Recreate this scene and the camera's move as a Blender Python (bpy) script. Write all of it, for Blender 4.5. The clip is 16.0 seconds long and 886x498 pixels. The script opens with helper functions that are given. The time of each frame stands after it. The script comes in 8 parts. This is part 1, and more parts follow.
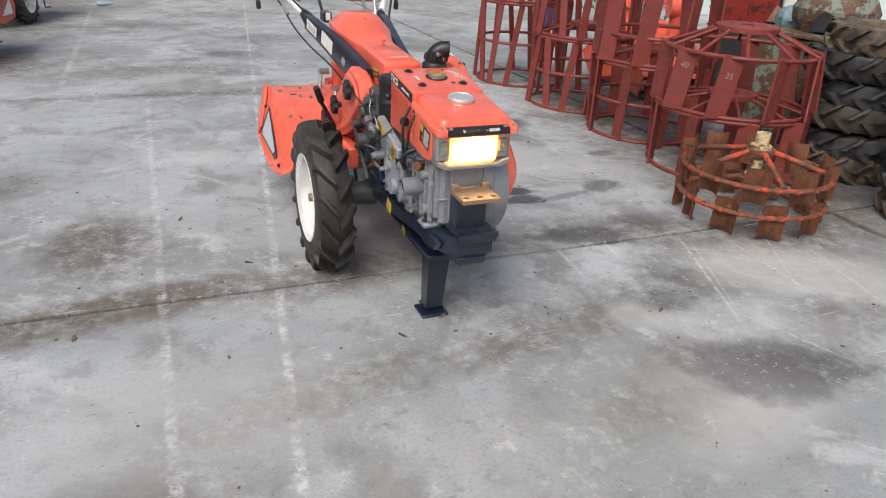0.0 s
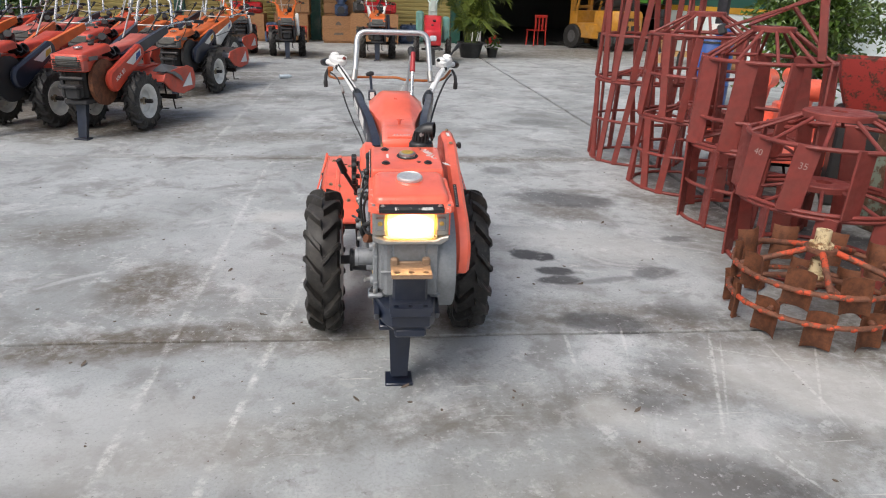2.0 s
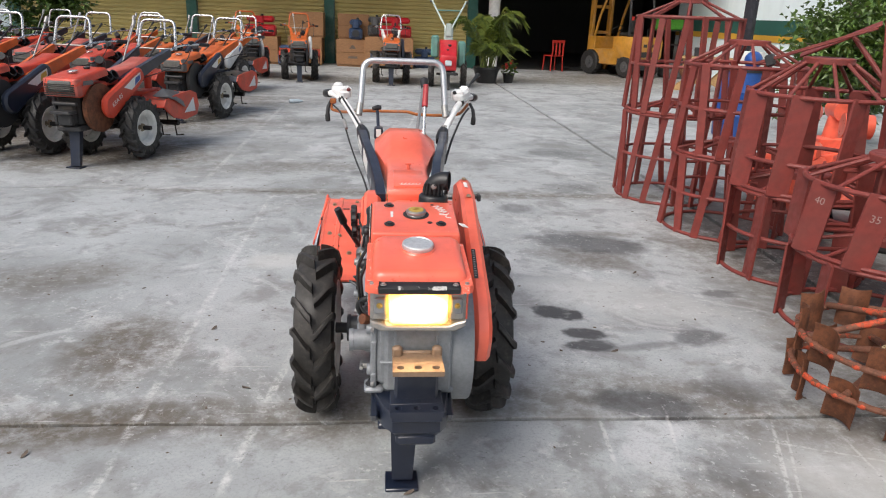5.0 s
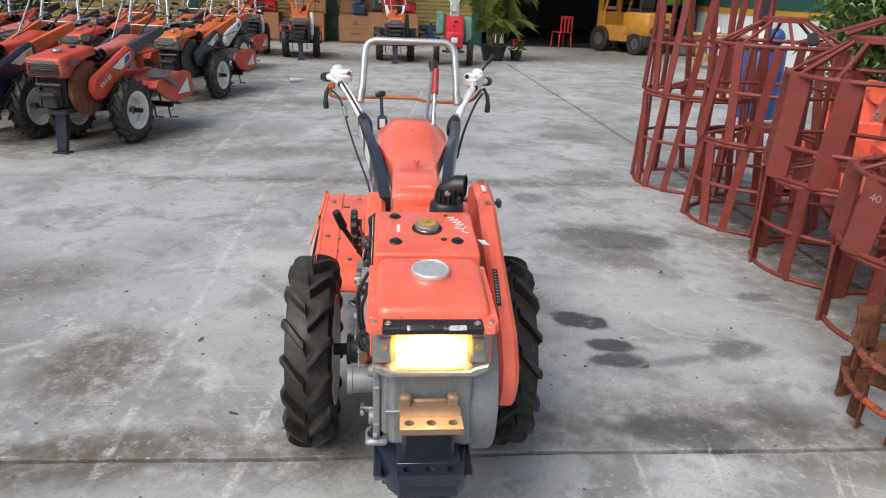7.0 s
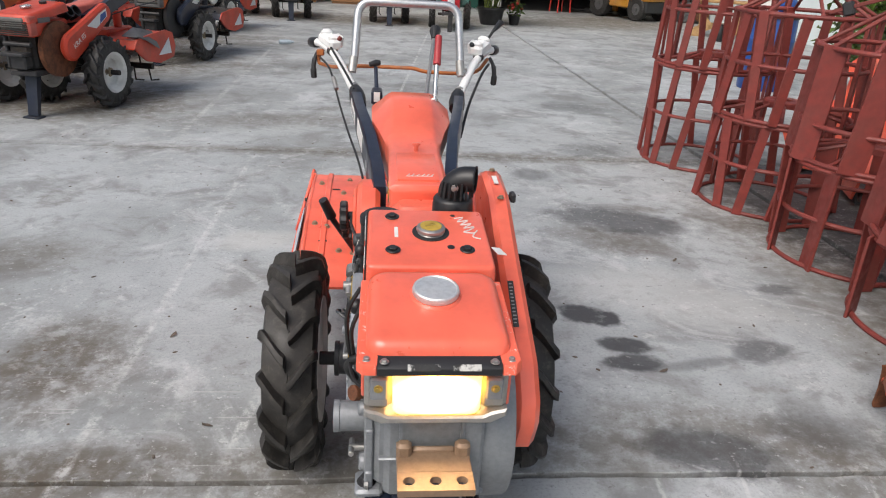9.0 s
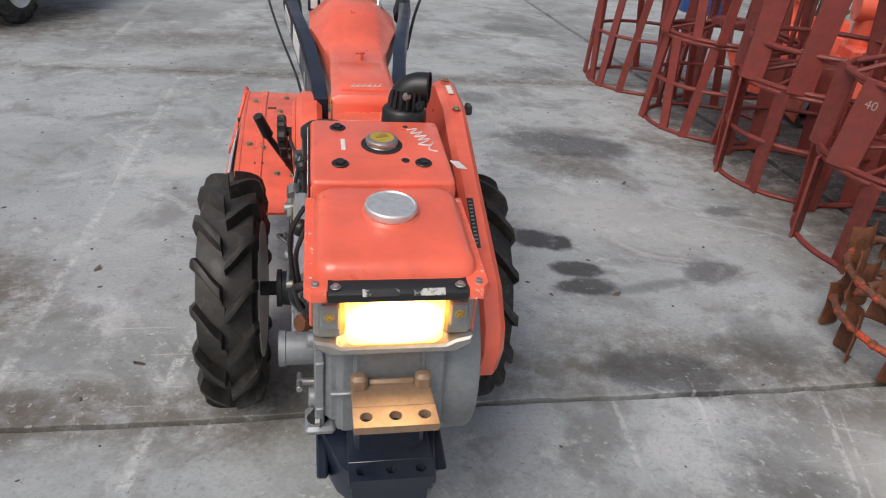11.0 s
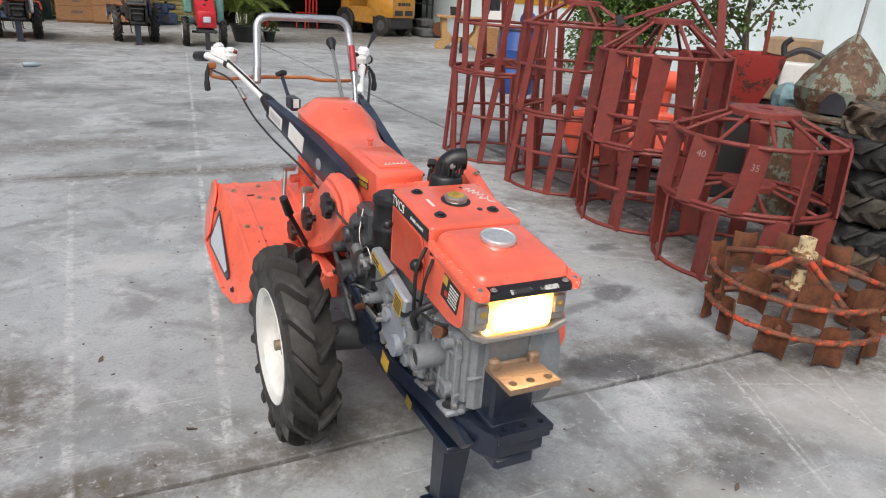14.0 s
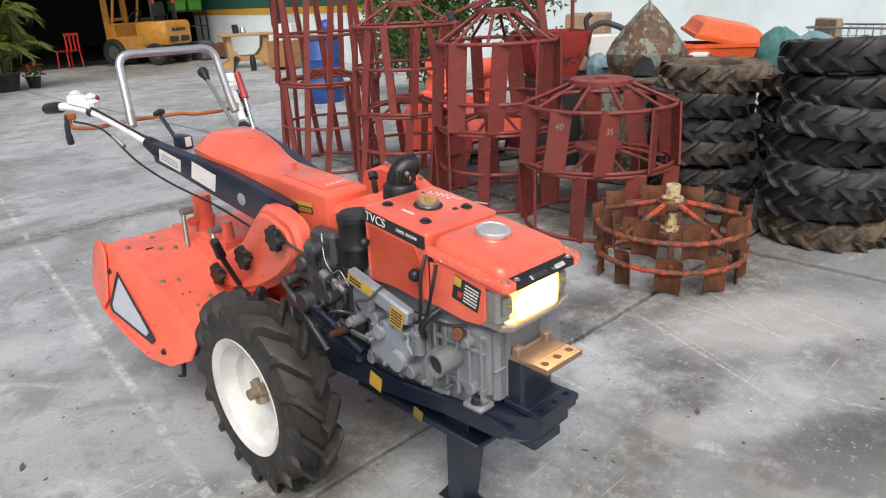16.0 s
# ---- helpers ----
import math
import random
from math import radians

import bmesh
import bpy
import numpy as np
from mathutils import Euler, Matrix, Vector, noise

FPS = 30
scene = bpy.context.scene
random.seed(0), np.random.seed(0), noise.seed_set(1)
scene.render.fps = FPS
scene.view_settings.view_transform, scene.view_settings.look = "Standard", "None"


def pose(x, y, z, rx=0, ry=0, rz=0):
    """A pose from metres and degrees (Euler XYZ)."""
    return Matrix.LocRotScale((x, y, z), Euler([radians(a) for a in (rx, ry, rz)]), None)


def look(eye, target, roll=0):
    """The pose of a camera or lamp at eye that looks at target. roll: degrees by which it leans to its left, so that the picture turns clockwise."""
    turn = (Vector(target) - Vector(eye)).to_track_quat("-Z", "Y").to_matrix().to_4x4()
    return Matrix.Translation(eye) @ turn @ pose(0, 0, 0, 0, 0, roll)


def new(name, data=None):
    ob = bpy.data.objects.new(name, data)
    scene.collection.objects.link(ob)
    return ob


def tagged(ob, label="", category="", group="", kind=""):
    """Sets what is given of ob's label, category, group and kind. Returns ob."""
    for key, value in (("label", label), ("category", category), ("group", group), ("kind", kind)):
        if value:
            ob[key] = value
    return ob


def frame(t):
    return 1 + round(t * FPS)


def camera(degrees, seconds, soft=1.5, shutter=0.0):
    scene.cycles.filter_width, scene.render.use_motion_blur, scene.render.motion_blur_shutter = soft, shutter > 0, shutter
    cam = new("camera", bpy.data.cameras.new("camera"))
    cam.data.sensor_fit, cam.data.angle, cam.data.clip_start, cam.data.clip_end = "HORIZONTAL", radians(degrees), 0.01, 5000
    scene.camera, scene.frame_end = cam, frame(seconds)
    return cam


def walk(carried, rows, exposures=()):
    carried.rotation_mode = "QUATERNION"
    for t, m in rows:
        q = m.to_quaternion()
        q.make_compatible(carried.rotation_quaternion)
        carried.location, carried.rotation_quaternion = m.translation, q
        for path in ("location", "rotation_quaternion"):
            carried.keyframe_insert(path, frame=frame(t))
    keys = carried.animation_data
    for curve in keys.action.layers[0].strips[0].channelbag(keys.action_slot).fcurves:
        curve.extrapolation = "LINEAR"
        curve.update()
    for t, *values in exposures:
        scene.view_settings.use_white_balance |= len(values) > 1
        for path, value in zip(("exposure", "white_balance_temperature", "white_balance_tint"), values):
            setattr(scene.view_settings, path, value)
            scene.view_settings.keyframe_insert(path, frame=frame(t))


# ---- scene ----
ROWS = (
    (0.0, -0.924, -2.461, 1.389, 64.75, -2.72, -21.79),
    (0.5, -0.681, -2.574, 1.396, 66.80, -4.02, -17.11),
    (1.0, -0.444, -2.692, 1.412, 67.91, -1.66, -9.81),
    (1.5, -0.273, -2.72, 1.427, 69.22, -4.4, -8.55),
    (2.0, -0.144, -2.706, 1.47, 69.64, -1.71, -5.94),
    (2.5, -0.087, -2.615, 1.476, 71.26, -2.71, -5.66),
    (3.0, -0.09, -2.532, 1.475, 71.48, -2.84, -5.36),
    (3.5, -0.096, -2.452, 1.476, 71.49, -2.81, -5.14),
    (4.0, -0.1, -2.372, 1.474, 71.70, -2.57, -5.04),
    (6.5, -0.104, -1.927, 1.467, 70.05, -1.93, -4.4),
    (7.0, -0.105, -1.839, 1.465, 69.53, -2.14, -4.39),
    (7.5, -0.109, -1.756, 1.465, 69.03, -2.52, -4.5),
    (8.0, -0.109, -1.676, 1.462, 68.12, -2.44, -4.54),
    (8.5, -0.113, -1.596, 1.46, 67.13, -3.09, -4.55),
    (9.0, -0.113, -1.525, 1.445, 66.72, -3.1, -4.75),
    (9.5, -0.111, -1.492, 1.389, 62.62, -3.21, -6.86),
    (10.0, -0.067, -1.441, 1.368, 61.16, -2.73, -7.83),
    (12.5, -0.366, -1.401, 1.355, 63.24, -7.66, -13.65),
    (13.0, -0.476, -1.556, 1.391, 66.66, -5.77, -18.13),
    (13.5, -0.639, -1.642, 1.408, 69.08, -6.05, -22.81),
    (14.0, -0.831, -1.69, 1.41, 69.31, -3.87, -26.1),
    (14.5, -0.906, -1.664, 1.393, 68.89, -5.14, -30.29),
    (15.0, -0.972, -1.642, 1.401, 69.91, -4.19, -33.95),
    (15.5, -1.069, -1.636, 1.414, 70.20, 0.81, -39.33),
    (16.0, -1.196, -1.451, 1.406, 70.00, 2.26, -44.41),
)
FOV = 64.91
# exposure and light levels
EXPOSURES = ((0.0, 0.4), (3.5, 0.5), (8.0, 0.42), (9.0, 0.38), (10.0, 0.22), (12.5, 0.03), (13.2, 0.25), (14.5, 0.38), (16.0, 0.43))
SKY, SUN, LAMP = 0.112, 1.5, 105.0
LAMP_Z = 0.735
# The yard is laid out in metres: x to the right as the tractor is met, y towards its tail, z up.
cam = camera(FOV, 16.0, soft=1.1)
walk(cam, [(t, pose(x, y, z, rx, ry, rz)) for t, x, y, z, rx, ry, rz in ROWS], EXPOSURES)

# ---- light: overcast late afternoon ----
world = bpy.data.worlds.new("sky")
scene.world = world
world.use_nodes = True
wn, wl = world.node_tree.nodes, world.node_tree.links
sky = wn.new("ShaderNodeTexSky")
sky.sky_type, sky.sun_disc = "NISHITA", False
sky.sun_elevation, sky.sun_rotation = radians(50), radians(222)
sky.dust_density, sky.air_density, sky.ozone_density = 5.0, 1.0, 1.0
pale = wn.new("ShaderNodeHueSaturation")
pale.inputs["Saturation"].default_value = 0.85
wl.new(sky.outputs[0], pale.inputs["Color"])
wl.new(pale.outputs[0], wn["Background"].inputs[0])
wn["Background"].inputs[1].default_value = SKY
sun_data = bpy.data.lights.new("sun", "SUN")
sun_data.energy, sun_data.angle, sun_data.color = SUN, radians(35), (1.0, 0.985, 0.97)
sun = new("sun", sun_data)
sun.matrix_world = look((-7.5, -8, 13), (0, 0, 0))

# ---- mesh helpers: shapes are (vertices, faces) pairs ----


def moved(shape, m):
    return [tuple(m @ Vector(v)) for v in shape[0]], shape[1]


def at(shape, x, y, z, rx=0, ry=0, rz=0):
    return moved(shape, pose(x, y, z, rx, ry, rz))


def scaled(shape, sx, sy, sz):
    return [(v[0] * sx, v[1] * sy, v[2] * sz) for v in shape[0]], shape[1]


def joined(*shapes):
    vs, fs = [], []
    for v, f in shapes:
        n = len(vs)
        vs.extend(v)
        fs.extend(tuple(i + n for i in face) for face in f)
    return vs, fs


def loft(rings, closed=False, caps=True):
    """Skin over rings of equally many points."""
    n, m = len(rings[0]), len(rings)
    vs = [tuple(p) for ring in rings for p in ring]
    fs = []
    for i in range(m if closed else m - 1):
        a, b = i * n, ((i + 1) % m) * n
        for j in range(n):
            k = (j + 1) % n
            fs.append((a + j, a + k, b + k, b + j))
    if caps and not closed:
        fs.append(tuple(range(n - 1, -1, -1)))
        fs.append(tuple((m - 1) * n + j for j in range(n)))
    return vs, fs


def inset(outline, d):
    """The outline moved inwards by d (counter-clockwise outlines)."""
    out = []
    n = len(outline)
    for i in range(n):
        p, q, r = Vector(outline[i - 1]), Vector(outline[i]), Vector(outline[(i + 1) % n])
        a, b = (q - p).normalized(), (r - q).normalized()
        na, nb = Vector((-a.y, a.x)), Vector((-b.y, b.x))
        k = 1 + na.dot(nb)
        out.append(q + (na + nb) * (d / max(k, 0.35)))
    return out


def prism(outline, depth, bev=0.0):
    """An outline in x, y drawn out along z from 0 to depth, with chamfered rims."""
    area = sum(outline[i - 1][0] * outline[i][1] - outline[i][0] * outline[i - 1][1] for i in range(len(outline)))
    if area < 0:
        outline = list(reversed(outline))
    if bev <= 0:
        return loft([[(x, y, 0) for x, y in outline], [(x, y, depth) for x, y in outline]])
    small = inset(outline, bev)
    return loft([[(p.x, p.y, 0) for p in small], [(x, y, bev) for x, y in outline],
                 [(x, y, depth - bev) for x, y in outline], [(p.x, p.y, depth) for p in small]])


def side(outline, x0, x1, bev=0.004):
    """A plate whose outline is given in y, z and that reaches from x0 to x1."""
    vs, fs = prism(outline, x1 - x0, bev)
    return [(x0 + v[2], v[0], v[1]) for v in vs], fs


def box(sx, sy, sz, bev=0.004):
    bev = min(bev, sx * 0.45, sy * 0.45, sz * 0.45)
    hx, hy = sx / 2, sy / 2
    c = min(bev, hx * 0.9, hy * 0.9)
    o = [(hx - c, -hy), (hx, -hy + c), (hx, hy - c), (hx - c, hy), (-hx + c, hy), (-hx, hy - c), (-hx, -hy + c), (-hx + c, -hy)]
    vs, fs = prism(o, sz, bev)
    return [(v[0], v[1], v[2] - sz / 2) for v in vs], fs


def span(x0, x1, y0, y1, z0, z1, bev=0.004):
    return at(box(x1 - x0, y1 - y0, z1 - z0, bev), (x0 + x1) / 2, (y0 + y1) / 2, (z0 + z1) / 2)


def lathe(profile, n=24, caps=True):
    """Profile points (radius, z) turned round z."""
    rings = [[(r * math.cos(6.283185 * j / n), r * math.sin(6.283185 * j / n), z) for j in range(n)] for r, z in profile]
    return loft(rings, caps=caps)


def ring_lathe(profile, n=24):
    """A closed profile (radius, z) turned round z."""
    rings = [[(r * math.cos(6.283185 * j / n), r * math.sin(6.283185 * j / n), z) for r, z in profile] for j in range(n)]
    return loft(rings, closed=True)


def cyl(r, h, n=16, bev=0.002, r2=None):
    r2 = r if r2 is None else r2
    b = min(bev, h * 0.4, r * 0.4)
    return lathe([(max(r - b, 1e-4), 0), (r, b), (r2, h - b), (max(r2 - b, 1e-4), h)], n)


def rod(p, q, r, n=10, r2=None, bev=0.001):
    p, q = Vector(p), Vector(q)
    d = q - p
    m = Matrix.Translation(p) @ d.to_track_quat("Z", "Y").to_matrix().to_4x4()
    return moved(cyl(r, d.length, n, bev, r2), m)


def smooth_path(points, steps=6):
    """A smooth run through the points."""
    p = [Vector(q) for q in points]
    out = []
    for i in range(len(p) - 1):
        a, b, c, d = p[max(i - 1, 0)], p[i], p[i + 1], p[min(i + 2, len(p) - 1)]
        for k in range(steps):
            t = k / steps
            out.append(0.5 * ((2 * b) + (c - a) * t + (2 * a - 5 * b + 4 * c - d) * t * t + (3 * b - a - 3 * c + d) * t ** 3))
    out.append(p[-1])
    return out


def rounded(points, r, steps=5):
    """A polyline whose corners are rounded with about radius r."""
    p = [Vector(q) for q in points]
    out = [p[0]]
    for i in range(1, len(p) - 1):
        a, b = (p[i - 1] - p[i]), (p[i + 1] - p[i])
        d = min(r, a.length * 0.45, b.length * 0.45)
        s, e = p[i] + a.normalized() * d, p[i] + b.normalized() * d
        for k in range(steps + 1):
            t = k / steps
            out.append((1 - t) ** 2 * s + 2 * t * (1 - t) * p[i] + t * t * e)
    out.append(p[-1])
    return out


def tube(path, r, n=8, closed=False):
    p = [Vector(q) for q in path]
    rings = []
    up = None
    m = len(p)
    for i in range(m):
        d = (p[(i + 1) % m] - p[i - 1]) if closed else (p[min(i + 1, m - 1)] - p[max(i - 1, 0)])
        d.normalize()
        if up is None:
            up = Vector((0, 0, 1)) if abs(d.z) < 0.9 else Vector((1, 0, 0))
        u = d.cross(up).normalized()
        up = u.cross(d).normalized()
        rr = r[i] if isinstance(r, (list, tuple)) else r
        rings.append([p[i] + (u * math.cos(6.283185 * j / n) + up * math.sin(6.283185 * j / n)) * rr for j in range(n)])
    return loft(rings, closed=closed)


def hoop_ring(radius, r, z=0.0, n=40, k=8):
    return tube([(radius * math.cos(6.283185 * i / n), radius * math.sin(6.283185 * i / n), z) for i in range(n)], r, k, closed=True)


def ball(r, n=14):
    return lathe([(max(r * math.sin(math.pi * i / 8), 1e-4), -r * math.cos(math.pi * i / 8)) for i in range(9)], n)


def mesh_of(name, shape, material, smooth=38):
    me = bpy.data.meshes.new(name)
    me.from_pydata(shape[0], [], shape[1])
    bm = bmesh.new()
    bm.from_mesh(me)
    bmesh.ops.recalc_face_normals(bm, faces=bm.faces)
    bm.to_mesh(me)
    bm.free()
    if material:
        me.materials.append(material)
    if smooth:
        me.shade_smooth()
        me.set_sharp_from_angle(angle=radians(smooth))
    return me


def part(name, shape, material, parent, label="", m=None, smooth=38):
    """One mesh object under a thing or part. shape: a shape, or a mesh to share."""
    me = shape if isinstance(shape, bpy.types.Mesh) else mesh_of(name, shape, material, smooth)
    ob = new(name, me)
    ob.parent = parent
    if m is not None:
        ob.matrix_basis = m
    if label:
        ob["label"] = label
    return ob


def thing(name, label, category, m=None, group="", kind=""):
    ob = new(name)
    ob.empty_display_size = 0.05
    if m is not None:
        ob.matrix_basis = m
    return tagged(ob, label, category, group, kind)


def solid(name, shape, material, label, category, m=None, group="", kind="", smooth=38):
    ob = new(name, shape if isinstance(shape, bpy.types.Mesh) else mesh_of(name, shape, material, smooth))
    if m is not None:
        ob.matrix_basis = m
    return tagged(ob, label, category, group, kind)


# ---- materials ----


class Nodes:
    """Short hand for a material's node tree."""

    def __init__(self, name):
        self.mat = bpy.data.materials.new(name)
        self.mat.use_nodes = True
        self.t = self.mat.node_tree
        self.b = self.t.nodes["Principled BSDF"]
        self.pos = self.t.nodes.new("ShaderNodeTexCoord").outputs["Object"]

    def link(self, a, b):
        self.t.links.new(a, b)

    def set(self, socket, v):
        if isinstance(v, bpy.types.NodeSocket):
            self.link(v, socket)
        else:
            socket.default_value = v

    def world(self):
        self.pos = self.t.nodes.new("ShaderNodeNewGeometry").outputs["Position"]
        return self

    def noise(self, scale, detail=4.0, rough=0.6, stretch=None, warp=0.0):
        n = self.t.nodes.new("ShaderNodeTexNoise")
        n.inputs["Scale"].default_value, n.inputs["Detail"].default_value, n.inputs["Roughness"].default_value = scale, detail, rough
        n.inputs["Distortion"].default_value = warp
        v = self.pos
        if stretch:
            mp = self.t.nodes.new("ShaderNodeMapping")
            mp.inputs["Scale"].default_value = stretch
            self.link(v, mp.inputs[0])
            v = mp.outputs[0]
        self.link(v, n.inputs["Vector"])
        return n.outputs["Fac"]

    def ramp(self, v, lo, hi, a=0.0, b=1.0):
        n = self.t.nodes.new("ShaderNodeMapRange")
        n.interpolation_type = "SMOOTHSTEP"
        self.link(v, n.inputs[0])
        for k, x in enumerate((lo, hi, a, b)):
            n.inputs[k + 1].default_value = x
        return n.outputs[0]

    def math(self, op, a, b=0.0):
        n = self.t.nodes.new("ShaderNodeMath")
        n.operation = op
        self.set(n.inputs[0], a)
        self.set(n.inputs[1], b)
        return n.outputs[0]

    def mix(self, fac, a, b, kind="MIX"):
        n = self.t.nodes.new("ShaderNodeMix")
        n.data_type, n.blend_type = "RGBA", kind
        self.set(n.inputs[0], fac)
        self.set(n.inputs[6], (*a, 1) if isinstance(a, tuple) else a)
        self.set(n.inputs[7], (*b, 1) if isinstance(b, tuple) else b)
        return n.outputs[2]

    def random(self):
        return self.t.nodes.new("ShaderNodeObjectInfo").outputs["Random"]

    def done(self, color, rough=0.5, metal=0.0, bump=None, strength=0.2, dist=0.002, spec=None, coat=None):
        self.set(self.b.inputs["Base Color"], (*color, 1) if isinstance(color, tuple) else color)
        self.set(self.b.inputs["Roughness"], rough)
        self.set(self.b.inputs["Metallic"], metal)
        if spec is not None:
            self.b.inputs["Specular IOR Level"].default_value = spec
        if coat:
            self.b.inputs["Coat Weight"].default_value = coat
            self.b.inputs["Coat Roughness"].default_value = 0.15
        if bump is not None:
            n = self.t.nodes.new("ShaderNodeBump")
            n.inputs["Strength"].default_value, n.inputs["Distance"].default_value = strength, dist
            self.link(bump, n.inputs["Height"])
            self.link(n.outputs[0], self.b.inputs["Normal"])
        return self.mat


def painted(name, color, rough=0.35, wear=0.62, under=(0.25, 0.22, 0.2), dust=(0.45, 0.4, 0.35), dusty=0.25, scale=1.0, coat=None):
    """Enamel on sheet metal: slight fading, chips, dust and orange-peel relief."""
    n = Nodes(name)
    dark = tuple(c * 0.72 for c in color)
    fade = n.ramp(n.noise(7 * scale, 5), 0.3, 0.75)
    c = n.mix(fade, color, dark)
    c = n.mix(n.math("MULTIPLY", n.ramp(n.noise(3.2 * scale, 6, 0.7), 0.45, 0.8), dusty), c, dust)
    chips = n.ramp(n.noise(60 * scale, 8, 0.75), wear, wear + 0.02)
    c = n.mix(chips, c, under)
    r = n.math("ADD", n.math("MULTIPLY", n.noise(22 * scale, 4), 0.3), rough - 0.12)
    return n.done(c, r, 0.0, n.noise(260, 2), 0.05, 0.001, coat=coat)


def metal(name, color, rough=0.4, metallic=0.9, stain=(0.12, 0.09, 0.07), amount=0.4, bump=0.15, scale=30):
    n = Nodes(name)
    c = n.mix(n.math("MULTIPLY", n.ramp(n.noise(9, 6, 0.7), 0.45, 0.75), amount), color, stain)
    c = n.mix(n.ramp(n.noise(90, 5), 0.3, 0.8), c, n.mix(0.5, c, tuple(x * 0.6 for x in color)))
    return n.done(c, n.math("ADD", n.math("MULTIPLY", n.noise(25, 4), 0.25), rough - 0.1), metallic, n.noise(scale * 4, 4), bump, 0.002)


def plain(name, color, rough=0.5, var=0.25, scale=25, bump=0.1, metallic=0.0, spec=None):
    n = Nodes(name)
    c = n.mix(n.ramp(n.noise(scale, 5, 0.65), 0.3, 0.7), color, tuple(x * (1 - var) for x in color))
    c = n.mix(n.math("MULTIPLY", n.ramp(n.noise(scale * 0.2, 4), 0.4, 0.8), var), c, tuple(x * 0.6 + 0.08 for x in color))
    return n.done(c, rough, metallic, n.noise(scale * 8, 3), bump, 0.001, spec=spec)


RED = painted("orange_red_enamel", (0.88, 0.15, 0.085), 0.3, 0.715, (0.7, 0.66, 0.6), dusty=0.1, coat=0.35)
REDCHIP = painted("chipped_red_enamel", (0.88, 0.15, 0.085), 0.36, 0.6, (0.7, 0.66, 0.6), dusty=0.1)
RED_OLD = painted("faded_red_enamel", (0.56, 0.07, 0.03), 0.5, 0.66, (0.2, 0.12, 0.09), dusty=0.3)
CRIMSON = painted("crimson_enamel", (0.5, 0.012, 0.02), 0.35, 0.7, dusty=0.1)
NAVY = painted("navy_enamel", (0.009, 0.0145, 0.031), 0.32, 0.7, (0.2, 0.17, 0.14), dusty=0.06, coat=0.3)
BLACKPAINT = painted("black_enamel", (0.016, 0.016, 0.018), 0.4, 0.7, (0.4, 0.38, 0.35), dusty=0.2)
WHITE = painted("white_enamel", (0.74, 0.73, 0.7), 0.4, 0.68, (0.22, 0.15, 0.1), (0.3, 0.24, 0.18), 0.3)
RIM = painted("cream_rim_enamel", (0.74, 0.735, 0.7), 0.42, 0.69, (0.3, 0.18, 0.1), (0.32, 0.27, 0.2), 0.35)
CAST = metal("grey_engine_casting", (0.255, 0.268, 0.282), 0.42, 0.3, (0.08, 0.07, 0.06), 0.35, 0.06)
DARKCAST = metal("oily_dark_casting", (0.13, 0.13, 0.13), 0.42, 0.35, (0.04, 0.03, 0.025), 0.5)
ALLOY = metal("sand_cast_alloy", (0.4, 0.39, 0.37), 0.42, 0.7, (0.2, 0.18, 0.15), 0.3)
CHROME = metal("dull_chrome", (0.62, 0.62, 0.62), 0.24, 1.0, (0.3, 0.28, 0.25), 0.25, 0.05)
HOOPSTEEL = metal("satin_tube_steel", (0.58, 0.59, 0.6), 0.34, 0.85, (0.45, 0.44, 0.42), 0.12, 0.02)
STEEL = metal("bare_steel", (0.42, 0.41, 0.39), 0.4, 0.85, (0.2, 0.12, 0.07), 0.35)
CAPALLOY = metal("brushed_cap_alloy", (0.72, 0.72, 0.71), 0.5, 0.75, (0.5, 0.48, 0.45), 0.25, 0.05)
BRACKET = metal("worn_brown_bracket", (0.27, 0.18, 0.115), 0.5, 0.2, (0.12, 0.07, 0.04), 0.4)
HUBMETAL = metal("rusty_hub_steel", (0.36, 0.29, 0.2), 0.5, 0.6, (0.14, 0.07, 0.04), 0.6)
DARKSTEEL = metal("blackened_steel", (0.05, 0.05, 0.052), 0.5, 0.5, (0.08, 0.06, 0.045), 0.4)
BLACK = plain("black_plastic", (0.011, 0.011, 0.012), 0.42)
GREYPLASTIC = plain("grey_plastic", (0.3, 0.31, 0.32), 0.45)
CABLE = plain("black_cable", (0.015, 0.015, 0.015), 0.5)
ORANGEROD = painted("orange_rod_paint", (0.42, 0.13, 0.03), 0.45, 0.62, (0.2, 0.12, 0.08))
REDGRIP = plain("red_grip_rubber", (0.4, 0.03, 0.035), 0.5)
PAPER = plain("paper_label", (0.7, 0.69, 0.66), 0.6, 0.1)
INK = plain("printed_ink", (0.02, 0.02, 0.02), 0.6, 0.1)
YELLOW = plain("yellow_label", (0.6, 0.38, 0.05), 0.5, 0.2)
SILVER = plain("silver_reflector", (0.62, 0.66, 0.7), 0.3, 0.12, metallic=0.3)
WHITEPLASTIC = plain("white_handle_plastic", (0.82, 0.82, 0.8), 0.35, 0.12)
BRASS = metal("brass_cap", (0.5, 0.36, 0.1), 0.4, 0.7, (0.15, 0.1, 0.05), 0.4)


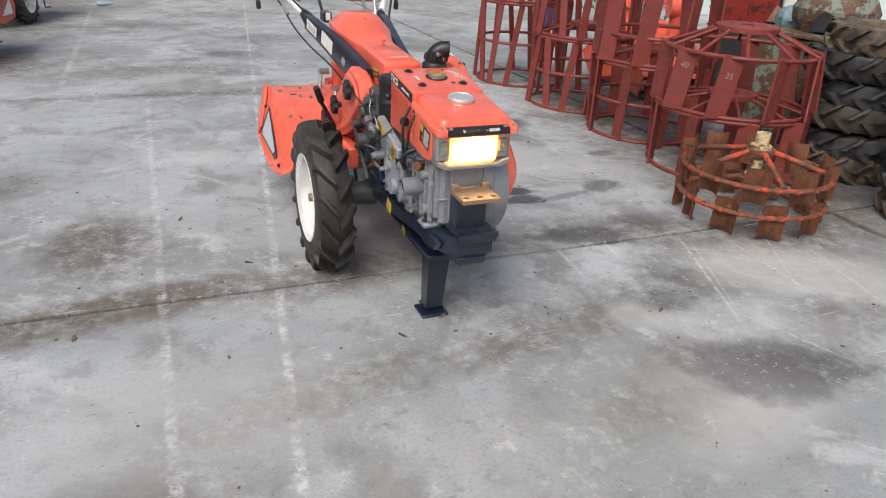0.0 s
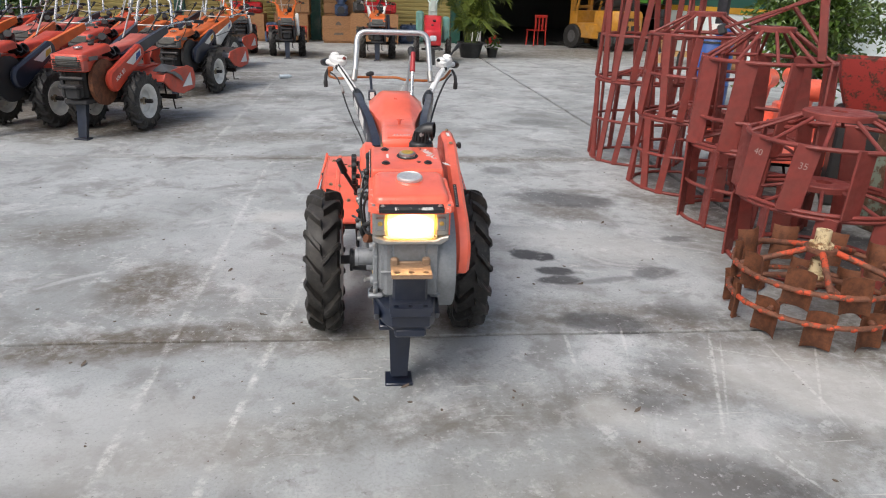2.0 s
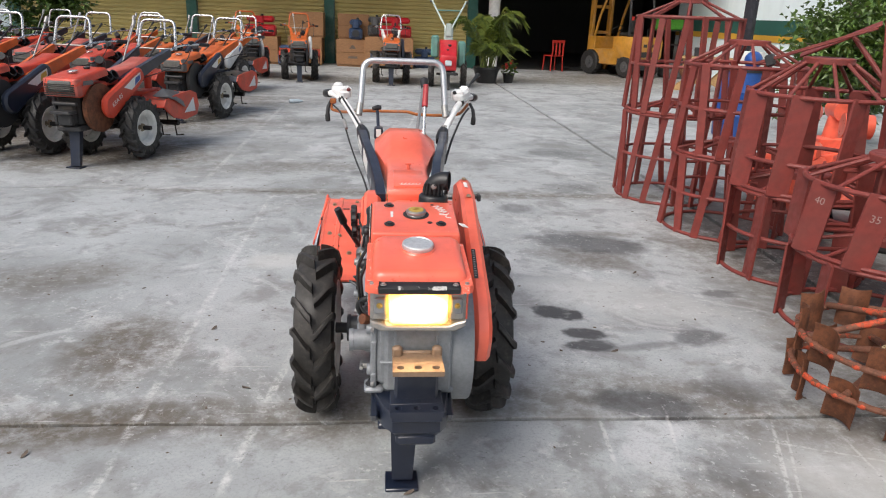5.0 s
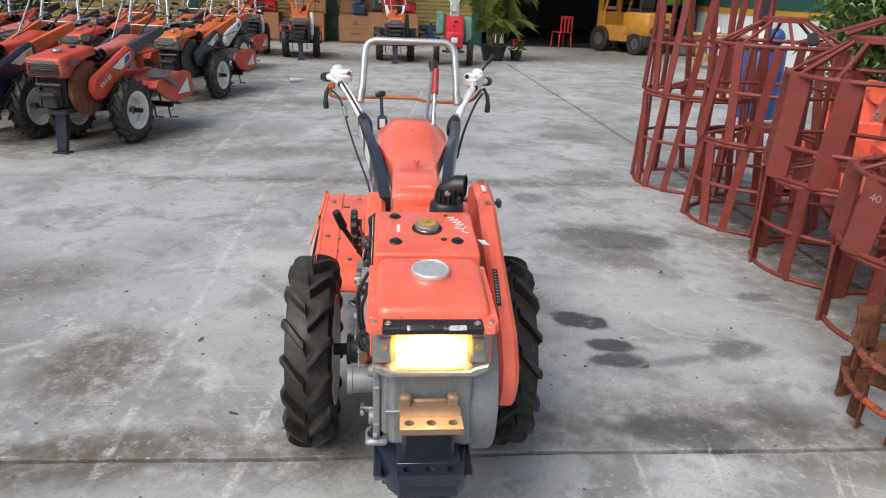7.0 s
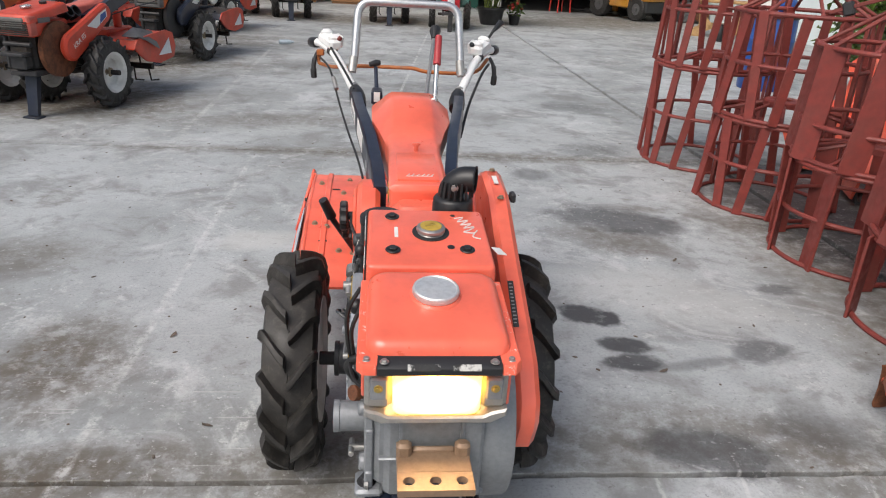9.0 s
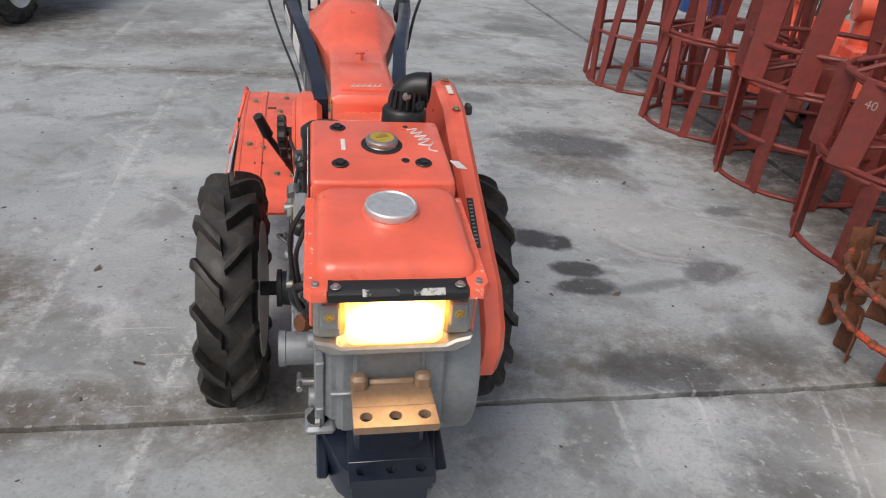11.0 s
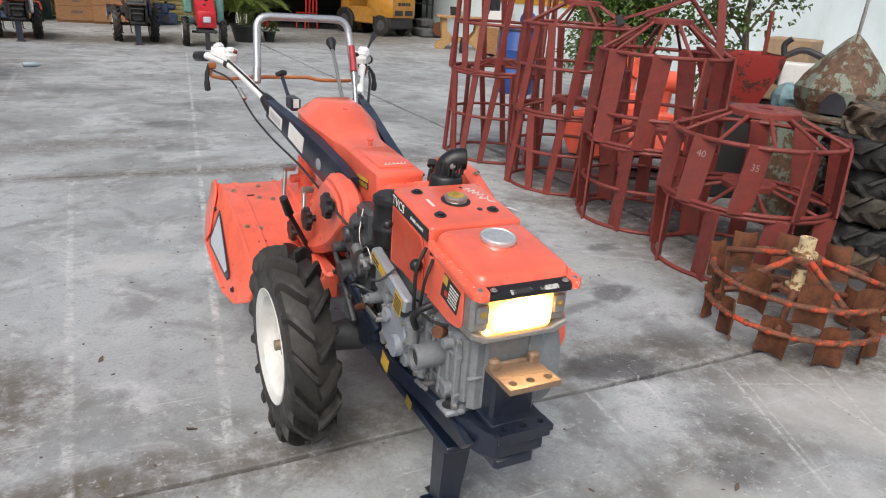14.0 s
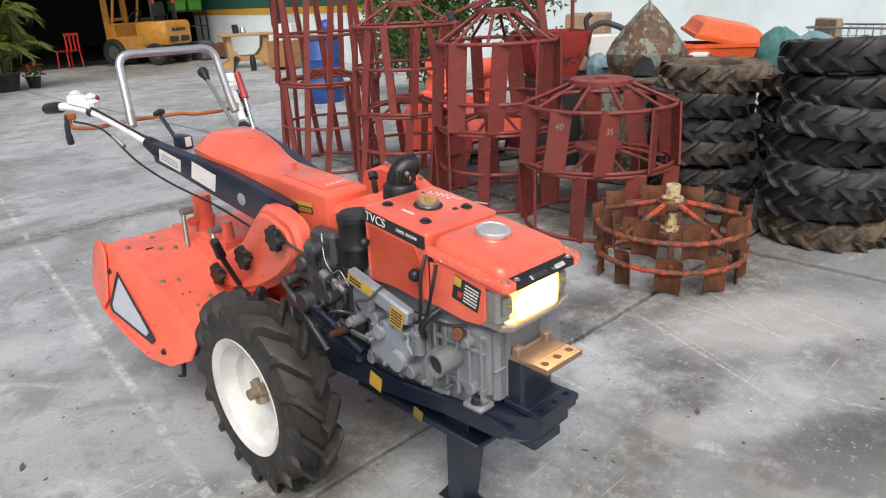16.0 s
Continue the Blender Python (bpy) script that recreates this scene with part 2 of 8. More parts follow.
def rubber_material():
    n = Nodes("tyre_rubber")
    c = n.mix(n.ramp(n.noise(6, 6, 0.7), 0.35, 0.75), (0.014, 0.0138, 0.0138), (0.036, 0.034, 0.032))
    c = n.mix(n.math("MULTIPLY", n.ramp(n.noise(35, 6, 0.7), 0.48, 0.76), 0.5), c, (0.1, 0.088, 0.074))
    v = n.random()
    c = n.mix(n.math("MULTIPLY", n.ramp(v, 0.55, 1.0), 0.25), c, (0.14, 0.115, 0.085))
    return n.done(c, n.ramp(n.noise(14, 4), 0.3, 0.7, 0.42, 0.72), 0.0, n.noise(90, 6), 0.3, 0.003, spec=0.4)


def rust_material(name, rust, paint, edge):
    n = Nodes(name)
    c = n.mix(n.ramp(n.noise(18, 8, 0.75), 0.35, 0.65), rust, tuple(x * 0.45 for x in rust))
    c = n.mix(n.ramp(n.noise(7, 8, 0.75), edge, edge + 0.06), c, paint)
    return n.done(c, 0.75, 0.1, n.noise(80, 8), 0.5, 0.003)


def oxide_material():
    n = Nodes("red_oxide_primer")
    c = n.mix(n.ramp(n.noise(9, 6, 0.7), 0.3, 0.7), (0.235, 0.036, 0.027), (0.15, 0.027, 0.021))
    c = n.mix(n.math("MULTIPLY", n.ramp(n.noise(4, 6), 0.45, 0.8), 0.35), c, (0.26, 0.085, 0.066))
    c = n.mix(n.math("MULTIPLY", n.random(), 0.4), c, (0.14, 0.034, 0.028))
    return n.done(c, n.ramp(n.noise(20, 4), 0.3, 0.7, 0.45, 0.7), 0.0, n.noise(70, 6), 0.2, 0.002)


def wood_material(name, color):
    n = Nodes(name)
    c = n.mix(n.ramp(n.noise(12, 6, 0.7, (1, 1, 9)), 0.3, 0.7), color, tuple(x * 0.55 for x in color))
    c = n.mix(n.math("MULTIPLY", n.random(), 0.3), c, tuple(x * 0.5 for x in color))
    return n.done(c, 0.65, 0.0, n.noise(60, 5, 0.6, (1, 1, 10)), 0.2, 0.002)


def leaf_material(name, a, b):
    n = Nodes(name)
    c = n.mix(n.noise(3.5, 3), a, b)
    c = n.mix(n.ramp(n.noise(14, 2), 0.4, 0.7), c, tuple(x * 0.6 for x in a))
    m = n.done(c, 0.45)
    n.b.inputs["Subsurface Weight"].default_value = 0.0
    return m


RUBBER = rubber_material()
OXIDE = oxide_material()
RUST = rust_material("flaking_rust", (0.17, 0.06, 0.025), (0.4, 0.05, 0.02), 0.66)
RUSTPAINT = rust_material("rusty_orange_paint", (0.2, 0.08, 0.045), (0.5, 0.07, 0.025), 0.52)
CREAM = rust_material("rusty_cream_paint", (0.28, 0.14, 0.06), (0.62, 0.5, 0.3), 0.45)
VERDIGRIS = rust_material("green_rusted_sheet", (0.15, 0.085, 0.05), (0.2, 0.235, 0.185), 0.5)
WOOD = wood_material("crate_wood", (0.4, 0.2, 0.085))
TABLEWOOD = wood_material("pale_table_wood", (0.52, 0.31, 0.13))
CARD = plain("cardboard", (0.36, 0.25, 0.15), 0.75)
LEAF = leaf_material("leaf", (0.06, 0.12, 0.02), (0.12, 0.19, 0.03))
PALMLEAF = leaf_material("palm_leaf", (0.06, 0.11, 0.015), (0.19, 0.2, 0.03))
BARK = wood_material("bark", (0.16, 0.12, 0.09))
FILMBLUE = plain("dull_blue_machine_paint", (0.05, 0.085, 0.17), 0.3, 0.5)
CLEARPET = plain("clear_bottle_plastic", (0.5, 0.57, 0.62), 0.2)
BLUEPLASTIC = plain("blue_plastic", (0.012, 0.07, 0.29), 0.4)
ORANGEPLASTIC = plain("orange_plastic", (0.75, 0.11, 0.02), 0.4)
GREENCLOTH = plain("green_plastic_sheet", (0.08, 0.22, 0.2), 0.5, 0.4)
TEALSHEET = plain("teal_plastic_sheet", (0.2, 0.33, 0.36), 0.45, 0.4)
GREENPLASTIC = plain("green_plastic", (0.1, 0.4, 0.03), 0.4)
PINK = plain("pink_plastic", (0.55, 0.1, 0.14), 0.5)
FORKYELLOW = painted("fork_yellow_enamel", (0.5, 0.23, 0.025), 0.4, 0.66, (0.15, 0.1, 0.06), dusty=0.25)
GREENPOST = painted("green_post_paint", (0.015, 0.1, 0.07), 0.4, 0.7)
REDPLASTIC = plain("red_plastic", (0.6, 0.03, 0.02), 0.4)
CLOTH = plain("dark_cloth", (0.015, 0.015, 0.022), 0.85, 0.3)


def lens_material():
    """A lit lamp: a bright core behind the lens, amber towards its rim."""
    n = Nodes("lit_headlamp_lens")
    mp = n.t.nodes.new("ShaderNodeMapping")
    mp.inputs["Location"].default_value, mp.inputs["Scale"].default_value = (0, 0, -LAMP_Z * 21), (11.8, 0, 21)
    n.link(n.pos, mp.inputs[0])
    ln = n.t.nodes.new("ShaderNodeVectorMath")
    ln.operation = "LENGTH"
    n.link(mp.outputs[0], ln.inputs[0])
    core = n.ramp(ln.outputs["Value"], 1.25, 0.35, 0.0, 1.0)
    core = n.math("MULTIPLY", core, n.math("MULTIPLY", core, core))
    n.link(n.mix(core, (1.0, 0.46, 0.05), (1.0, 0.78, 0.46)), n.b.inputs["Emission Color"])
    n.link(n.math("ADD", n.math("MULTIPLY", core, LAMP), 2.6), n.b.inputs["Emission Strength"])
    return n.done((0.9, 0.85, 0.7), 0.2)


LENS = lens_material()


# ---- concrete yard ----


def concrete_material():
    n = Nodes("worn_concrete").world()
    big = n.noise(0.55, 5, 0.6, warp=0.5)
    mid = n.noise(2.4, 6, 0.62, warp=0.5)
    small = n.noise(9, 7, 0.7, warp=0.3)
    fine = n.noise(75, 6, 0.75)
    c = n.mix(n.ramp(big, 0.38, 0.62), (0.4, 0.42, 0.425), (0.27, 0.283, 0.283))
    c = n.mix(n.math("MULTIPLY", n.ramp(mid, 0.48, 0.66), 0.75), c, (0.19, 0.19, 0.187))
    c = n.mix(n.math("MULTIPLY", n.ramp(n.noise(1.7, 7, 0.68, warp=0.9), 0.54, 0.64), 0.6), c, (0.5, 0.51, 0.515))
    c = n.mix(n.math("MULTIPLY", n.ramp(small, 0.52, 0.66), 0.5), c, (0.2, 0.197, 0.19))
    c = n.mix(n.math("MULTIPLY", n.ramp(n.noise(5.5, 6, 0.7, warp=0.2), 0.6, 0.68), 0.5), c, (0.56, 0.565, 0.565))
    c = n.mix(n.math("MULTIPLY", n.ramp(fine, 0.45, 0.7), 0.42), c, (0.17, 0.167, 0.16))
    # patches of trodden dirt
    band = n.math("MULTIPLY", n.ramp(n.noise(1.15, 8, 0.72, (0.75, 1.15, 1), warp=0.6), 0.56, 0.68), 0.7)
    c = n.mix(n.math("MULTIPLY", band, n.ramp(small, 0.3, 0.62, 0.3, 1.0)), c, (0.16, 0.148, 0.13))
    wob = n.math("SUBTRACT", n.noise(5.5, 6, 0.65), 0.5)
    split = n.t.nodes.new("ShaderNodeSeparateXYZ")
    n.link(n.pos, split.inputs[0])
    px, py = split.outputs[0], split.outputs[1]

    def blot(x, y, rx, ry, turn, depth, edge=0.35):
        a = radians(turn)
        dx, dy = n.math("SUBTRACT", px, x), n.math("SUBTRACT", py, y)
        u = n.math("ADD", n.math("MULTIPLY", dx, math.cos(a) / rx), n.math("MULTIPLY", dy, math.sin(a) / rx))
        v = n.math("SUBTRACT", n.math("MULTIPLY", dy, math.cos(a) / ry), n.math("MULTIPLY", dx, math.sin(a) / ry))
        d = n.math("SQRT", n.math("ADD", n.math("MULTIPLY", u, u), n.math("MULTIPLY", v, v)))
        d = n.math("ADD", d, n.math("MULTIPLY", wob, 1.5))
        return n.math("MULTIPLY", n.ramp(d, 1.0 + edge, 1.0 - edge, 0.0, 1.0), depth)

    # brown dirt; the broad blots under machines also paint in shade
    for b in DIRT_AND_SHADE:
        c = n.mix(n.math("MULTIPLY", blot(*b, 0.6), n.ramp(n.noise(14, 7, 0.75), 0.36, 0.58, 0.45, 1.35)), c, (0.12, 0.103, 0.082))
    # pale patches of cement
    for b in PALE:
        c = n.mix(blot(*b, 0.5), c, (0.5, 0.495, 0.47))
    # oil stains; the two largest also paint shade under cage wheels and tyres
    for b in STAINS_AND_SHADE:
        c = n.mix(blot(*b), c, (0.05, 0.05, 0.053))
    # worn painted lines along y
    worn = n.ramp(n.noise(24, 7, 0.8), 0.4, 0.6)
    crumbs = n.ramp(n.noise(5, 4, 0.6), 0.36, 0.6)
    for x0, slope, half, amount, y0, y1 in LINES:
        d = n.math("ABSOLUTE", n.math("SUBTRACT", px, n.math("ADD", n.math("MULTIPLY", py, slope), x0)))
        d = n.math("ADD", d, n.math("MULTIPLY", n.math("ABSOLUTE", wob), 0.06))
        m = n.math("MULTIPLY", n.math("MULTIPLY", n.ramp(d, half, half * 0.4, 0.0, 1.0), worn), n.math("MULTIPLY", crumbs, amount))
        m = n.math("MULTIPLY", m, n.math("MULTIPLY", n.ramp(py, y0, y0 + 0.1), n.ramp(py, y1, y1 - 0.1)))
        c = n.mix(m, c, (0.66, 0.66, 0.64))
    # scratches
    for turn, seed in ((35, 3.0), (-28, 7.0), (70, 11.0)):
        mp = n.t.nodes.new("ShaderNodeMapping")
        mp.inputs["Rotation"].default_value, mp.inputs["Location"].default_value = (0, 0, radians(turn)), (seed, 0, 0)
        mp.inputs["Scale"].default_value = (2.2, 46, 1)
        n.link(n.pos, mp.inputs[0])
        keep, n.pos = n.pos, mp.outputs[0]
        s = n.ramp(n.noise(1.0, 3, 0.5, warp=0.25), 0.69, 0.73)
        n.pos = keep
        s = n.math("MULTIPLY", s, n.ramp(n.noise(0.9, 3), 0.5, 0.62))
        c = n.mix(n.math("MULTIPLY", s, 0.55), c, (0.58, 0.57, 0.54))
    # long scrapes left by dragged iron
    for x, y, half, wide, turn, amount in SCRAPES:
        m = n.math("MULTIPLY", blot(x, y, half, wide, turn, amount * 0.55, 0.45), n.ramp(n.noise(30, 5, 0.7), 0.4, 0.55))
        c = n.mix(m, c, (0.66, 0.66, 0.64))
    # crumbled pale flecks and dark pits
    worn_zone = n.ramp(n.noise(1.3, 5, 0.6), 0.42, 0.62)
    flecks = n.math("MULTIPLY", n.ramp(n.noise(34, 5, 0.65), 0.6, 0.64), worn_zone)
    c = n.mix(n.math("MULTIPLY", flecks, 0.45), c, (0.6, 0.6, 0.59))
    crust = n.math("MULTIPLY", n.ramp(n.noise(11, 8, 0.78), 0.52, 0.6), n.ramp(n.noise(0.8, 4, 0.6), 0.42, 0.62))
    c = n.mix(n.math("MULTIPLY", crust, 0.3), c, (0.5, 0.5, 0.485))
    pits = n.ramp(n.noise(21, 6, 0.7, (1, 1.3, 1)), 0.63, 0.66)
    c = n.mix(n.math("MULTIPLY", pits, 0.55), c, (0.13, 0.128, 0.122))
    specks = n.ramp(n.noise(70, 3, 0.5), 0.7, 0.74)
    c = n.mix(n.math("MULTIPLY", specks, 0.7), c, (0.1, 0.09, 0.08))
    r = n.ramp(n.noise(3, 5), 0.3, 0.7, 0.5, 0.78)
    h = n.math("ADD", n.math("MULTIPLY", fine, 0.6), mid)
    return n.done(c, r, 0.0, h, 0.25, 0.006, spec=0.35)


STAINS_AND_SHADE = (
    (0.84, 1.1, 0.14, 0.085, -20, 0.95, 0.2), (0.92, 0.86, 0.11, 0.06, -10, 0.9, 0.25), (0.9, 0.73, 0.12, 0.06, 5, 0.85, 0.25),
    (1.16, 0.72, 0.2, 0.03, 12, 0.45, 0.6), (1.47, 0.82, 0.13, 0.09, 25, 0.6, 0.4), (1.85, 1.38, 0.1, 0.06, 0, 0.6, 0.4),
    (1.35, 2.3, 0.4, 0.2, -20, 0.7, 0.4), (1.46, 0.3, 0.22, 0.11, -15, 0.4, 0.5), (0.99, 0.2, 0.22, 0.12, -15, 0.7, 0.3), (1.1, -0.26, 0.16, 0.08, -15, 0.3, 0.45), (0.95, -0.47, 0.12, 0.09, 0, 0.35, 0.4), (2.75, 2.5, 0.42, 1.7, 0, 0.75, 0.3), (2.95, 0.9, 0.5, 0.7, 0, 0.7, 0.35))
STAINS_AND_SHADE += (
    (1.0, -1.0, 0.3, 0.18, -15, 0.55, 0.3), (1.62, 3.9, 0.28, 0.2, 0, 0.4, 0.5),
    (1.0, 3.2, 0.14, 0.14, 0, 0.5, 0.4), (-0.25, 4.4, 0.24, 0.14, 0, 0.45, 0.5), (-0.2, 5.4, 0.26, 0.18, 0, 0.5, 0.5),
    (0.5, 6.4, 0.5, 0.3, 20, 0.35, 0.5), (1.9, 5.6, 0.35, 0.25, 0, 0.4, 0.5), (-0.9, 7.6, 0.5, 0.3, 0, 0.3, 0.5))
DIRT_AND_SHADE = (
    (-0.4, -0.62, 0.6, 0.13, 8, 0.4), (0.6, -0.5, 0.5, 0.13, 12, 0.4), (1.5, -0.42, 0.6, 0.16, -8, 0.4),
    (-0.2, 0.14, 0.5, 0.15, 10, 0.55), (0.5, 0.22, 0.4, 0.12, -8, 0.45), (1.05, 0.3, 0.5, 0.17, -8, 0.45), (1.65, 0.0, 0.55, 0.24, -20, 0.5), (-1.25, 0.72, 0.22, 0.3, 0, 0.7),
    (-1.2, 0.1, 0.6, 0.13, 10, 0.75), (0.3, 3.62, 2.4, 0.12, 0, 0.55), (1.25, 2.0, 0.3, 0.2, -30, 0.5), (-1.9, 1.6, 0.4, 0.2, 20, 0.5), (-0.9, 4.6, 0.8, 0.25, 10, 0.4),
    # dirt mixed with painted shade under parked tractors and along the shutters
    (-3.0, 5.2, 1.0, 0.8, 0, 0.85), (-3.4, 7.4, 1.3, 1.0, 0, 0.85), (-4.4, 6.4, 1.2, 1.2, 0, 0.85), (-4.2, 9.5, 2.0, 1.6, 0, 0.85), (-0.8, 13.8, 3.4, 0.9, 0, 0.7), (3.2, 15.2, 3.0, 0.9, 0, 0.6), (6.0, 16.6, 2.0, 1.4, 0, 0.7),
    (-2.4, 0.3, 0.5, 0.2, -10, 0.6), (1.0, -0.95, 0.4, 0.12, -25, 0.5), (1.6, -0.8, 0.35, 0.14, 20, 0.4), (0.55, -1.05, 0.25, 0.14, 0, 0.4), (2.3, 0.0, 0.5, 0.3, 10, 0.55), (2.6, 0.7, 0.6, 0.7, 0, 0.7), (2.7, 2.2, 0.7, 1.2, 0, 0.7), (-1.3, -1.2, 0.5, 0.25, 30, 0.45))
PALE = (
    (1.15, -0.75, 0.35, 0.16, -20, 0.3), (0.75, -1.2, 0.3, 0.14, 15, 0.3), (1.75, -0.45, 0.5, 0.25, -30, 0.6), 
    (-0.72, 1.9, 0.2, 0.12, 10, 0.5), (0.75, -0.55, 0.12, 0.1, 0, 0.4), (1.3, 1.3, 0.5, 0.25, -25, 0.35), (0.75, -1.05, 0.3, 0.2, 20, 0.3), (-1.0, -0.6, 0.5, 0.3, 0, 0.3))
SCRAPES = (
    (1.3, -0.28, 0.38, 0.008, 68, 0.8), (1.33, -0.3, 0.3, 0.005, 66, 0.6), (1.64, -0.38, 0.3, 0.007, 86, 0.7), (0.74, -0.05, 0.17, 0.009, 84, 0.75), (1.01, 0.01, 0.12, 0.008, 77, 0.7),
    (1.27, -0.9, 0.14, 0.008, 110, 0.7), (0.95, 0.1, 0.09, 0.007, -34, 0.6), (1.5, -0.12, 0.28, 0.006, -20, 0.6), (1.75, -0.3, 0.3, 0.006, 60, 0.6), (1.4, 0.1, 0.1, 0.02, 20, 0.5), (1.9, -0.6, 0.3, 0.006, 75, 0.6))
LINES = ((-1.0, 0.0, 0.028, 0.55, -9.0, 3.5), (-0.568, 0.115, 0.026, 0.75, -9.0, 12.0), (-1.65, 0.0, 0.04, 0.5, 3.7, 9.0))

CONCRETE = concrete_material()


def sheet_material():
    n = Nodes("packed_dirt").world()
    c = n.mix(n.ramp(n.noise(0.3, 6), 0.3, 0.7), (0.11, 0.1, 0.088), (0.06, 0.056, 0.05))
    return n.done(c, 0.85, 0.0, n.noise(8, 5), 0.2, 0.01)


ground_shape = ([(-900, -900, -0.035), (900, -900, -0.035), (900, 900, -0.035), (-900, 900, -0.035)], [(0, 1, 2, 3)])
ground = solid("ground", ground_shape, sheet_material(), "dark packed dirt under the yard reaching to the horizon", "ground", kind="structure", smooth=0)

# ---- buildings round the yard ----


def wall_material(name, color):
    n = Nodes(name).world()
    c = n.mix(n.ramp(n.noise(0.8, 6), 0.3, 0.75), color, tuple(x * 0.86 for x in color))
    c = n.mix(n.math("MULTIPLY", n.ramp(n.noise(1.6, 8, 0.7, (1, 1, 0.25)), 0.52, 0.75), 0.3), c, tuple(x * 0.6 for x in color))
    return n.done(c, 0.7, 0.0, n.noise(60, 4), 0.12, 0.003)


WALLPAINT = wall_material("pale_blue_wall_paint", (0.76, 0.85, 0.86))
DARKGREEN = wall_material("dark_green_wall_paint", (0.02, 0.09, 0.07))
OCHRE = wall_material("ochre_wall_paint", (0.55, 0.3, 0.03))
SHUTTER = wall_material("yellow_shutter_paint", (0.5, 0.4, 0.15))
# near-black hall colours carry the gloom of the unlit inside
DIM = wall_material("shade_dark_hall_walls", (0.07, 0.07, 0.07))
HALLFLOOR = wall_material("shade_dark_hall_floor", (0.07, 0.068, 0.065))
BACK = 19.0

wall_e = thing("wall_east", "pale blue plastered wall with a dark green and ochre stripe", "wall", kind="structure")
part("plaster", span(9.0, 9.25, -30, 19.8, -0.03, 5.5, 0), WALLPAINT, wall_e, smooth=0)
part("green_stripe", span(8.985, 9.0, 11.0, 19.8, 1.28, 1.62, 0), DARKGREEN, wall_e, "dark green painted stripe", smooth=0)
part("ochre_stripe", span(8.984, 9.0, 11.0, 19.8, 1.13, 1.28, 0), OCHRE, wall_e, "ochre painted stripe", smooth=0)


def roller_shutter(x0, x1, name):
    door = thing(name, "closed yellow-brown steel roller shutter", "door", kind="structure")
    h, n = 0.11, 36
    vs, fs = [], []
    for i in range(n):
        z = i * h
        prof = ((0.0, 0.0), (-0.035, 0.03), (-0.035, 0.08), (0.0, 0.105), (0.0, 0.11))
        for dy, dz in prof:
            vs += [(x0, BACK + dy, z + dz), (x1, BACK + dy, z + dz)]
    for k in range(len(vs) // 2 - 1):
        fs.append((2 * k, 2 * k + 1, 2 * k + 3, 2 * k + 2))
    part("slat_curtain", (vs, fs), SHUTTER, door, smooth=30)
    part("bottom_bar", span(x0, x1, BACK - 0.04, BACK + 0.03, -0.03, 0.06), GREENPOST, door)
    return door


roller_shutter(-10.0, -5.55, "door_1")
roller_shutter(-5.25, -1.75, "door_2")
roller_shutter(-1.45, 2.35, "door_3")
for x in (-10.15, -5.4, -1.6, 2.5):
    post = solid("steel_post", span(x - 0.14, x + 0.14, BACK - 0.16, BACK + 0.12, -0.03, 4.2), GREENPOST,
                 "dark green steel post between roller shutters", "post", group="shutter posts", kind="structure")
wall_n = thing("wall_north", "wall above the shutters and the dark doorway of a workshop hall", "wall", kind="structure")
part("lintel", span(-16, 9.25, BACK - 0.1, BACK + 0.3, 3.96, 6.5, 0), WALLPAINT, wall_n, smooth=0)
part("left_pier", span(-16, -10.3, BACK - 0.1, BACK + 0.3, -0.03, 3.96, 0), WALLPAINT, wall_n, smooth=0)
part("beam", span(2.6, 9.0, BACK - 0.25, BACK - 0.1, 2.35, 2.7, 0.01), CREAM, wall_n, "cream painted steel beam over the doorway")
# eaves out of view, added to shade the shutters and the ground below
part("eaves", span(-16, 9.0, BACK - 3.2, BACK - 0.1, 4.1, 4.25, 0), CREAM, wall_n, "unseen cream eaves added to shade the shutters", smooth=0)
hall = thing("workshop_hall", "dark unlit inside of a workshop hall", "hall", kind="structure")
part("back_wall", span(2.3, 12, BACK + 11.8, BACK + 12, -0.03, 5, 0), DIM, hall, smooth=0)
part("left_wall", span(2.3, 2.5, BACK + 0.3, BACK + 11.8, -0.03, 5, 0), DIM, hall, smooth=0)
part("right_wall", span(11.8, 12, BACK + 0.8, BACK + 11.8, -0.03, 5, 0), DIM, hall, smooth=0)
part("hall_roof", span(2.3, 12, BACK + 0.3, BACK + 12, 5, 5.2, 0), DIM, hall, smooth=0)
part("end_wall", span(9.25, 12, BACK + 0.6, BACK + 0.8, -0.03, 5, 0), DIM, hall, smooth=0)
column = solid("white_column", joined(at(cyl(0.16, 4.0, 20), 0, 0, -0.03)), WHITE, "white round column beside the hall doorway", "column", pose(3.05, 18.4, 0), kind="structure")
wall_w = solid("wall_west", span(-16.2, -16, -30, 19.3, -0.03, 4.5, 0), WALLPAINT, "pale wall closing the far side of the yard", "wall", kind="structure", smooth=0)
# ---- wheels ----


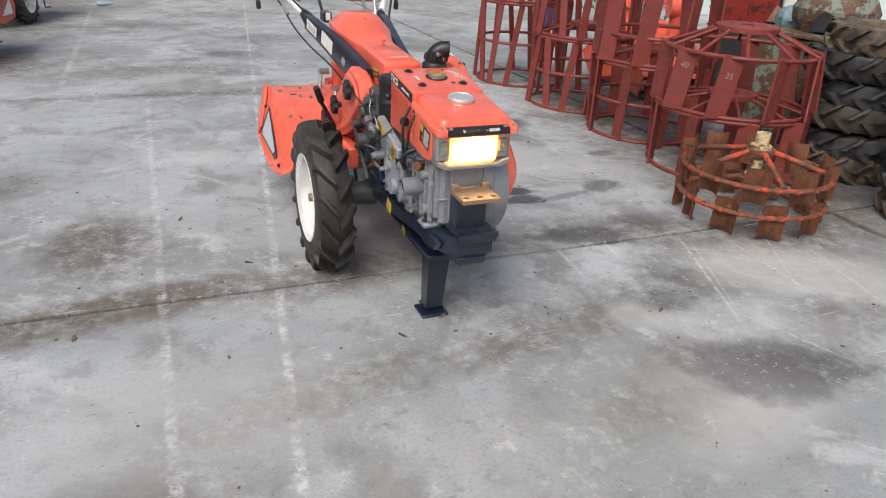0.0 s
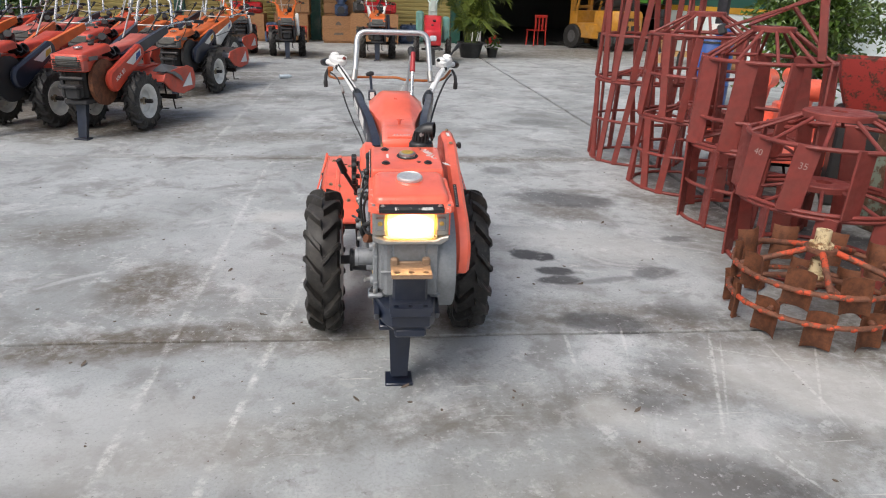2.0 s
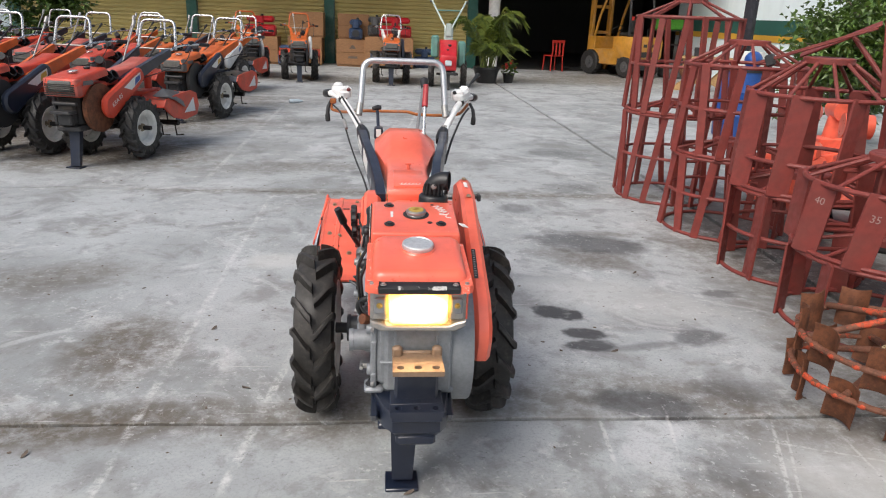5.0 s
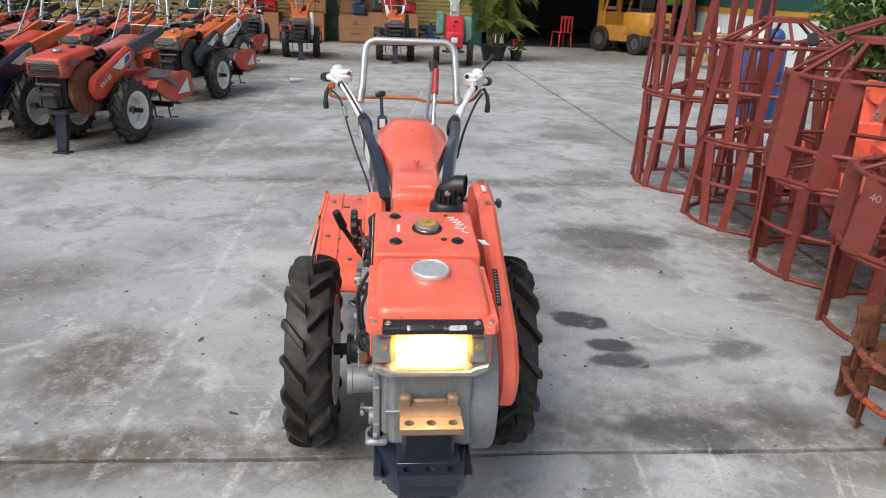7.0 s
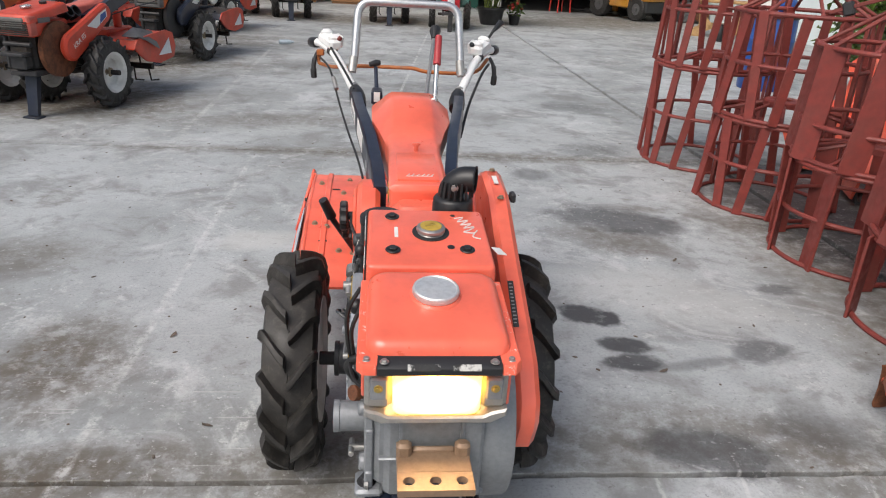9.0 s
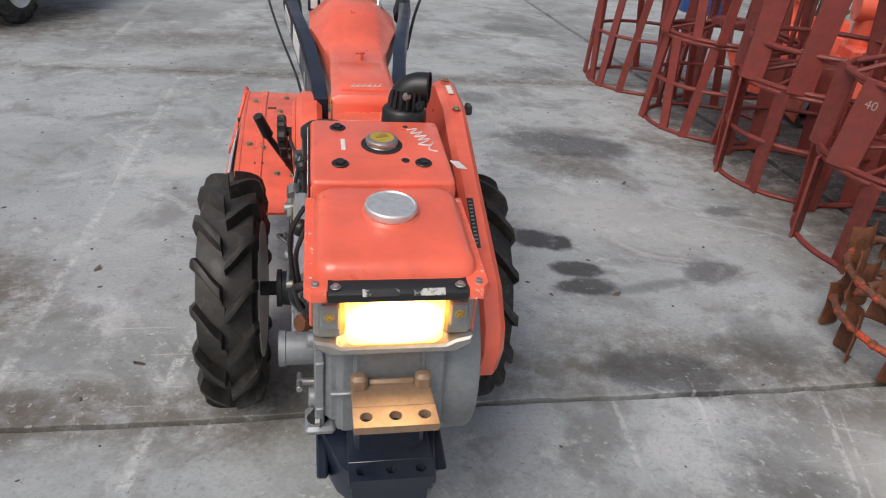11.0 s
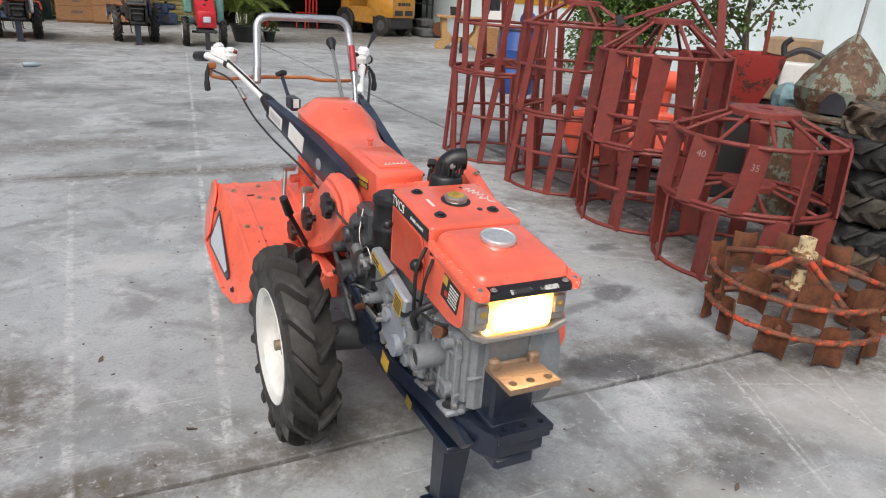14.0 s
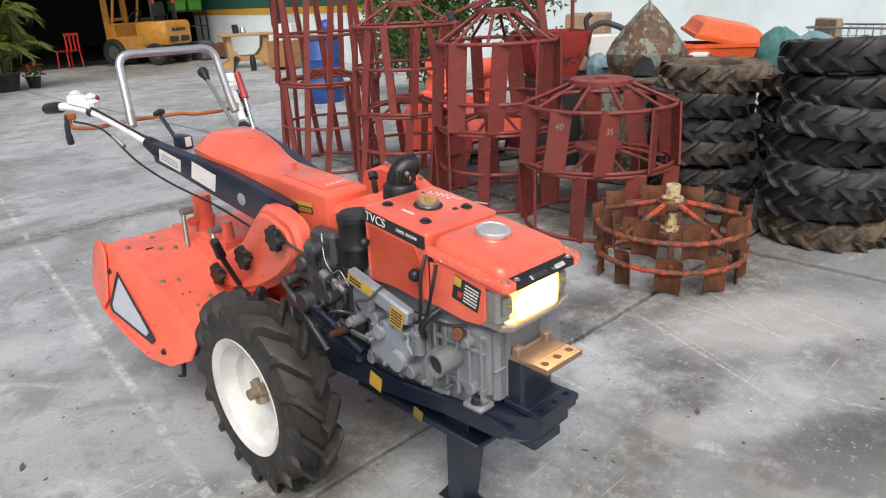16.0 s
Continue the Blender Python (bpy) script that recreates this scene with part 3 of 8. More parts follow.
def tyre_shape(R, rim, width, lugs=12, lug_h=0.036):
    """An agricultural tyre round z, moulded in one surface: staggered lugs sweep from the tread over the shoulders."""
    w, r = width / 2, R - lug_h
    d = r - rim
    # across the tyre: radius, width, height of the lug, its outward bulge
    half = [(rim, 0.86, 0, 0), (rim + 0.012, 0.97, 0, 0), (rim + d * 0.4, 1.0, 0, 0), (rim + d * 0.56, 0.99, 0, 0), (rim + d * 0.64, 0.985, 0.1, 0.5), (rim + d * 0.8, 0.95, 0.4, 0.9), (rim + d * 0.92, 0.88, 0.78, 0.6),
            (r - 0.006, 0.78, 0.97, 0.15), (r - 0.002, 0.6, 1, 0), (r, 0.42, 1, 0), (r + 0.002, 0.24, 1, 0), (r + 0.003, 0.07, 1, 0), (r + 0.003, 0.03, 0, 0)]
    across = [(a, -b, c, e, -1) for a, b, c, e in half] + [(a, b, c, e, 1) for a, b, c, e in reversed(half)] + [(rim - 0.006, 0.5, 0, 0, 1), (rim - 0.006, -0.5, 0, 0, -1)]
    # along one pitch: place and height
    along = ((0.0, 0), (0.03, 0), (0.055, 0.6), (0.09, 1), (0.175, 1.04), (0.26, 1), (0.295, 0.6), (0.34, 0), (0.52, 0), (0.8, 0))
    rings = []
    for i in range(lugs):
        for f, h in along:
            ring = []
            for rad, z, k, out, s in across:
                u = min(abs(z), 0.9)
                stagger = 0.25 * s * min(abs(z) / 0.07, 1.0)
                a = 6.283185 * (i + f + stagger) / lugs + 0.3 * u ** 1.3
                rr = rad + lug_h * h * k
                ring.append((rr * math.cos(a), rr * math.sin(a), w * z + s * 0.012 * out * h))
            rings.append(ring)
    return loft(rings, closed=True)


def rim_shape(rim, width):
    w = width / 2
    dish = ring_lathe([(rim + 0.006, -w * 0.98), (rim + 0.014, -w * 1.02), (rim + 0.015, -w * 0.96), (rim - 0.004, -w * 0.86), (rim - 0.012, -w * 0.5), (rim - 0.034, -w * 0.3), (rim - 0.034, w * 0.3), (rim - 0.012, w * 0.5), (rim - 0.004, w * 0.86), (rim + 0.015, w * 0.96), (rim + 0.014, w * 1.02), (rim + 0.006, w * 0.98),
                       (rim - 0.012, w * 0.84), (rim - 0.02, w * 0.52), (rim - 0.042, w * 0.3), (rim - 0.042, -w * 0.3), (rim - 0.02, -w * 0.52), (rim - 0.012, -w * 0.84)], 48)
    disc = at(lathe([(0.03, 0.016), (0.05, 0.012), (rim * 0.55, 0.004), (rim * 0.68, 0.012), (rim - 0.038, 0.03), (rim - 0.038, 0.024), (rim * 0.68, 0.006), (rim * 0.55, -0.002), (0.05, 0.006), (0.03, 0.006)], 48, caps=False), 0, 0, -0.03)
    return joined(dish, disc)


TYRE_R, RIM_R, TYRE_W = 0.316, 0.17, 0.142
TYRE_MESH = mesh_of("tyre", tyre_shape(TYRE_R, RIM_R, TYRE_W, 16, 0.034), RUBBER, 32)
RIM_MESH = mesh_of("rim", rim_shape(RIM_R, TYRE_W), RIM, 40)
HUB_MESH = mesh_of("hub", joined(at(box(0.046, 0.046, 0.06, 0.006), 0, 0, 0.0), at(cyl(0.022, 0.1, 14), 0, 0, -0.04), rod((0.02, 0.0, 0.02), (0.052, 0.0, 0.02), 0.012), rod((-0.045, 0.012, 0.03), (0.045, 0.012, 0.03), 0.008), rod((-0.05, 0.0, 0.015), (-0.02, 0, 0.015), 0.019)), HUBMETAL, 35)
VALVE_MESH = mesh_of("valve", joined(rod((0, 0, 0), (0, 0, 0.035), 0.006), rod((0, 0, 0.03), (0, 0, 0.045), 0.005)), BLACK)


def wheel(parent, x, y, z, outward, spin=0.0, k=1.0):
    """A driven wheel whose face looks along outward (-1 or 1 in x)."""
    m = pose(x, y, z, 0, 90 * outward, 0) @ pose(0, 0, 0, 0, 0, spin) @ Matrix.Diagonal((k, k, k, 1))
    t = part("tyre", TYRE_MESH, None, parent, "muddy black lugged tyre", m)
    rim = part("rim", RIM_MESH, None, parent, "cream painted steel rim", m)
    part("hub", HUB_MESH, None, rim, "rusty brass-coloured hub", Matrix.Diagonal((0.78, 0.78, 0.9, 1)))
    part("valve", VALVE_MESH, None, rim, m=pose(0.06, -0.105, -0.02, 20, 0, 0))
    return t


# ---- the walking tractor that is shown ----


def star_knob(r=0.038, h=0.022):
    n = 7
    o = []
    for i in range(n * 4):
        a = 6.283185 * i / (n * 4)
        o.append(((r + (0.004 if i % 4 in (0, 1) else -0.004)) * math.cos(a), (r + (0.004 if i % 4 in (0, 1) else -0.004)) * math.sin(a)))
    return joined(prism(o, h, 0.004), at(cyl(0.012, 0.03, 12), 0, 0, -0.03))


def bolt(r=0.01, h=0.009):
    return joined(cyl(r, h, 6, 0.001), at(cyl(r * 1.5, 0.002, 14, 0.0005), 0, 0, -0.001))


def text_mesh(name, words, size, material, depth=0.0006):
    c = bpy.data.curves.new(name, "FONT")
    c.body, c.size, c.extrude, c.align_x, c.align_y = words, size, depth, "CENTER", "CENTER"
    ob = bpy.data.objects.new(name, c)
    me = bpy.data.meshes.new_from_object(ob)
    bpy.data.objects.remove(ob)
    me.name = name
    me.materials.clear()
    me.materials.append(material)
    return me


def lettering(name, words, size, material, parent, m, label=""):
    return part(name, text_mesh(name, words, size, material), None, parent, label, m)


def bars(rows, w, h, fill=0.7, seed=1):
    """Unreadable print: rows of short bars in x, y."""
    rnd = random.Random(seed)
    shapes = []
    for i in range(rows):
        x, y = -w / 2, h / 2 - (i + 0.5) * h / rows
        while x < w / 2 - 0.002:
            l = min(rnd.uniform(0.12, 0.3) * w, w / 2 - x)
            shapes.append(at(box(l * 0.85, h / rows * fill, 0.0006, 0), x + l / 2, y, 0))
            x += l
    return joined(*shapes)


LEFT = pose(0, 0, 0, 90, 0, -90)  # x along the tractor towards its nose, y up, facing -x


def on_left(x, y, z, turn=0):
    """A flat part on the side that faces -x: its right is -y, its up is z."""
    return Matrix.Translation((x, y, z)) @ LEFT @ pose(0, 0, 0, 0, 0, turn)


tractor = thing("walking_tractor", "orange-red two-wheeled walking tractor with rotary tiller and lit headlamp", "walking tractor")

wheel(tractor, -0.332, 0.26, TYRE_R, -1, 20)
wheel(tractor, 0.305, 0.26, TYRE_R, 1, 31)

# axle and gearbox
part("axle", joined(rod((-0.27, 0.26, 0.316), (0.27, 0.26, 0.316), 0.02, 16), rod((-0.16, 0.26, 0.316), (-0.1, 0.26, 0.316), 0.045, 18), rod((0.1, 0.26, 0.316), (0.16, 0.26, 0.316), 0.045, 18), rod((-0.2, 0.26, 0.316), (-0.16, 0.26, 0.316), 0.034, 18)), DARKSTEEL, tractor)
GEARGREY = metal("dull_grey_gear_casting", (0.075, 0.078, 0.083), 0.42, 0.35, (0.05, 0.045, 0.04), 0.4)
part("axle_housing", joined(rod((-0.215, 0.26, 0.316), (-0.1, 0.26, 0.316), 0.046, 22, 0.056, 0.004), rod((-0.225, 0.26, 0.316), (-0.212, 0.26, 0.316), 0.052, 22)), GEARGREY, tractor, "dark cast axle housing")
part("axle_housing", joined(rod((0.1, 0.26, 0.316), (0.2, 0.26, 0.316), 0.056, 22, 0.046, 0.004), rod((0.197, 0.26, 0.316), (0.21, 0.26, 0.316), 0.052, 22)), GEARGREY, tractor, "dark cast axle housing")
gear = [span(-0.105, 0.095, 0.08, 0.46, 0.3, 0.7, 0.03), span(-0.12, 0.1, 0.16, 0.4, 0.46, 0.66, 0.025), span(-0.09, 0.08, 0.1, 0.34, 0.66, 0.74, 0.02)]
for y, z, r in ((0.2, 0.6, 0.045), (0.33, 0.63, 0.035), (0.24, 0.5, 0.05), (0.36, 0.52, 0.03), (0.15, 0.68, 0.025), (0.3, 0.7, 0.022), (0.4, 0.6, 0.02)):
    gear.append(rod((-0.148, y, z), (-0.1, y, z), r, 18, r * 1.05, 0.004))
for y, z in ((0.12, 0.47), (0.12, 0.64), (0.43, 0.47), (0.43, 0.66), (0.28, 0.44), (0.28, 0.58)):
    gear.append(at(bolt(0.009, 0.012), -0.13, y, z, 0, -90, 0))
gear += [span(-0.145, -0.1, 0.1, 0.2, 0.53, 0.66, 0.014), span(-0.152, -0.1, 0.21, 0.3, 0.6, 0.74, 0.016), span(-0.14, -0.09, 0.3, 0.42, 0.64, 0.76, 0.014), span(-0.135, -0.08, 0.12, 0.24, 0.68, 0.78, 0.012), span(-0.14, -0.1, 0.14, 0.34, 0.44, 0.5, 0.012)]
for y, z, r, o in ((0.12, 0.6, 0.022, 0.03), (0.16, 0.57, 0.014, 0.026), (0.26, 0.67, 0.03, 0.024), (0.25, 0.55, 0.036, 0.04), (0.18, 0.73, 0.02, 0.03), (0.33, 0.7, 0.026, 0.022), (0.1, 0.51, 0.018, 0.02), (0.33, 0.6, 0.02, 0.035)):
    gear.append(rod((-0.13, y, z), (-0.14 - o, y, z), r, 16, r * 0.88, 0.004))
for y, z in ((0.11, 0.64), (0.19, 0.54), (0.22, 0.72), (0.29, 0.62), (0.31, 0.74), (0.4, 0.66), (0.13, 0.76), (0.22, 0.47), (0.3, 0.48)):
    gear.append(at(bolt(0.007, 0.01), -0.151, y, z, 0, -90, 0))
for y in (0.15, 0.2, 0.25, 0.3):
    gear.append(span(-0.136, -0.115, y - 0.004, y + 0.004, 0.48, 0.72, 0.002))
part("gearbox", joined(*gear), GEARGREY, tractor, "oily grey cast gearbox")
part("gear_rod", rod((-0.15, 0.42, 0.6), (-0.16, 0.16, 0.41), 0.011), GEARGREY, tractor)

# navy frame rails with the front casting
rail = [(0.46, 0.42), (0.46, 0.35), (0.2, 0.315), (0.02, 0.328), (-0.3, 0.372), (-0.5, 0.385), (-0.53, 0.42), (-0.42, 0.44), (-0.1, 0.40)]
part("frame_rail", side(rail, -0.125, -0.105), NAVY, tractor, "navy steel side rail")
part("frame_rail", side(rail, 0.085, 0.105), NAVY, tractor, "navy steel side rail")
part("cross_plate", span(-0.105, 0.085, -0.4, 0.1, 0.29, 0.31), NAVY, tractor)
part("frame_arm", joined(span(-0.15, -0.1, 0.02, 0.26, 0.405, 0.455, 0.01), rod((-0.15, 0.26, 0.55), (-0.13, 0.02, 0.44), 0.02)), NAVY, tractor, "navy painted bracket arm")
nose = [(-0.105, -0.36), (-0.125, -0.44), (-0.09, -0.53), (-0.065, -0.56), (0.065, -0.56), (0.085, -0.53), (0.1, -0.44), (0.085, -0.36)]
low = [(x * 0.8, y + 0.02) for x, y in nose]
front = part("front_casting", joined(loft([[(x, y, 0.36) for x, y in low], [(x, y, 0.385) for x, y in nose], [(x, y, 0.425) for x, y in nose], [(x * 0.92, y, 0.445) for x, y in nose]]),
                                     span(-0.055, 0.055, -0.55, -0.42, 0.335, 0.37, 0.008)), NAVY, tractor, "navy cast front weight mount")
part("casting_bolt", at(bolt(0.008), -0.095, -0.42, 0.445), DARKSTEEL, front)
part("casting_bolt", at(bolt(0.008), 0.08, -0.42, 0.445), DARKSTEEL, front)


def holed_plate(w, d, t, holes, r):
    """A plate in x, y with round holes in a row near its front edge (-y)."""
    n = 16
    xs = [-w / 2] + [(holes[i] + holes[i + 1]) / 2 for i in range(len(holes) - 1)] + [w / 2]
    vs, fs = [], []
    y0, y1, yc = -d / 2, -d / 2 + 4.4 * r, -d / 2 + 2.3 * r
    for z in (0, t):
        for i, h in enumerate(holes):
            base = len(vs)
            a, b = xs[i], xs[i + 1]
            for k in range(n):
                ang = 6.283185 * k / n
                c, s = math.cos(ang), math.sin(ang)
                vs.append((h + r * c, yc + r * s, z))
                kk = max(abs(c), abs(s))
                ex = h + (b - h if c > 0 else h - a) * c / kk
                ey = yc + (y1 - yc if s > 0 else yc - y0) * s / kk
                vs.append((ex, ey, z))
            for k in range(n):
                p, q = base + 2 * k, base + 2 * ((k + 1) % n)
                fs.append((p, p + 1, q + 1, q))
    half = len(vs) // 2
    for i in range(len(holes)):
        for k in range(n):
            p, q = i * 2 * n + 2 * k, i * 2 * n + 2 * ((k + 1) % n)
            fs.append((p, q, q + half, p + half))
            fs.append((p + 1, q + 1, q + 1 + half, p + 1 + half))
    return joined((vs, fs), span(-w / 2, w / 2, y1, d / 2, 0, t, 0.002))


hitch = part("weight_bracket", joined(span(-0.06, 0.06, -0.515, -0.455, 0.44, 0.578, 0.008)), NAVY, tractor, "dark front weight bracket")
top_plate = part("top_plate", at(holed_plate(0.135, 0.115, 0.014, (-0.047, 0.0, 0.047), 0.0105), 0, -0.538, 0.577), BRACKET, hitch, "brown worn plate with three bolt holes")
for x in (-0.054, 0.054):
    part("ear", span(x - 0.014, x + 0.014, -0.51, -0.485, 0.585, 0.616, 0.006), BRACKET, top_plate)
part("ridge", span(-0.041, 0.041, -0.497, -0.485, 0.585, 0.6, 0.004), BRACKET, top_plate)
part("lower_flange", joined(at(holed_plate(0.145, 0.12, 0.016, (-0.05, 0.0, 0.05), 0.0095), 0, -0.525, 0.448), span(-0.07, 0.07, -0.582, -0.57, 0.43, 0.45, 0.003)), NAVY, hitch, "navy flange with three bolt holes")

# the folding front stand
part("front_stand", joined(loft([[(-0.068, -0.33, 0.34), (0.022, -0.33, 0.34), (0.022, -0.25, 0.34), (-0.068, -0.25, 0.34)], [(-0.058, -0.29, 0.03), (0.008, -0.29, 0.03), (0.008, -0.235, 0.03), (-0.058, -0.235, 0.03)]]),
                           span(-0.08, 0.028, -0.315, -0.215, 0.0, 0.012, 0.003), span(-0.075, -0.069, -0.34, -0.25, 0.26, 0.37, 0.002), span(0.024, 0.03, -0.34, -0.25, 0.26, 0.37, 0.002)), NAVY, tractor, "black pressed-steel front stand")

# engine block
PUMPGREY = metal("painted_grey_casting", (0.31, 0.335, 0.37), 0.45, 0.2, (0.12, 0.1, 0.08), 0.3)
eng = [span(-0.105, 0.09, -0.44, 0.04, 0.4, 0.73, 0.02), span(-0.122, -0.095, -0.25, -0.03, 0.42, 0.63, 0.012),
       span(-0.118, 0.07, -0.45, -0.28, 0.46, 0.665, 0.02), span(-0.09, 0.085, -0.462, -0.42, 0.45, 0.66, 0.012)]
block = part("engine_block", joined(*eng), CAST, tractor, "grey cast diesel engine block")
for y in (-0.44, -0.4, -0.36, -0.32, -0.28):
    part("block_rib", span(-0.127, -0.11, y - 0.005, y + 0.005, 0.46, 0.65, 0.003), CAST, block)
for z in (0.5, 0.6):
    part("block_rib", span(-0.125, -0.11, -0.45, -0.27, z - 0.005, z + 0.005, 0.002), CAST, block)
part("block_rib", span(-0.1, 0.07, -0.467, -0.455, 0.545, 0.552, 0.002), CAST, block)
for x0, x1, y0, y1 in ((-0.145, -0.09, -0.455, -0.39), (0.06, 0.11, -0.455, -0.40), (-0.135, -0.09, -0.06, 0.0)):
    part("mount_foot", span(x0, x1, y0, y1, 0.444, 0.462, 0.006), CAST, block)
for y, z, r, o in ((-0.2, 0.47, 0.022, 0.03), (-0.06, 0.48, 0.026, 0.028), (-0.07, 0.59, 0.02, 0.035), (-0.4, 0.62, 0.016, 0.02), (-0.41, 0.5, 0.02, 0.018), (-0.29, 0.55, 0.018, 0.02), (-0.02, 0.44, 0.018, 0.02)):
    part("casting_boss", rod((-0.11, y, z), (-0.12 - o, y, z), r, 14, r * 0.9, 0.003), CAST, block)
part("sump", span(-0.1, 0.08, -0.42, 0.02, 0.375, 0.41, 0.01), DARKCAST, block)
part("injector_pipe", tube(smooth_path([(-0.16, -0.02, 0.6), (-0.185, -0.04, 0.64), (-0.18, -0.09, 0.66), (-0.15, -0.12, 0.7)]), 0.004, 6), GEARGREY, block)
part("injector_pipe", tube(smooth_path([(-0.16, 0.0, 0.58), (-0.2, 0.02, 0.6), (-0.2, 0.07, 0.58), (-0.15, 0.1, 0.55)]), 0.004, 6), GEARGREY, block)
part("pump_lever", joined(span(-0.185, -0.178, -0.08, 0.0, 0.53, 0.545, 0.002), rod((-0.185, -0.08, 0.537), (-0.165, -0.08, 0.537), 0.008)), STEEL, block)
part("mount_bolt", at(bolt(0.013, 0.014), -0.122, -0.425, 0.462), DARKSTEEL, block)
part("mount_bolt", at(bolt(0.013, 0.014), 0.09, -0.425, 0.462), DARKSTEEL, block)
for i, (y, z) in enumerate(((-0.445, 0.47), (-0.445, 0.64), (-0.3, 0.47), (-0.3, 0.64), (-0.23, 0.44), (-0.05, 0.44), (-0.05, 0.61), (-0.23, 0.61), (-0.14, 0.43))):
    part("block_bolt", at(bolt(0.007, 0.008), -0.119 if i < 4 else -0.123, y, z, 0, -90, 0), STEEL, block)
part("intake_pipe", joined(rod((-0.09, -0.345, 0.562), (-0.178, -0.345, 0.562), 0.031, 20), at(ring_lathe([(0.026, 0), (0.033, 0), (0.033, 0.012), (0.026, 0.012)], 20), -0.178, -0.345, 0.562, 0, -90, 0)), CAST, block, "grey stub pipe")
part("pipe_bore", rod((-0.177, -0.345, 0.562), (-0.1786, -0.345, 0.562), 0.026), INK, block)
part("oil_filler", joined(rod((-0.11, -0.36, 0.632), (-0.145, -0.385, 0.645), 0.013, 14), rod((-0.14, -0.381, 0.643), (-0.152, -0.39, 0.648), 0.016, 8)), RUST, block, "rusty brown plug")
lobes = []
for k in range(48):
    a = 6.283185 * k / 48
    rr = 0.078 + 0.007 * math.cos(a * 10) + 0.012 * math.cos(2 * a + 0.6)
    lobes.append((-0.13 + rr * math.cos(a), 0.53 + rr * 0.95 * math.sin(a)))
pump = part("timing_cover", joined(side(lobes, -0.155, -0.118, 0.004), rod((-0.172, -0.17, 0.5), (-0.15, -0.17, 0.5), 0.03, 18), rod((-0.168, -0.1, 0.56), (-0.15, -0.1, 0.56), 0.02, 16)), PUMPGREY, tractor, "pale grey lobed engine side cover")
for k in range(10):
    a = 6.283185 * k / 10
    rr = 0.078 + 0.012 * math.cos(2 * a + 0.6)
    part("cover_screw", at(bolt(0.006, 0.007), -0.156, -0.13 + rr * math.cos(a), 0.53 + rr * 0.95 * math.sin(a), 0, -90, 0), STEEL, pump)
part("injection_pump", joined(rod((-0.178, 0.0, 0.565), (-0.12, 0.0, 0.565), 0.017, 14), rod((-0.19, 0.0, 0.565), (-0.178, 0.0, 0.565), 0.012, 12), span(-0.15, -0.115, -0.06, 0.03, 0.57, 0.66, 0.012)), CAST, tractor, "grey injection pump")
part("fuel_filter", joined(rod((-0.15, -0.25, 0.545), (-0.15, -0.25, 0.6), 0.017, 16), rod((-0.15, -0.25, 0.6), (-0.15, -0.25, 0.614), 0.021, 16), rod((-0.15, -0.25, 0.612), (-0.15, -0.25, 0.63), 0.009, 12), rod((-0.17, -0.25, 0.585), (-0.12, -0.25, 0.585), 0.007, 10)), CAST, tractor, "grey fuel filter")
part("front_cover", joined(span(-0.062, 0.098, -0.474, -0.455, 0.462, 0.66, 0.006), span(0.052, 0.06, -0.479, -0.47, 0.47, 0.655, 0.002)), CAST, tractor, "grey cast engine front cover")
tray = part("sloped_bracket", moved(box(0.03, 0.25, 0.045, 0.006), pose(-0.15, -0.1, 0.665, 14, 0, 0)), PUMPGREY, tractor, "blue-grey sloping side bracket")
part("orange_label", at(box(0.105, 0.026, 0.0012, 0), 0, 0, 0), YELLOW, tray, "orange and black maker plate", Matrix.Translation((-0.1665, -0.04, 0.683)) @ LEFT @ pose(0, 0, 0, 0, 0, -14))
part("label_print", bars(2, 0.05, 0.02, 0.6, 5), INK, tray, "unreadable black print", Matrix.Translation((-0.1677, -0.02, 0.687)) @ LEFT @ pose(0, 0, 0, 0, 0, -14))
part("yellow_plate", box(0.05, 0.055, 0.0015, 0), YELLOW, tray, "yellow instruction plate", on_left(-0.167, -0.185, 0.63, -14))
part("plate_print", bars(5, 0.042, 0.045, 0.5, 7), INK, tray, "unreadable black print", on_left(-0.1682, -0.185, 0.63, -14))
part("rail_plate", box(0.052, 0.048, 0.0015, 0), YELLOW, tractor, "blank yellow plate on the rail", on_left(-0.1262, -0.02, 0.36, -14))
part("rail_print", box(0.036, 0.034, 0.001, 0), BRASS, tractor, "small dark brass plate", on_left(-0.1262, -0.2, 0.33, -14))
part("drain_tap", joined(rod((-0.16, -0.33, 0.47), (-0.12, -0.33, 0.47), 0.008), rod((-0.155, -0.36, 0.475), (-0.155, -0.3, 0.465), 0.006)), STEEL, tractor)

# flywheel and belt guard on the far side
part("flywheel", at(lathe([(0.03, 0), (0.15, 0.004), (0.16, 0.0), (0.188, 0.0), (0.19, 0.008), (0.19, 0.06), (0.186, 0.066), (0.03, 0.066)], 48), 0.098, -0.275, 0.54, 0, 90, 0), CAST, tractor, "grey cast flywheel")
guard = [(0.36, 0.87), (0.26, 0.905), (0.12, 0.89), (-0.08, 0.80), (-0.34, 0.66), (-0.4, 0.6), (-0.41, 0.55), (-0.385, 0.48), (-0.31, 0.445), (-0.16, 0.46), (0.02, 0.56), (0.26, 0.72), (0.38, 0.8)]
guard = [(y, z + (0.03 if z < 0.7 else 0.0)) for y, z in guard]
cover = part("belt_guard", side(guard, 0.17, 0.222, 0.012), RED, tractor, "orange-red belt guard")
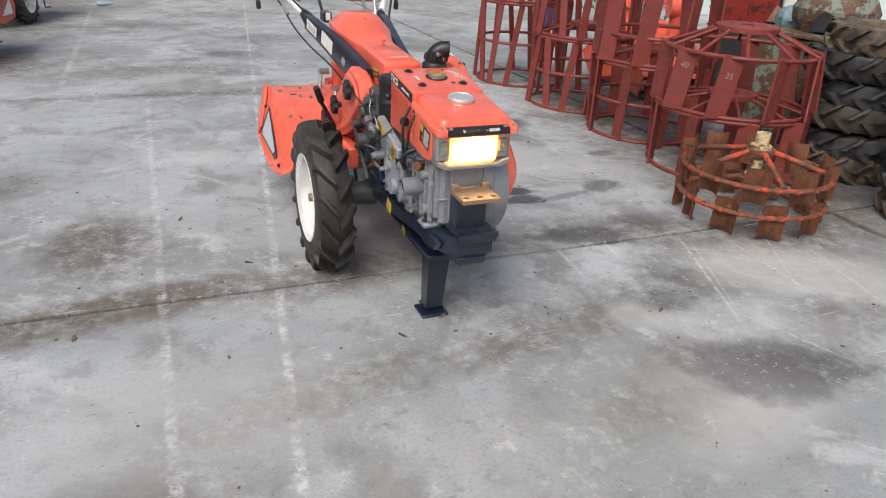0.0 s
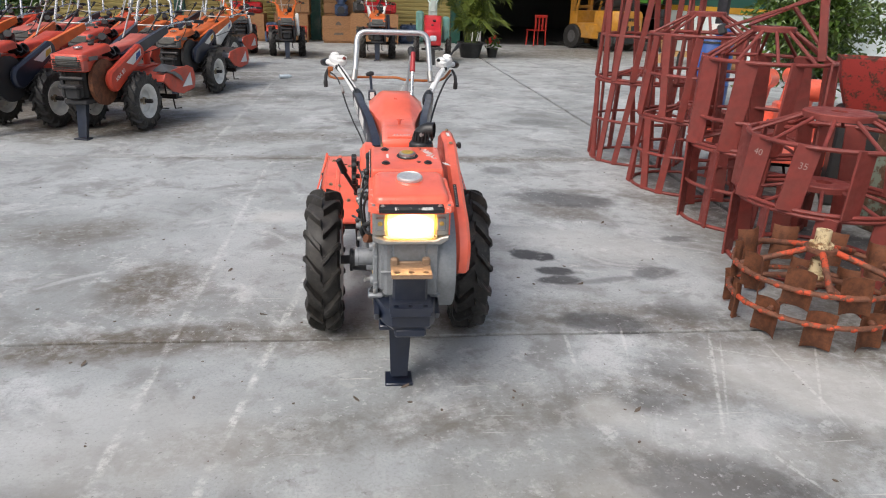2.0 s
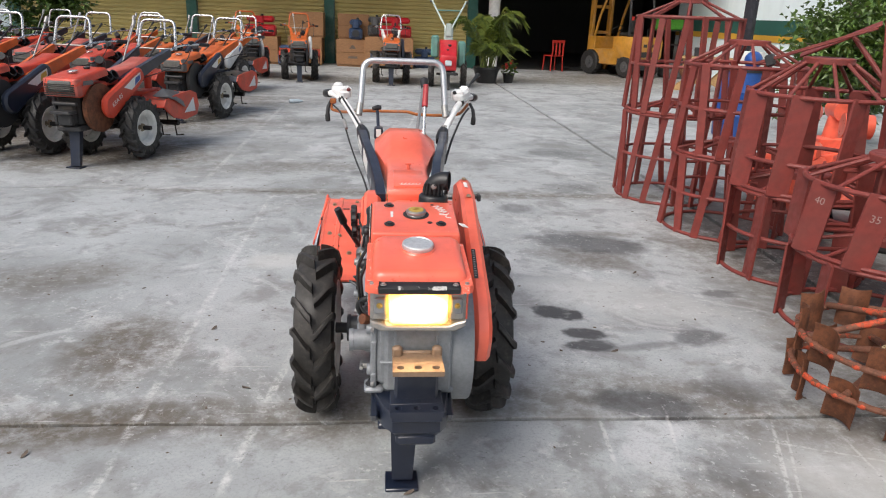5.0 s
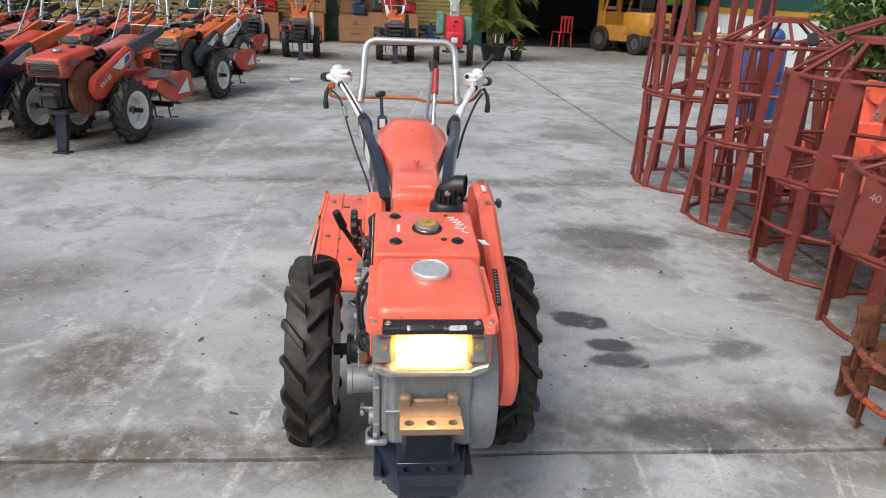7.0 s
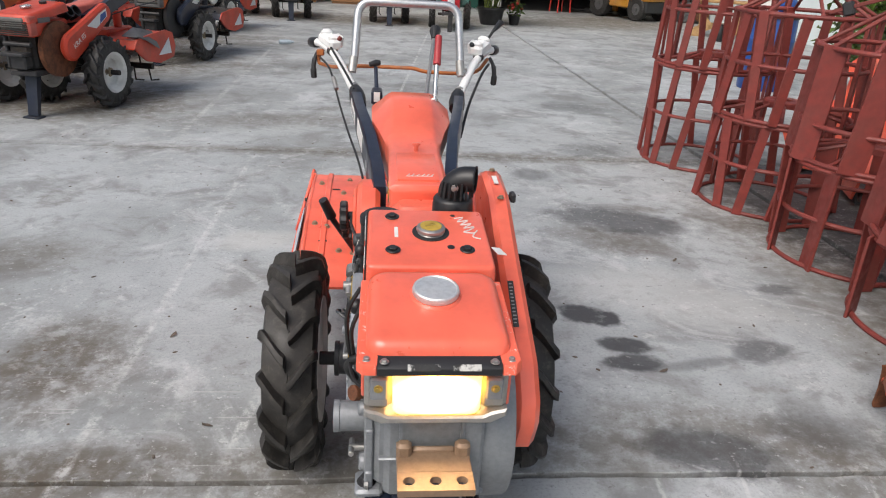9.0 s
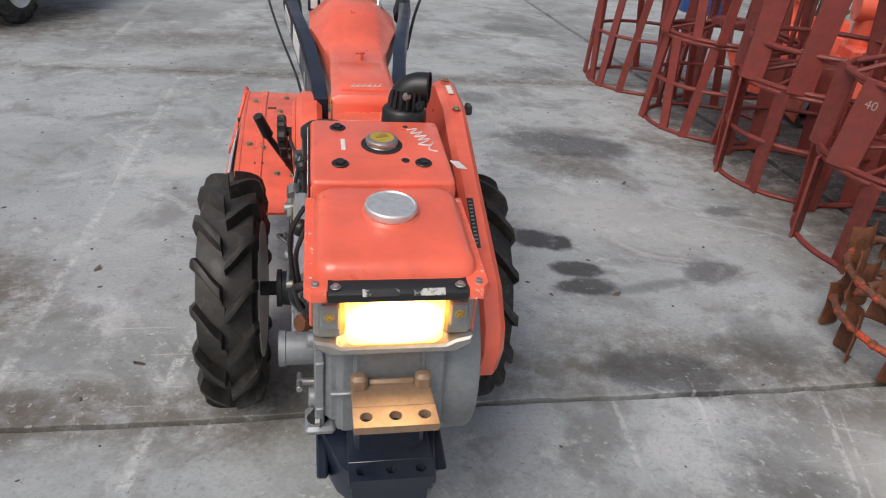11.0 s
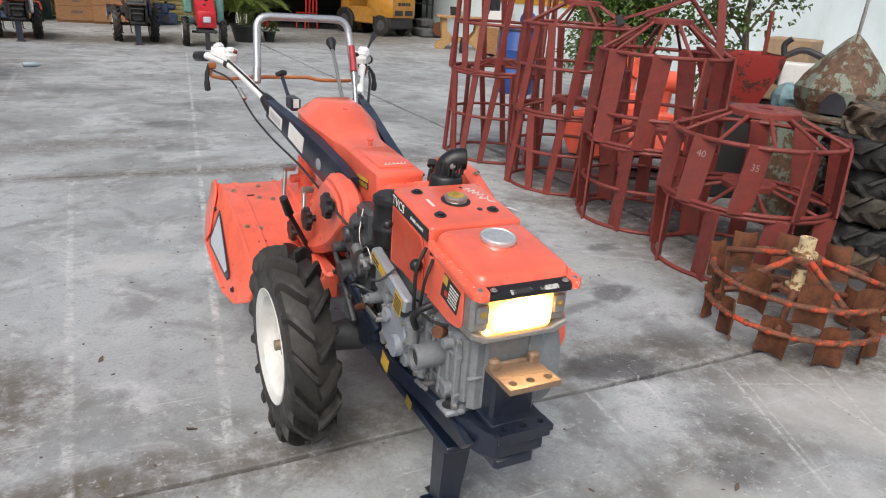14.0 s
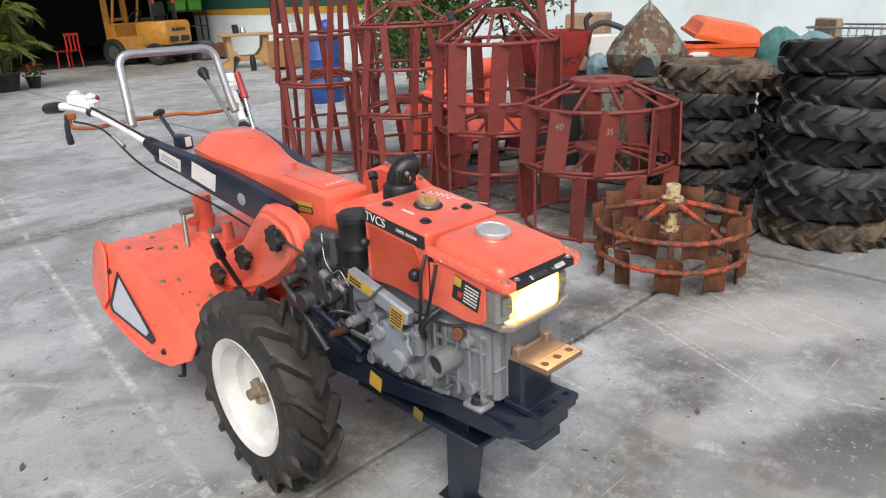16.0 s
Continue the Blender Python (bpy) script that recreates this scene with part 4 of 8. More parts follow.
part("guard_label", box(0.013, 0.12, 0.001, 0), INK, cover, "dark strip of unreadable print", Matrix.Translation((0.186, -0.21, 0.752)) @ pose(0, 0, 0, 28, 0, 0) @ pose(0, 0, 0, 0, 0, 0))
part("guard_print", bars(12, 0.008, 0.11, 0.3, 9), GREYPLASTIC, cover, "pale unreadable print", Matrix.Translation((0.186, -0.21, 0.7535)) @ pose(0, 0, 0, 28, 0, 0))
part("guard_sticker", box(0.012, 0.05, 0.001, 0), PAPER, cover, "narrow white sticker", Matrix.Translation((0.195, 0.19, 0.903)) @ pose(0, 0, 0, 5, 0, 0))
for y, z in ((0.26, 0.907), (-0.27, 0.702), (0.1, 0.885)):
    part("guard_bolt", at(bolt(0.006, 0.006), 0.197, y, z), HUBMETAL, cover)
part("wing_nut", joined(rod((0.21, 0.18, 0.86), (0.243, 0.18, 0.86), 0.006), span(0.236, 0.25, 0.165, 0.195, 0.848, 0.872, 0.003)), DARKSTEEL, cover)

CAPYELLOW = plain("faded_yellow_disc", (0.5, 0.33, 0.04), 0.5, 0.3)
TORN = rust_material("torn_sticker", (0.03, 0.03, 0.03), (0.5, 0.49, 0.46), 0.5)
# red engine shroud: radiator cover behind, fuel tank in front


def slab_ring(hx, y0, y1, z0, z1, c):
    """A rounded rectangle in x, y whose height runs from z0 at y0 to z1 at y1."""
    pts = []
    for cx, cy, a0 in ((hx - c, y0 + c, -90), (hx - c, y1 - c, 0), (-hx + c, y1 - c, 90), (-hx + c, y0 + c, 180)):
        for k in range(5):
            a = radians(a0 + 22.5 * k)
            x, y = cx + c * math.cos(a), cy + c * math.sin(a)
            pts.append((x, y, z0 + (z1 - z0) * (y - y0) / (y1 - y0)))
    return pts


def sheet_box(hx, y0, y1, z0, z1, h, c=0.02, r=0.014, flare=0.0):
    """A pressed box with a rounded rim on top; z0 and z1 are its top at the two ends."""
    rings = [slab_ring(hx + flare, y0 - flare, y1, z0 - h, z1 - h, c)]
    for k in range(5):
        a = radians(22.5 * k)
        d = r * (1 - math.cos(a))
        rings.append(slab_ring(hx - d, y0 + d, y1 - d, z0 - r + r * math.sin(a), z1 - r + r * math.sin(a), max(c - d * 0.5, 0.004)))
    return loft(rings)


shroud = part("radiator_cover", joined(sheet_box(0.13, -0.275, -0.03, 0.868, 0.897, 0.045, 0.012, 0.01), span(-0.13, -0.122, -0.272, -0.035, 0.69, 0.855, 0.003), span(0.122, 0.13, -0.272, -0.035, 0.69, 0.855, 0.003)), RED, tractor, "orange-red radiator cover")
part("side_panel", side([(-0.055, 0.705), (-0.255, 0.685), (-0.255, 0.80), (-0.235, 0.83), (-0.055, 0.855)], -0.136, -0.129, 0.003), RED_OLD, shroud, "flat red access panel")
part("name_strip", side([(-0.032, 0.89), (-0.032, 0.858), (-0.268, 0.828), (-0.268, 0.86)], -0.1335, -0.1305, 0.0005), INK, shroud, "black strip with white lettering")
lettering("lettering", "TVCS", 0.034, PAPER, shroud, on_left(-0.1345, -0.085, 0.868, -7), "white letters")
lettering("lettering", "DIESEL ENGINE", 0.0115, PAPER, shroud, on_left(-0.1345, -0.205, 0.853, -7), "small white letters")
part("panel_knob", joined(at(ball(0.017), -0.148, -0.245, 0.76), rod((-0.13, -0.245, 0.76), (-0.148, -0.245, 0.76), 0.007)), BLACK, shroud)
part("panel_knob", joined(at(ball(0.014), -0.146, -0.045, 0.8), rod((-0.13, -0.045, 0.8), (-0.146, -0.045, 0.8), 0.006)), BLACK, shroud)
for x, y in ((-0.076, -0.07), (-0.076, -0.215), (0.078, -0.21)):
    z = 0.897 - (-0.03 - y) * 0.118
    part("cover_bolt", at(joined(bolt(0.0095, 0.008), cyl(0.016, 0.003, 16)), x, y, z, 6, 0, 0), BLACK, shroud)
part("cover_hole", at(cyl(0.008, 0.002, 14), 0.045, -0.2, 0.8766, 6, 0, 0), BLACK, shroud)
part("cover_hole", at(cyl(0.006, 0.002, 14), 0.06, -0.06, 0.893, 6, 0, 0), BLACK, shroud)
part("sticker", at(box(0.008, 0.045, 0.0008, 0), -0.068, -0.14, 0.8846, 6, 0, 0), PAPER, shroud, "narrow white sticker")
# chalk scribble
scrawl = [(0.062, -0.075), (0.082, -0.07), (0.068, -0.09), (0.092, -0.083), (0.074, -0.104), (0.098, -0.098), (0.08, -0.118), (0.103, -0.112), (0.09, -0.128), (0.078, -0.136), (0.1, -0.14), (0.108, -0.128), (0.096, -0.155), (0.112, -0.165)]
part("chalk_marks", tube(smooth_path([(x, y, 0.8985 - 0.118 * (-0.03 - y)) for x, y in scrawl], 4), 0.0015, 5), PAPER, shroud, "white chalk scribble")
part("neck_recess", at(cyl(0.04, 0.0016, 28, 0.0004), 0.006, -0.138, 0.8843, 6.7, 0, 0), INK, shroud)
neck = part("radiator_cap", at(joined(lathe([(0.028, -0.006), (0.029, 0.002), (0.027, 0.005), (0.025, 0.006)], 24), at(lathe([(0.028, 0.0), (0.031, 0.003), (0.031, 0.009), (0.028, 0.0115), (0.022, 0.012)], 24), 0, 0, 0.004)), 0.006, -0.138, 0.884, 5, 0, 0), STEEL, shroud, "steel radiator cap")
part("cap_disc", at(cyl(0.0235, 0.002, 24, 0.0005), 0.006, -0.138, 0.8985, 5, 0, 0), CAPYELLOW, neck, "yellow warning disc")
part("cap_mark", at(joined(box(0.026, 0.004, 0.001, 0), at(box(0.014, 0.004, 0.001, 0), 0.006, 0.008, 0)), 0.006, -0.138, 0.9012, 5, 0, 20), BRASS, neck)
tank = part("fuel_tank", joined(sheet_box(0.126, -0.512, -0.281, 0.836, 0.866, 0.06, 0.03, 0.026, 0.008)), RED, tractor, "orange-red fuel tank")
part("filler_rim", at(ring_lathe([(0.038, -0.006), (0.05, -0.002), (0.046, 0.003), (0.038, 0.002)], 32), 0.001, -0.372, 0.855, 7, 0, 0), RED, tank)
part("filler_cap", at(lathe([(0.036, 0), (0.043, 0.002), (0.0445, 0.007), (0.043, 0.013), (0.04, 0.015), (0.038, 0.0125), (0.0001, 0.0135)], 36, caps=False), 0.001, -0.372, 0.856, 7, 0, 0), CAPALLOY, tank, "dull silver filler cap")
for s in (-1, 1):
    lip = [(s * 0.141, -0.525), (s * 0.13, -0.537), (s * 0.108, -0.537), (s * 0.106, -0.505), (s * 0.12, -0.49), (s * 0.126, -0.285), (s * 0.139, -0.285)]
    lip = [(x, y, 0.786 + (y + 0.536) * 0.13) for x, y in (lip if s > 0 else list(reversed(lip)))]
    part("tank_lip", loft([lip, [(x, y, z + 0.016) for x, y, z in lip], [(x * 0.985, y + 0.002, z + 0.02) for x, y, z in lip]]), REDCHIP, tank, "chipped red flange")
for x, y in ((-0.124, -0.52), (-0.094, -0.527), (0.094, -0.527), (0.124, -0.52)):
    part("lip_bolt", at(bolt(0.0055, 0.005), x, y, 0.8065), STEEL, tank)
part("front_shroud", joined(side([(-0.466, 0.705), (-0.46, 0.69), (-0.445, 0.682), (-0.40, 0.677), (-0.283, 0.69), (-0.283, 0.8), (-0.466, 0.8)], -0.134, -0.126, 0.003)), RED, tractor, "orange-red side shroud")
part("front_shroud", span(0.126, 0.134, -0.49, -0.283, 0.69, 0.8, 0.003), RED, tractor, "orange-red side shroud")
warn = part("warning_label", box(0.085, 0.062, 0.001, 0), INK, tractor, "black and white warning label", on_left(-0.135, -0.408, 0.752, -12))
part("warning_yellow", box(0.022, 0.022, 0.001, 0), YELLOW, warn, m=pose(-0.03, 0.018, 0.001))
part("warning_red", box(0.014, 0.014, 0.001, 0), REDPLASTIC, warn, m=pose(-0.018, -0.012, 0.001))
part("warning_print", bars(6, 0.045, 0.05, 0.45, 11), PAPER, warn, "unreadable white print", pose(0.016, 0, 0.001))
visor = part("black_visor", joined(loft([[(-0.106, y, z0), (0.106, y, z0), (0.106, y, z1), (-0.106, y, z1)] for y, z0, z1 in ((-0.537, 0.785, 0.798), (-0.53, 0.783, 0.804), (-0.5, 0.783, 0.812))])), BLACKPAINT, tractor, "black strip over the headlamp with worn stickers")
for x0, x1 in ((-0.055, 0.0), (0.022, 0.07)):
    part("visor_sticker", moved(box(x1 - x0, 0.012, 0.0008, 0), pose((x0 + x1) / 2, -0.5355, 0.8, 38, 0, 0)), TORN, visor, "torn white sticker")
# headlamp in its cast surround
bz = part("lamp_bezel", joined(
    span(-0.128, -0.079, -0.5, -0.44, 0.69, 0.782, 0.008), span(0.079, 0.128, -0.5, -0.44, 0.69, 0.782, 0.008), span(-0.128, 0.128, -0.46, -0.44, 0.69, 0.79, 0.004),
    moved(prism([(-0.128, 0.697), (-0.128, 0.682), (-0.1, 0.666), (0.1, 0.666), (0.128, 0.682), (0.128, 0.697), (0.1, 0.69), (0.085, 0.682), (-0.085, 0.682), (-0.1, 0.69)], 0.072, 0.004), Matrix(((1, 0, 0, 0), (0, 0, -1, -0.44), (0, 1, 0, 0), (0, 0, 0, 1))))), ALLOY, tractor, "grey alloy headlamp surround")
for s in (-1, 1):
    part("lamp_clip", joined(span(s * 0.102 - 0.015, s * 0.102 + 0.015, -0.51, -0.498, 0.715, 0.76, 0.003)), CAST, bz)
    part("clip_screw", at(bolt(0.0055, 0.005), s * 0.103, -0.51, 0.74, 90, 0, 0), BRASS, bz)
lamp = part("headlamp", at(sheet_box(0.078, -0.048, 0.048, 0.0, 0.0, 0.03, 0.016, 0.01), 0, -0.518, LAMP_Z, 90, 0, 0), LENS, tractor, "lit rectangular headlamp with warm white light")

# hoses and wires on the engine side
hoses = part("hose", tube(smooth_path([(-0.14, -0.28, 0.82), (-0.165, -0.285, 0.77), (-0.165, -0.28, 0.7), (-0.158, -0.265, 0.65), (-0.152, -0.252, 0.632)]), 0.0046, 8), CABLE, tractor, "black rubber hose")
part("hose", tube(smooth_path([(-0.135, -0.31, 0.8), (-0.155, -0.315, 0.75), (-0.155, -0.3, 0.7), (-0.15, -0.28, 0.65)]), 0.0044, 8), CABLE, tractor, "black rubber hose")
part("hose", tube(smooth_path([(-0.15, -0.27, 0.6), (-0.165, -0.28, 0.635), (-0.155, -0.3, 0.665), (-0.13, -0.31, 0.68)]), 0.009, 10), CABLE, tractor, "thick rubber hose")
part("wire", tube(smooth_path([(-0.13, -0.4, 0.665), (-0.15, -0.36, 0.66), (-0.16, -0.3, 0.66), (-0.155, -0.24, 0.63)]), 0.004, 6), CABLE, tractor)
part("wire", tube(smooth_path([(-0.13, 0.12, 0.66), (-0.17, 0.08, 0.67), (-0.175, 0.02, 0.63), (-0.18, 0.05, 0.56), (-0.17, -0.01, 0.53)]), 0.0045, 6), CABLE, tractor)
part("wire", tube(smooth_path([(-0.14, 0.16, 0.78), (-0.165, 0.12, 0.72), (-0.17, 0.08, 0.69), (-0.165, 0.05, 0.7), (-0.16, 0.02, 0.66)]), 0.0016, 6), ALLOY, tractor, "pale wire loop")
part("fuel_tap", joined(rod((-0.19, 0.05, 0.66), (-0.13, 0.05, 0.66), 0.012), rod((-0.175, 0.07, 0.67), (-0.175, 0.02, 0.65), 0.009), rod((-0.17, 0.1, 0.665), (-0.17, 0.13, 0.675), 0.016)), STEEL, tractor)
part("brown_lever", rod((-0.15, 0.05, 0.52), (-0.16, 0.13, 0.475), 0.011), RUST, tractor)

# air cleaner: black canister and hooded inlet
part("air_canister", joined(at(lathe([(0.048, 0), (0.053, 0.004), (0.053, 0.05), (0.056, 0.054), (0.056, 0.062), (0.053, 0.066), (0.053, 0.13), (0.056, 0.134), (0.055, 0.148), (0.045, 0.156)], 28), -0.095, 0.05, 0.70)), BLACK, tractor, "black air cleaner canister")
inlet = part("air_inlet", joined(at(lathe([(0.048, 0), (0.05, 0.006), (0.048, 0.04), (0.044, 0.046), (0.034, 0.05)], 28), 0.072, 0.053, 0.855)), BLACK, tractor, "black ribbed air inlet")
hood = []
for k in range(12):
    a = radians(min(max(k - 2, 0), 8) * 11.2)
    base = Vector((0.066, 0.055, (0.87, 0.89, 0.906)[min(k, 2)]))
    out = Vector((0.96, -0.28, 0)).normalized()
    c = base + out * 0.043 * (1 - math.cos(a)) + Vector((0, 0, 0.043 * math.sin(a))) + (out * math.sin(a) + Vector((0, 0, math.cos(a)))) * 0.014 * max(k - 10, 0)
    u = Vector((0, 0, 1)).cross(out).normalized()
    v = (out * math.sin(a) + Vector((0, 0, 1)) * math.cos(a)).cross(u).normalized()
    hood.append([c + (u * math.cos(6.283185 * j / 22) + v * math.sin(6.283185 * j / 22)) * 0.031 for j in range(22)])
part("inlet_hood", loft(hood, caps=False), BLACK, inlet, "black hooded elbow")
throat = sum((Vector(q) for q in hood[10]), Vector()) / 22
part("inlet_throat", loft([[Vector(q) * 0.97 + throat * 0.03 for q in hood[10]], [Vector(q) * 0.6 + throat * 0.4 for q in hood[10]]]), INK, inlet)
part("mouth_rim", tube([Vector(q) for q in hood[11]], 0.0022, 6, closed=True), BLACK, inlet)
for k in range(8):
    a = radians(200 + 20 * k)
    part("inlet_rib", rod((0.078 + 0.04 * math.cos(a), 0.05 + 0.04 * math.sin(a), 0.905), (0.08 + 0.038 * math.cos(a), 0.05 + 0.038 * math.sin(a), 0.945), 0.003, 6), BLACK, inlet)
part("hood_screw", at(bolt(0.006, 0.004), 0.07, 0.013, 0.935, 90, 0, 0), STEEL, inlet)
part("spring_post", joined(rod((0.07, 0.16, 0.83), (0.098, 0.205, 0.885), 0.005), rod((0.098, 0.205, 0.885), (0.106, 0.218, 0.9), 0.015, 8), *[moved(hoop_ring(0.008, 0.0016, 0, 12, 5), Matrix.Translation((0.075 + 0.003 * k, 0.168 + 0.0048 * k, 0.84 + 0.0058 * k)) @ Vector((0.028, 0.045, 0.055)).to_track_quat("Z", "Y").to_matrix().to_4x4()) for k in range(7)]), BLACK, tractor)
part("torn_tag", moved(loft([[(-0.012, -0.02, 0), (0.012, -0.016, 0.002), (0.01, 0.02, 0.003), (-0.01, 0.018, 0)], [(-0.012, -0.02, 0.001), (0.012, -0.016, 0.003), (0.01, 0.02, 0.004), (-0.01, 0.018, 0.001)]]), pose(0.146, -0.2, 0.868, 0, 20, 15)), PAPER, shroud, "torn white paper tag")

# red upper body


def hood_ring(y, hb, zb, hs, zs, ht, zt):
    pts = [(-hb, y, zb), (-hs, y, zs), (-ht - 0.008, y, zt - 0.008), (-ht + 0.006, y, zt)]
    return pts + [(-x, yy, z) for x, yy, z in reversed(pts)]


body = part("upper_body", joined(loft([hood_ring(*r) for r in (
    (0.215, 0.064, 0.745, 0.07, 0.85, 0.064, 0.864), (0.222, 0.073, 0.738, 0.078, 0.855, 0.072, 0.872), (0.5, 0.074, 0.752, 0.076, 0.872, 0.069, 0.889), (0.58, 0.08, 0.775, 0.083, 0.88, 0.068, 0.896),
    (0.63, 0.088, 0.79, 0.092, 0.886, 0.065, 0.913), (0.7, 0.102, 0.815, 0.107, 0.898, 0.063, 0.951), (0.78, 0.124, 0.845, 0.13, 0.913, 0.064, 0.981), (0.9, 0.128, 0.87, 0.132, 0.93, 0.07, 0.985), (0.94, 0.122, 0.885, 0.126, 0.93, 0.072, 0.97), (0.955, 0.112, 0.9, 0.115, 0.925, 0.075, 0.945))])), RED, tractor, "orange-red moulded upper body", smooth=42)
part("raised_panel", joined(loft([[(x, y, 0.8735 + 0.061 * (y - 0.222) + dz) for x, y in ((-0.056 + e, 0.25 + e), (0.056 - e, 0.25 + e), (0.056 - e, 0.46 - e), (-0.056 + e, 0.46 - e))] for e, dz in ((0, -0.003), (0, 0.003), (0.004, 0.005))])), RED, body)
part("panel_knob", joined(at(cyl(0.007, 0.02, 12), 0.004, 0.497, 0.887), at(box(0.026, 0.012, 0.008, 0.003), 0.004, 0.497, 0.91)), RED, body)
part("body_label", box(0.1, 0.032, 0.001, 0), INK, body, "yellow and black warning label", on_left(-0.0778, 0.34, 0.81, 3))
part("label_band", box(0.1, 0.012, 0.001, 0), YELLOW, body, m=on_left(-0.0786, 0.34, 0.822, 3))
part("label_print", bars(3, 0.09, 0.015, 0.5, 21), YELLOW, body, "unreadable print", on_left(-0.0786, 0.34, 0.804, 3))
part("chalk_marks", joined(*[tube([(x, 0.27, 0.882), (x + 0.008, 0.285, 0.883)], 0.0013, 5) for x in (-0.03, -0.018, -0.004, 0.01, 0.022, 0.034)], tube([(-0.034, 0.268, 0.882), (0.04, 0.272, 0.882)], 0.0012, 5)), PAPER, body, "white chalk scribble")
part("body_front", span(-0.07, 0.07, 0.12, 0.22, 0.74, 0.84, 0.02), RED, tractor)
part("clutch_boss", joined(rod((0.03, 0.17, 0.80), (0.14, 0.17, 0.80), 0.05, 20, bev=0.008)), RED, tractor, "red round boss")

# arms, handlebars and controls
for s in (-1, 1):
    arm = [[(s * (x - 0.004), y, z0), (s * (x + 0.03), y, z0), (s * (x + 0.034), y, z0 + 0.008), (s * (x + 0.034), y, z1 - 0.008), (s * (x + 0.03), y, z1), (s * (x - 0.004), y, z1)] for y, x, z0, z1 in
           ((0.36, 0.088, 0.715, 0.82), (0.46, 0.094, 0.722, 0.842), (0.7, 0.12, 0.775, 0.89), (0.95, 0.16, 0.845, 0.926), (1.09, 0.178, 0.872, 0.944))]
    a = part("handle_arm", loft(arm), NAVY, tractor, "navy pressed-steel handle arm")
    if s < 0:
        for y, z, w, h, turn, n in ((0.985, 0.893, 0.125, 0.046, -14, 3), (0.8, 0.856, 0.13, 0.062, -16, 0)):
            lab = part("arm_label", box(w, h, 0.001, 0), PAPER, a, "scuffed white paper label", Matrix.Translation((-0.1705 - 0.158 * (y - 0.8), y, z)) @ pose(0, 0, 0, 0, 0, 9) @ LEFT @ pose(0, 0, 0, 0, 0, turn))
            if n:
                part("label_print", bars(3, w * 0.8, h * 0.6, 0.5, 31), GREYPLASTIC, lab, "unreadable print", pose(0, -0.002, 0.0009))
        part("round_badge", moved(cyl(0.021, 0.0015, 24), Matrix.Translation((-0.1445, 0.6, 0.805)) @ pose(0, 0, 0, 0, 0, 7) @ LEFT), GREYPLASTIC, a, "round grey badge")
        part("square_badge", moved(box(0.042, 0.05, 0.001, 0), Matrix.Translation((-0.1285, 0.455, 0.785)) @ pose(0, 0, 0, 0, 0, 7) @ LEFT), GREYPLASTIC, a, "grey instruction sticker")
    else:
        part("round_badge", moved(cyl(0.021, 0.0015, 24), Matrix.Translation((0.1445, 0.6, 0.805)) @ pose(0, 0, 0, 0, 0, -7) @ LEFT), SILVER, a, "round silver badge")
    part("rubber_boot", tube([(s * 0.182, 1.06, 0.9), (s * 0.186, 1.1, 0.915), (s * 0.192, 1.14, 0.93), (s * 0.198, 1.16, 0.938)], [0.028, 0.031, 0.027, 0.023], 14), BLACK, a)
    bar = part("handlebar", tube(smooth_path([(s * 0.19, 1.12, 0.922), (s * 0.238, 1.25, 0.985), (s * 0.292, 1.38, 1.04), (s * 0.348, 1.48, 1.062), (s * 0.373, 1.52, 1.06)]), 0.0158, 14), WHITEPLASTIC, tractor, "white painted steel handlebar")
    part("grip", tube([(s * 0.366, 1.508, 1.06), (s * 0.373, 1.52, 1.06), (s * 0.392, 1.59, 1.052), (s * 0.395, 1.605, 1.05)], [0.02, 0.022, 0.022, 0.016], 14), BLACK, bar, "black rubber grip")
    part("collar", rod((s * 0.2, 1.165, 0.943), (s * 0.204, 1.175, 0.948), 0.02, 14), STEEL, bar)
    box_m = Matrix.Translation((s * 0.308, 1.43, 1.08)) @ pose(0, 0, 0, 12, 0, -s * 30)
    sw = part("switch_box", moved(joined(box(0.056, 0.12, 0.046, 0.012), at(box(0.05, 0.03, 0.062, 0.01), 0, -0.035, 0.008), at(box(0.05, 0.026, 0.06, 0.01), 0, 0.036, 0.007), at(box(0.016, 0.05, 0.05, 0.006), s * -0.032, -0.02, 0.006)), box_m), WHITEPLASTIC, bar, "scuffed white plastic switch box")
    part("switch_knob", at(scaled(ball(0.013), 1, 1.4, 0.8), s * 0.27, 1.4, 1.094), OXIDE if s < 0 else BLACK, sw)
    part("clamp_band", rod((s * 0.292, 1.385, 1.042), (s * 0.303, 1.402, 1.047), 0.02, 14), DARKSTEEL, bar)
    part("brake_lever", tube(smooth_path([(s * 0.36, 1.49, 1.03), (s * 0.374, 1.46, 1.0), (s * 0.378, 1.45, 0.96), (s * 0.376, 1.45, 0.925)]), [0.008] * 6 + [0.01] * 6 + [0.013] * 6 + [0.008], 8), BLACK, bar, "black clutch lever")
part("side_lever", joined(tube([(0.33, 1.44, 1.1), (0.36, 1.47, 1.14), (0.4, 1.52, 1.175)], [0.005, 0.006, 0.014], 8)), BLACK, tractor)
hoop = part("guard_hoop", tube(rounded([(-0.212, 1.245, 1.0), (-0.205, 1.262, 1.03), (-0.19, 1.325, 1.245), (0.195, 1.325, 1.245), (0.21, 1.262, 1.03), (0.217, 1.245, 1.0)], 0.055, 7), 0.0155, 14), HOOPSTEEL, tractor, "satin grey tube hoop between the handles")
